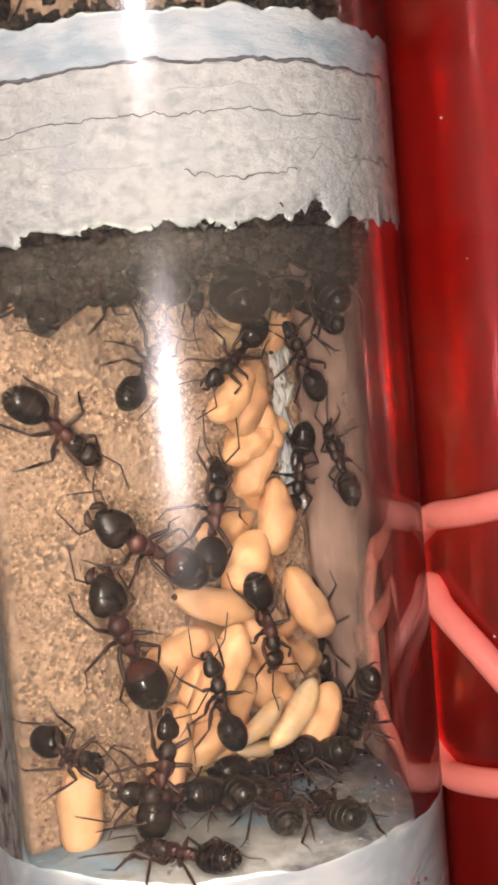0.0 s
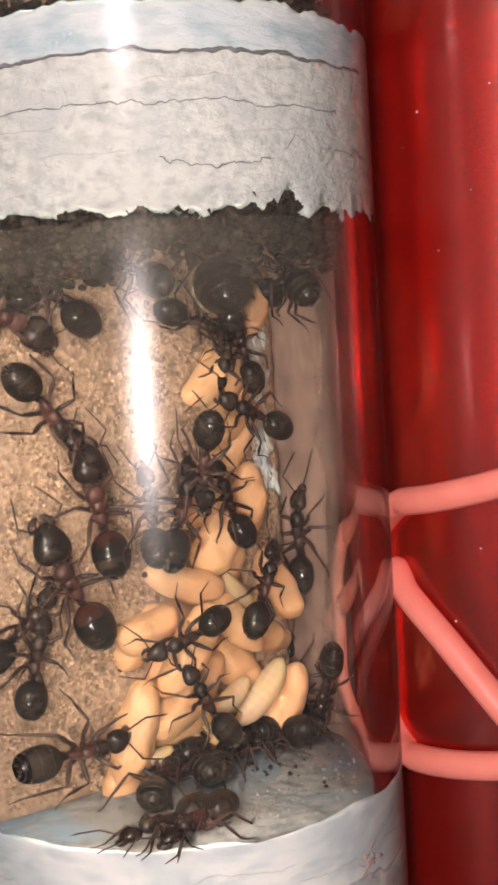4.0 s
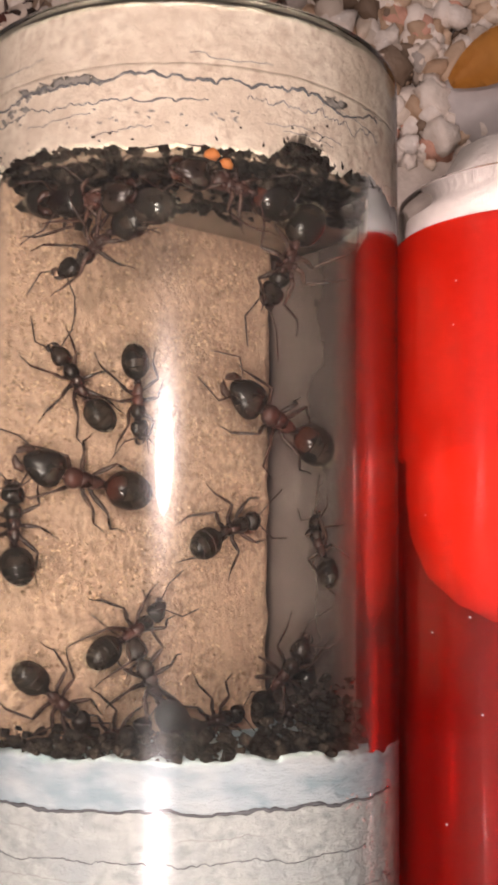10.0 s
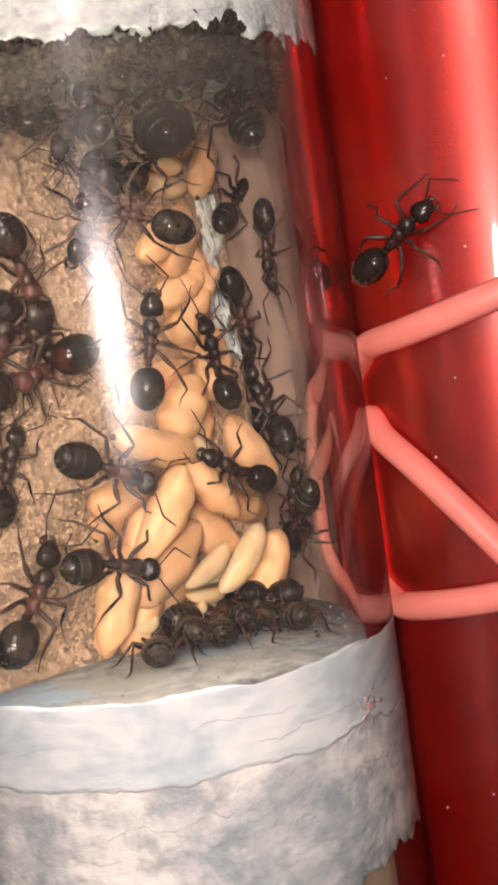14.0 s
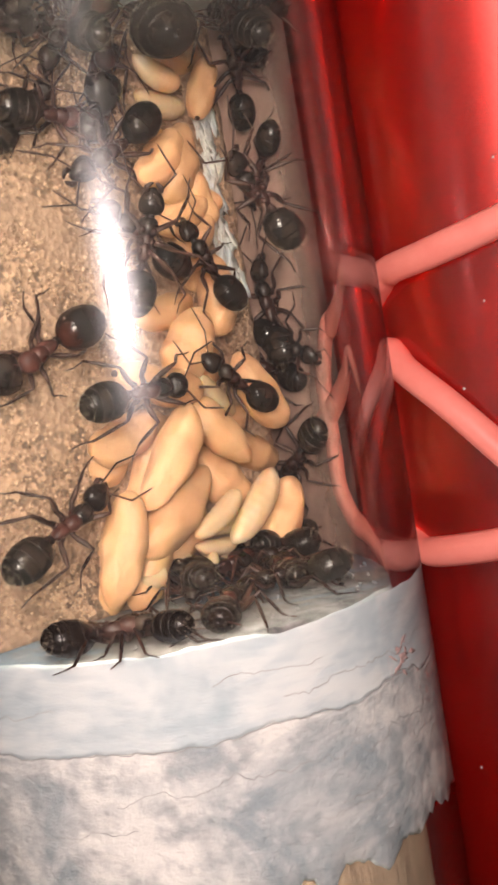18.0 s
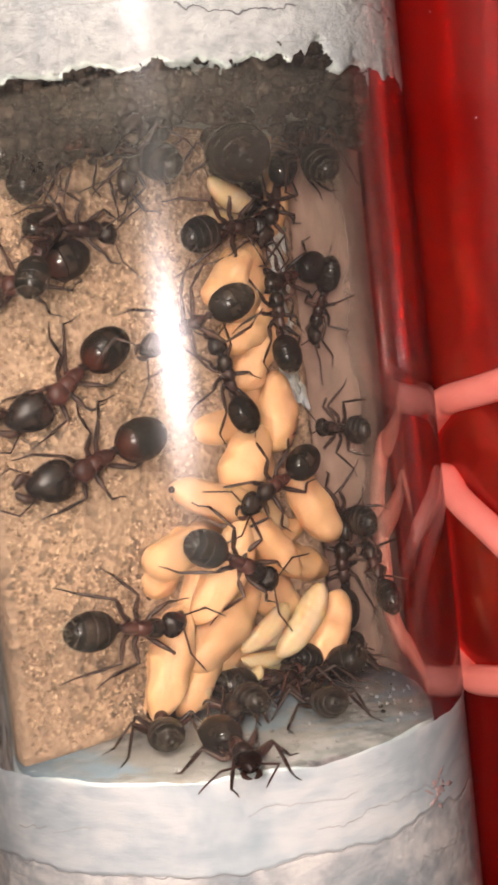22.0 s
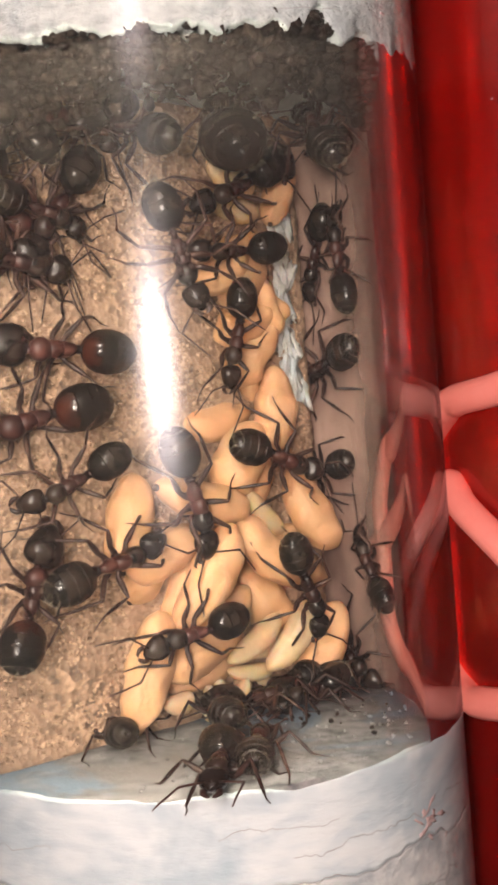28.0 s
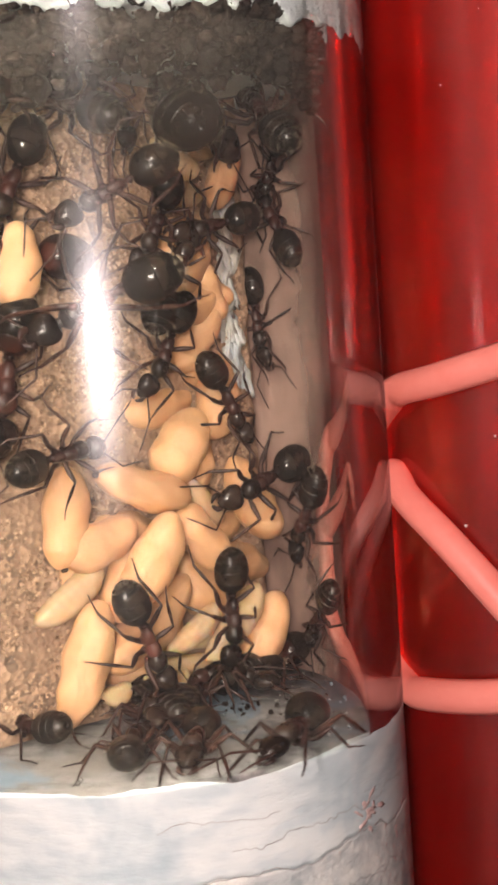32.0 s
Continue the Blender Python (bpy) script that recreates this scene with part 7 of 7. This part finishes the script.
    trek("worker0", 0.93, [(0, 0.60, -15.10, 17.20, -84, 280, 0), (1, -1.79, -15.35, 26.00, -90, -48, 0), (2, -1.34, -15.35, 23.00, 90, -81, 180), (3, -0.68, -15.35, 26.98, 90, -34, 180), (8, 2.26, -15.27, 19.59, -96, -98, 10), (13, 5.20, -15.20, 12.20, -84, 310, 0), (17, 5.20, -15.20, 12.20, -84, 310, 0), (17.33, 2.96, -15.25, 16.99, -85, 7, 2), (17.67, 0.72, -15.30, 21.79, -84, 63, 5), (18, -1.52, -15.35, 26.58, 90, 60, 180), (18.5, -4.18, -14.57, 26.06, -57, 143, -19), (19, -6.83, -13.79, 25.53, 157, 25, 135), (19.33, -2.09, -14.29, 20.42, -29, 111, -15), (19.67, 2.66, -14.80, 15.31, -74, 63, -28), (20, 7.40, -15.30, 10.20, -84, 20, 0), (22, 7.40, -15.30, 10.20, -84, 20, 0), (22.33, 3.02, -14.20, 15.48, -88, 60, -39), (22.67, -1.37, -13.09, 20.77, -2, 115, 17), (23, -5.75, -11.99, 26.05, 168, 25, 153), (23.5, -1.27, -13.65, 20.33, -45, -178, -21), (24, 3.20, -15.30, 14.60, -84, 200, 0), (31, 3.20, -15.30, 14.60, -84, 200, 0), (31.5, 1.57, -15.33, 19.47, -86, 141, 2), (32, -0.07, -15.35, 24.33, -90, 82, 0)])
    trek("worker1", 0.93, [(0, 8.67, 11.78, 9.59, 36, -16, 111), (2, 7.69, 11.41, 8.96, 39, 8, 80), (3, 8.02, 12.98, 10.63, 38, -11, 104), (6, -0.22, 8.14, 15.45, 38, -12, 105), (8.33, 0.38, 9.03, 19.41, 86, 3, 114), (10.67, 0.99, 9.93, 23.36, -44, 175, -48), (13, 1.59, 10.82, 27.32, -176, -6, 145), (17, 6.25, 5.05, 25.83, 164, -26, -147), (17.5, 7.16, 5.24, 25.26, 8, -146, -12), (18, 8.07, 5.42, 24.70, -148, -25, 123), (18.33, 4.33, 9.69, 22.86, -102, -7, 148), (18.67, 0.60, 13.95, 21.03, -55, -13, 177), (19, -3.14, 18.22, 19.19, -10, -38, -165), (20, -3.14, 18.22, 19.19, -10, -38, -165), (21, -3.14, 18.22, 19.19, -10, -38, -165), (22, -3.14, 18.22, 19.19, -10, -38, -165), (23, -3.14, 18.22, 19.19, -10, -38, -165), (24, -3.14, 18.22, 19.19, -10, -38, -165), (25, -3.14, 18.22, 19.19, -10, -38, -165), (28, -3.14, 18.22, 19.19, -10, -38, -165), (29, -3.14, 18.22, 19.19, -10, -38, -165), (30, -3.14, 18.22, 19.19, -10, -38, -165), (31, -3.14, 18.22, 19.19, -10, -38, -165), (32, -3.14, 18.22, 19.19, -10, -38, -165)])
    trek("worker5", 0.93, [(0, 6.75, 17.79, 10.47, 20, -35, 148), (2, 6.75, 17.79, 10.47, 20, -35, 148), (3, 6.75, 17.79, 10.47, 20, -35, 148), (6.33, 7.75, 10.66, 9.28, 10, -36, 99), (9.67, 8.76, 3.52, 8.10, 4, -42, 48), (13, 9.76, -3.61, 6.91, 8, -50, -10), (17, 11.11, -4.14, 8.85, 56, -30, -71), (18, 10.50, -2.16, 7.97, 30, -48, -37), (19, 9.88, -0.19, 7.09, -10, -51, 13), (19.5, 10.85, -0.25, 8.73, 45, -46, -50), (20, 11.82, -0.32, 10.36, 68, -16, -84), (20.5, 10.52, -1.33, 8.99, 58, 21, -107), (21, 9.22, -2.35, 7.62, 24, 47, -149), (22, 10.82, -0.26, 8.52, -2, 59, 177), (22.5, 10.78, -0.19, 8.36, -45, 42, 123), (23, 10.74, -0.13, 8.21, -57, 12, 98), (24, 8.94, 0.63, 6.85, -49, 14, 102), (25, 8.82, 0.02, 6.54, -39, 30, 122), (28, 9.10, -2.97, 6.17, 17, 43, -156), (28.33, 8.86, -3.50, 5.94, 43, 13, -101), (28.67, 8.63, -4.04, 5.72, 36, -23, -59), (29, 8.39, -4.57, 5.49, -3, -41, 5), (30, 9.60, -7.47, 6.78, 10, -49, -13), (30.33, 7.13, -10.05, 9.72, -21, -5, 22), (30.67, 4.67, -12.62, 12.66, -28, 45, 39), (31, 2.20, -15.20, 15.60, -84, 100, 0), (32, 2.20, -15.20, 15.60, -84, 100, 0)])
    trek("worker3", 0.93, [(0, 0.64, 18.45, 15.69, -35, 20, -64), (1, 0.64, 18.45, 15.69, -35, 20, -64), (2, 6.52, -0.51, 13.29, -34, -20, -117), (2.33, 6.52, 1.86, 17.47, -96, -25, -102), (2.67, 6.52, 4.22, 21.66, -156, -16, -90), (3, 6.52, 6.59, 25.84, 149, -1, -92), (4, 3.07, 5.36, 23.36, 22, 158, 85), (5, -0.37, 4.14, 20.88, -95, 37, -75), (6, -3.82, 2.91, 18.40, -29, 27, -51), (9.5, -4.99, 3.20, 19.35, 19, 35, 32), (13, -6.15, 3.50, 20.31, 39, -3, 94), (13.5, -5.82, 4.32, 20.05, 19, 35, 31), (14, -5.50, 5.13, 19.78, -30, 27, -52), (17, -4.91, 8.12, 19.30, -39, 0, -90), (18, 0.64, 18.45, 15.69, -35, 20, -64), (19, 0.64, 18.45, 15.69, -35, 20, -64), (20, -6.76, 9.60, 20.81, -37, -14, -108), (20.5, -4.83, 14.65, 19.45, -22, -34, -144), (21, -2.89, 19.70, 18.09, 8, -39, 168), (21.33, -3.69, 17.53, 18.74, 37, -14, 108), (21.67, -4.48, 15.36, 19.40, 34, 21, 62), (22, -5.28, 13.19, 20.05, -2, 39, -3), (22.33, -5.09, 12.96, 19.89, 30, 26, 52), (22.67, -4.91, 12.72, 19.74, 39, -2, 92), (23, -4.72, 12.49, 19.58, 28, -29, 132), (24, -9.39, 13.21, 22.94, 38, 10, 77), (26, -7.74, 13.12, 21.83, 21, 34, 34), (28, -6.09, 13.04, 20.71, -15, 37, -24), (29, 0.64, 18.45, 15.69, -35, 20, -64), (30, 0.64, 18.45, 15.69, -35, 20, -64), (31, 0.64, 18.45, 15.69, -35, 20, -64), (32, 0.64, 18.45, 15.69, -35, 20, -64)])
    trek("major0", 0.95, [(6.7, -5.02, 63.00, 26.48, -173, -23, -16), (7.5, -5.88, 64.44, 26.05, -173, -27, -15), (9, -5.77, 64.19, 26.11, -171, -26, -19), (11, -5.97, 64.76, 26.02, -177, -28, -5)])
    trek("major0", 0.95, [(6.7, -2.26, 62.09, 27.32, -179, 10, -172), (7.5, -2.85, 63.62, 27.22, 180, 13, 178), (9, -3.01, 64.11, 27.16, 177, 14, 169), (11, -3.21, 63.98, 27.10, 177, 15, 169)])
    trek("worker0", 0.93, [(6.7, -3.28, 59.73, 27.14, -172, 13, -147), (7.5, -4.05, 61.51, 26.93, -167, 13, -134), (9, -3.83, 61.83, 26.95, -170, 14, -143), (11, -4.16, 61.70, 26.88, -167, 14, -136)])
    trek("worker4", 1.12, [(6.7, 8.41, 60.60, 24.34, 141, -17, -110), (7.5, 7.68, 61.55, 25.00, 144, -12, -106), (9, 7.59, 61.65, 25.05, 145, -14, -109), (11, 7.60, 61.30, 25.03, 145, -14, -109)])
    trek("major1", 0.95, [(7.5, 4.78, 65.30, 26.67, -170, -20, 154), (9, 4.52, 64.90, 26.75, -174, -20, 163), (11, 4.47, 65.20, 26.76, -173, -20, 161)])
    trek("worker0", 0.94, [(6, -5.87, 51.85, 20.08, 33, -23, 122), (6.7, -5.23, 51.98, 19.55, 33, -22, 120), (7.5, -5.89, 53.21, 20.09, 34, -21, 118), (8.5, -6.20, 54.05, 20.35, 35, -20, 116), (9, -6.02, 53.85, 20.20, 34, -21, 118), (11, -5.87, 53.26, 20.08, 34, -21, 118), (12, -5.52, 52.84, 19.80, 35, -19, 115)])
    trek("worker4", 0.93, [(6, -2.41, 52.63, 17.24, -39, 0, -90), (6.7, -1.88, 52.38, 16.81, -39, -1, -91), (7.5, -2.57, 53.53, 17.38, -39, 2, -88), (8.5, -3.03, 54.33, 17.76, -39, 1, -89), (9, -2.82, 54.29, 17.58, -39, 0, -90), (11, -2.58, 53.56, 17.38, -39, 2, -87), (12, -2.34, 53.17, 17.18, -39, 2, -88)])
    trek("major0", 1.07, [(6, -4.51, 46.14, 19.41, 6, -39, 171), (6.7, -4.09, 45.96, 19.07, 5, -39, 173), (7.5, -4.95, 47.33, 19.77, 3, -39, 175), (8.5, -5.45, 48.10, 20.18, 6, -39, 171), (9, -5.13, 47.92, 19.92, 6, -39, 171), (11, -4.93, 47.33, 19.76, 5, -39, 172), (12, -4.76, 46.86, 19.61, 4, -39, 174)])
    trek("worker3", 0.93, [(7.5, -9.69, 43.76, 23.21, 39, -2, 93), (8.5, -9.70, 44.35, 23.20, 39, 0, 90), (9, -9.69, 44.24, 23.21, 39, -1, 92), (11, -9.69, 43.87, 23.21, 39, -2, 93), (12, -9.65, 43.30, 23.18, 39, -2, 92)])
    trek("major1", 1.22, [(6, 7.33, 52.00, 12.23, -6, -39, -170), (6.7, 8.43, 51.64, 11.33, 7, -39, 170), (7.5, 7.40, 52.58, 12.17, 11, -38, 162), (8.5, 7.38, 52.57, 12.19, 18, -35, 150), (9, 7.27, 52.40, 12.28, 16, -37, 155), (11, 7.99, 52.50, 11.69, 17, -36, 152), (12, 8.16, 52.23, 11.55, 19, -35, 149)])
    trek("worker2", 0.93, [(6, 11.09, 44.92, 8.81, -57, 25, 105), (6.7, 12.30, 42.77, 11.83, -73, 34, 100), (7.5, 11.12, 44.09, 8.87, -55, 32, 110), (8.5, 11.16, 42.63, 9.02, -52, 39, 116), (9, 11.14, 43.37, 8.91, -56, 30, 108), (11, 11.28, 43.85, 9.16, -57, 31, 109), (12, 11.14, 43.90, 8.90, -57, 29, 108)])
    trek("worker3", 1.03, [(6.7, -6.02, 38.79, 20.21, 35, 18, 66), (7.5, -5.25, 42.12, 19.57, 28, 29, 47), (8.5, -2.64, 43.03, 17.43, 9, 39, 14), (9, 0.95, 43.72, 14.49, 5, 39, 8), (11, 3.56, 45.42, 12.35, 33, 23, 59), (12, 2.58, 44.37, 13.15, 38, 12, 75)])
    trek("worker4", 0.98, [(6, -3.59, 38.11, 18.21, 29, 28, 50), (6.7, -2.91, 37.83, 17.66, 30, 27, 52), (7.5, -3.25, 38.72, 17.93, 26, 31, 43), (8.5, -3.26, 38.97, 17.94, 25, 32, 41), (9, -3.02, 38.21, 17.75, 21, 34, 35), (11, -2.89, 37.94, 17.64, 23, 33, 38), (12, -3.01, 38.17, 17.73, 28, 29, 48)])
    trek("worker5", 0.94, [(6, -8.05, 35.73, 21.87, 39, 5, 83), (6.7, -5.21, 31.95, 19.54, 33, -22, 120), (7.5, -7.49, 35.47, 21.41, 39, -8, 100), (8.5, -7.81, 36.01, 21.67, 33, 22, 60), (9, -6.65, 34.26, 20.72, 0, 39, -1), (11, -7.94, 34.06, 21.78, -29, 28, -50), (12, -9.40, 32.20, 22.98, -9, 39, -14)])
    trek("worker3", 1.11, [(6, 3.82, 40.90, 12.13, 37, 14, 72), (6.7, 4.84, 39.66, 11.30, 30, 27, 51), (7.5, 3.09, 38.95, 12.73, 16, 37, 25), (8.5, -0.23, 34.76, 15.45, 26, 31, 43), (9, 0.49, 35.45, 14.87, 26, 31, 44), (9.5, -0.36, 34.87, 15.56, 39, 7, 81), (10, -1.21, 34.29, 16.26, 35, -19, 115), (10.5, -2.05, 33.72, 16.95, 14, -37, 158), (11, -2.90, 33.14, 17.65, -19, -35, -149), (11.3, -0.54, 34.98, 15.71, 19, -35, 150), (11.7, 1.81, 36.81, 13.78, 38, -10, 103), (12, 4.17, 38.65, 11.85, 35, 20, 64)])
    trek("worker4", 1.12, [(6.7, 9.03, 35.58, 6.16, -41, 22, 113), (7.5, 9.37, 34.88, 6.91, -24, 44, 147), (7.83, 7.85, 34.58, 8.38, -26, 54, 109), (8.17, 6.33, 34.27, 9.85, 13, 49, 67), (8.5, 4.80, 33.97, 11.33, 24, 33, 39), (9, 4.66, 33.66, 11.45, 34, 20, 63), (10, 7.12, 34.37, 9.23, -4, -13, 50), (11, 9.58, 35.08, 7.01, -24, -45, 32), (12, 9.72, 36.57, 7.16, -6, -51, 7)])
    trek("worker2", 1.06, [(6.7, 11.48, 32.17, 11.44, 10, -73, -10), (6.9, 11.34, 32.45, 10.80, 179, -65, -179), (7.1, 11.21, 32.74, 10.15, -156, -23, 177), (7.3, 11.08, 33.02, 9.51, -6, 19, 176), (7.5, 10.95, 33.31, 8.86, -6, 61, 173), (7.83, 10.27, 32.38, 7.94, -75, 49, 75), (8.17, 9.60, 31.45, 7.01, -42, 3, 46), (8.5, 8.92, 30.52, 6.08, -14, -43, 20), (8.67, 8.90, 31.11, 6.15, -43, -14, 73), (8.83, 8.87, 31.70, 6.23, -41, 23, 113), (9, 8.85, 32.29, 6.30, -4, 45, 174), (9.5, 9.01, 32.48, 6.42, 25, 16, -148), (10, 9.17, 32.66, 6.53, 50, -18, -121), (10.5, 9.34, 32.85, 6.65, 53, -47, -81), (11, 9.50, 33.03, 6.77, 11, -48, -14)])
    trek("worker0", 0.93, [(6.7, 3.91, 32.00, 12.06, 4, -39, 174), (7.5, 2.98, 33.30, 12.82, -3, -39, -176), (7.83, 2.18, 32.53, 13.48, 32, -25, 124), (8.17, 1.39, 31.76, 14.13, 39, 7, 82), (8.5, 0.59, 30.99, 14.78, 21, 34, 34), (9, 1.57, 31.15, 13.98, 18, 36, 29), (11, 2.48, 32.57, 13.23, -1, 39, -1)])
    trek("worker4", 0.93, [(6.7, -3.31, 30.35, 17.98, 16, 37, 25), (7.5, -2.41, 33.15, 17.25, 27, 29, 46), (8.5, -3.51, 29.83, 18.15, 3, 39, 4), (9, -2.66, 30.33, 17.45, 3, 39, 5), (11, -5.05, 32.00, 19.41, 7, 39, 11)])
    trek("worker5", 1.00, [(0, -70.00, 20.00, -0.10, 0, 0, 0), (10.6, -60.00, 20.00, -0.10, 0, 0, 0), (11.4, -24.00, 20.00, -0.10, 0, 0, 0), (11.7, -15.55, 24.52, 14.70, 9, -1, -44), (12, -7.10, 29.03, 29.50, 26, -1, -88), (12.5, 1.34, 28.52, 28.67, -6, 5, -81), (13, 9.79, 28.01, 27.83, -36, 11, -75), (13.5, 13.13, 2.76, 23.89, -37, 46, -46), (13.7, 14.58, 4.22, 22.57, -4, 23, -9), (13.8, 16.02, 5.68, 21.25, -3, -6, 16), (14, 17.47, 7.14, 19.93, -28, -34, 44), (14.3, 19.18, 6.87, 21.27, -2, -32, 3), (14.8, 25.45, 6.98, 23.20, 0, -1, 17)])
    trek("worker0", 1.00, [(8.5, -6.00, 87.39, 3.00, 0, 0, -2), (9, -5.48, 88.45, 3.00, 0, 0, -6)])
    trek("worker1", 1.00, [(8.5, -14.96, 85.04, 3.00, 0, 0, 14), (9, -16.48, 87.51, 3.00, 0, 0, 8)])


motions()
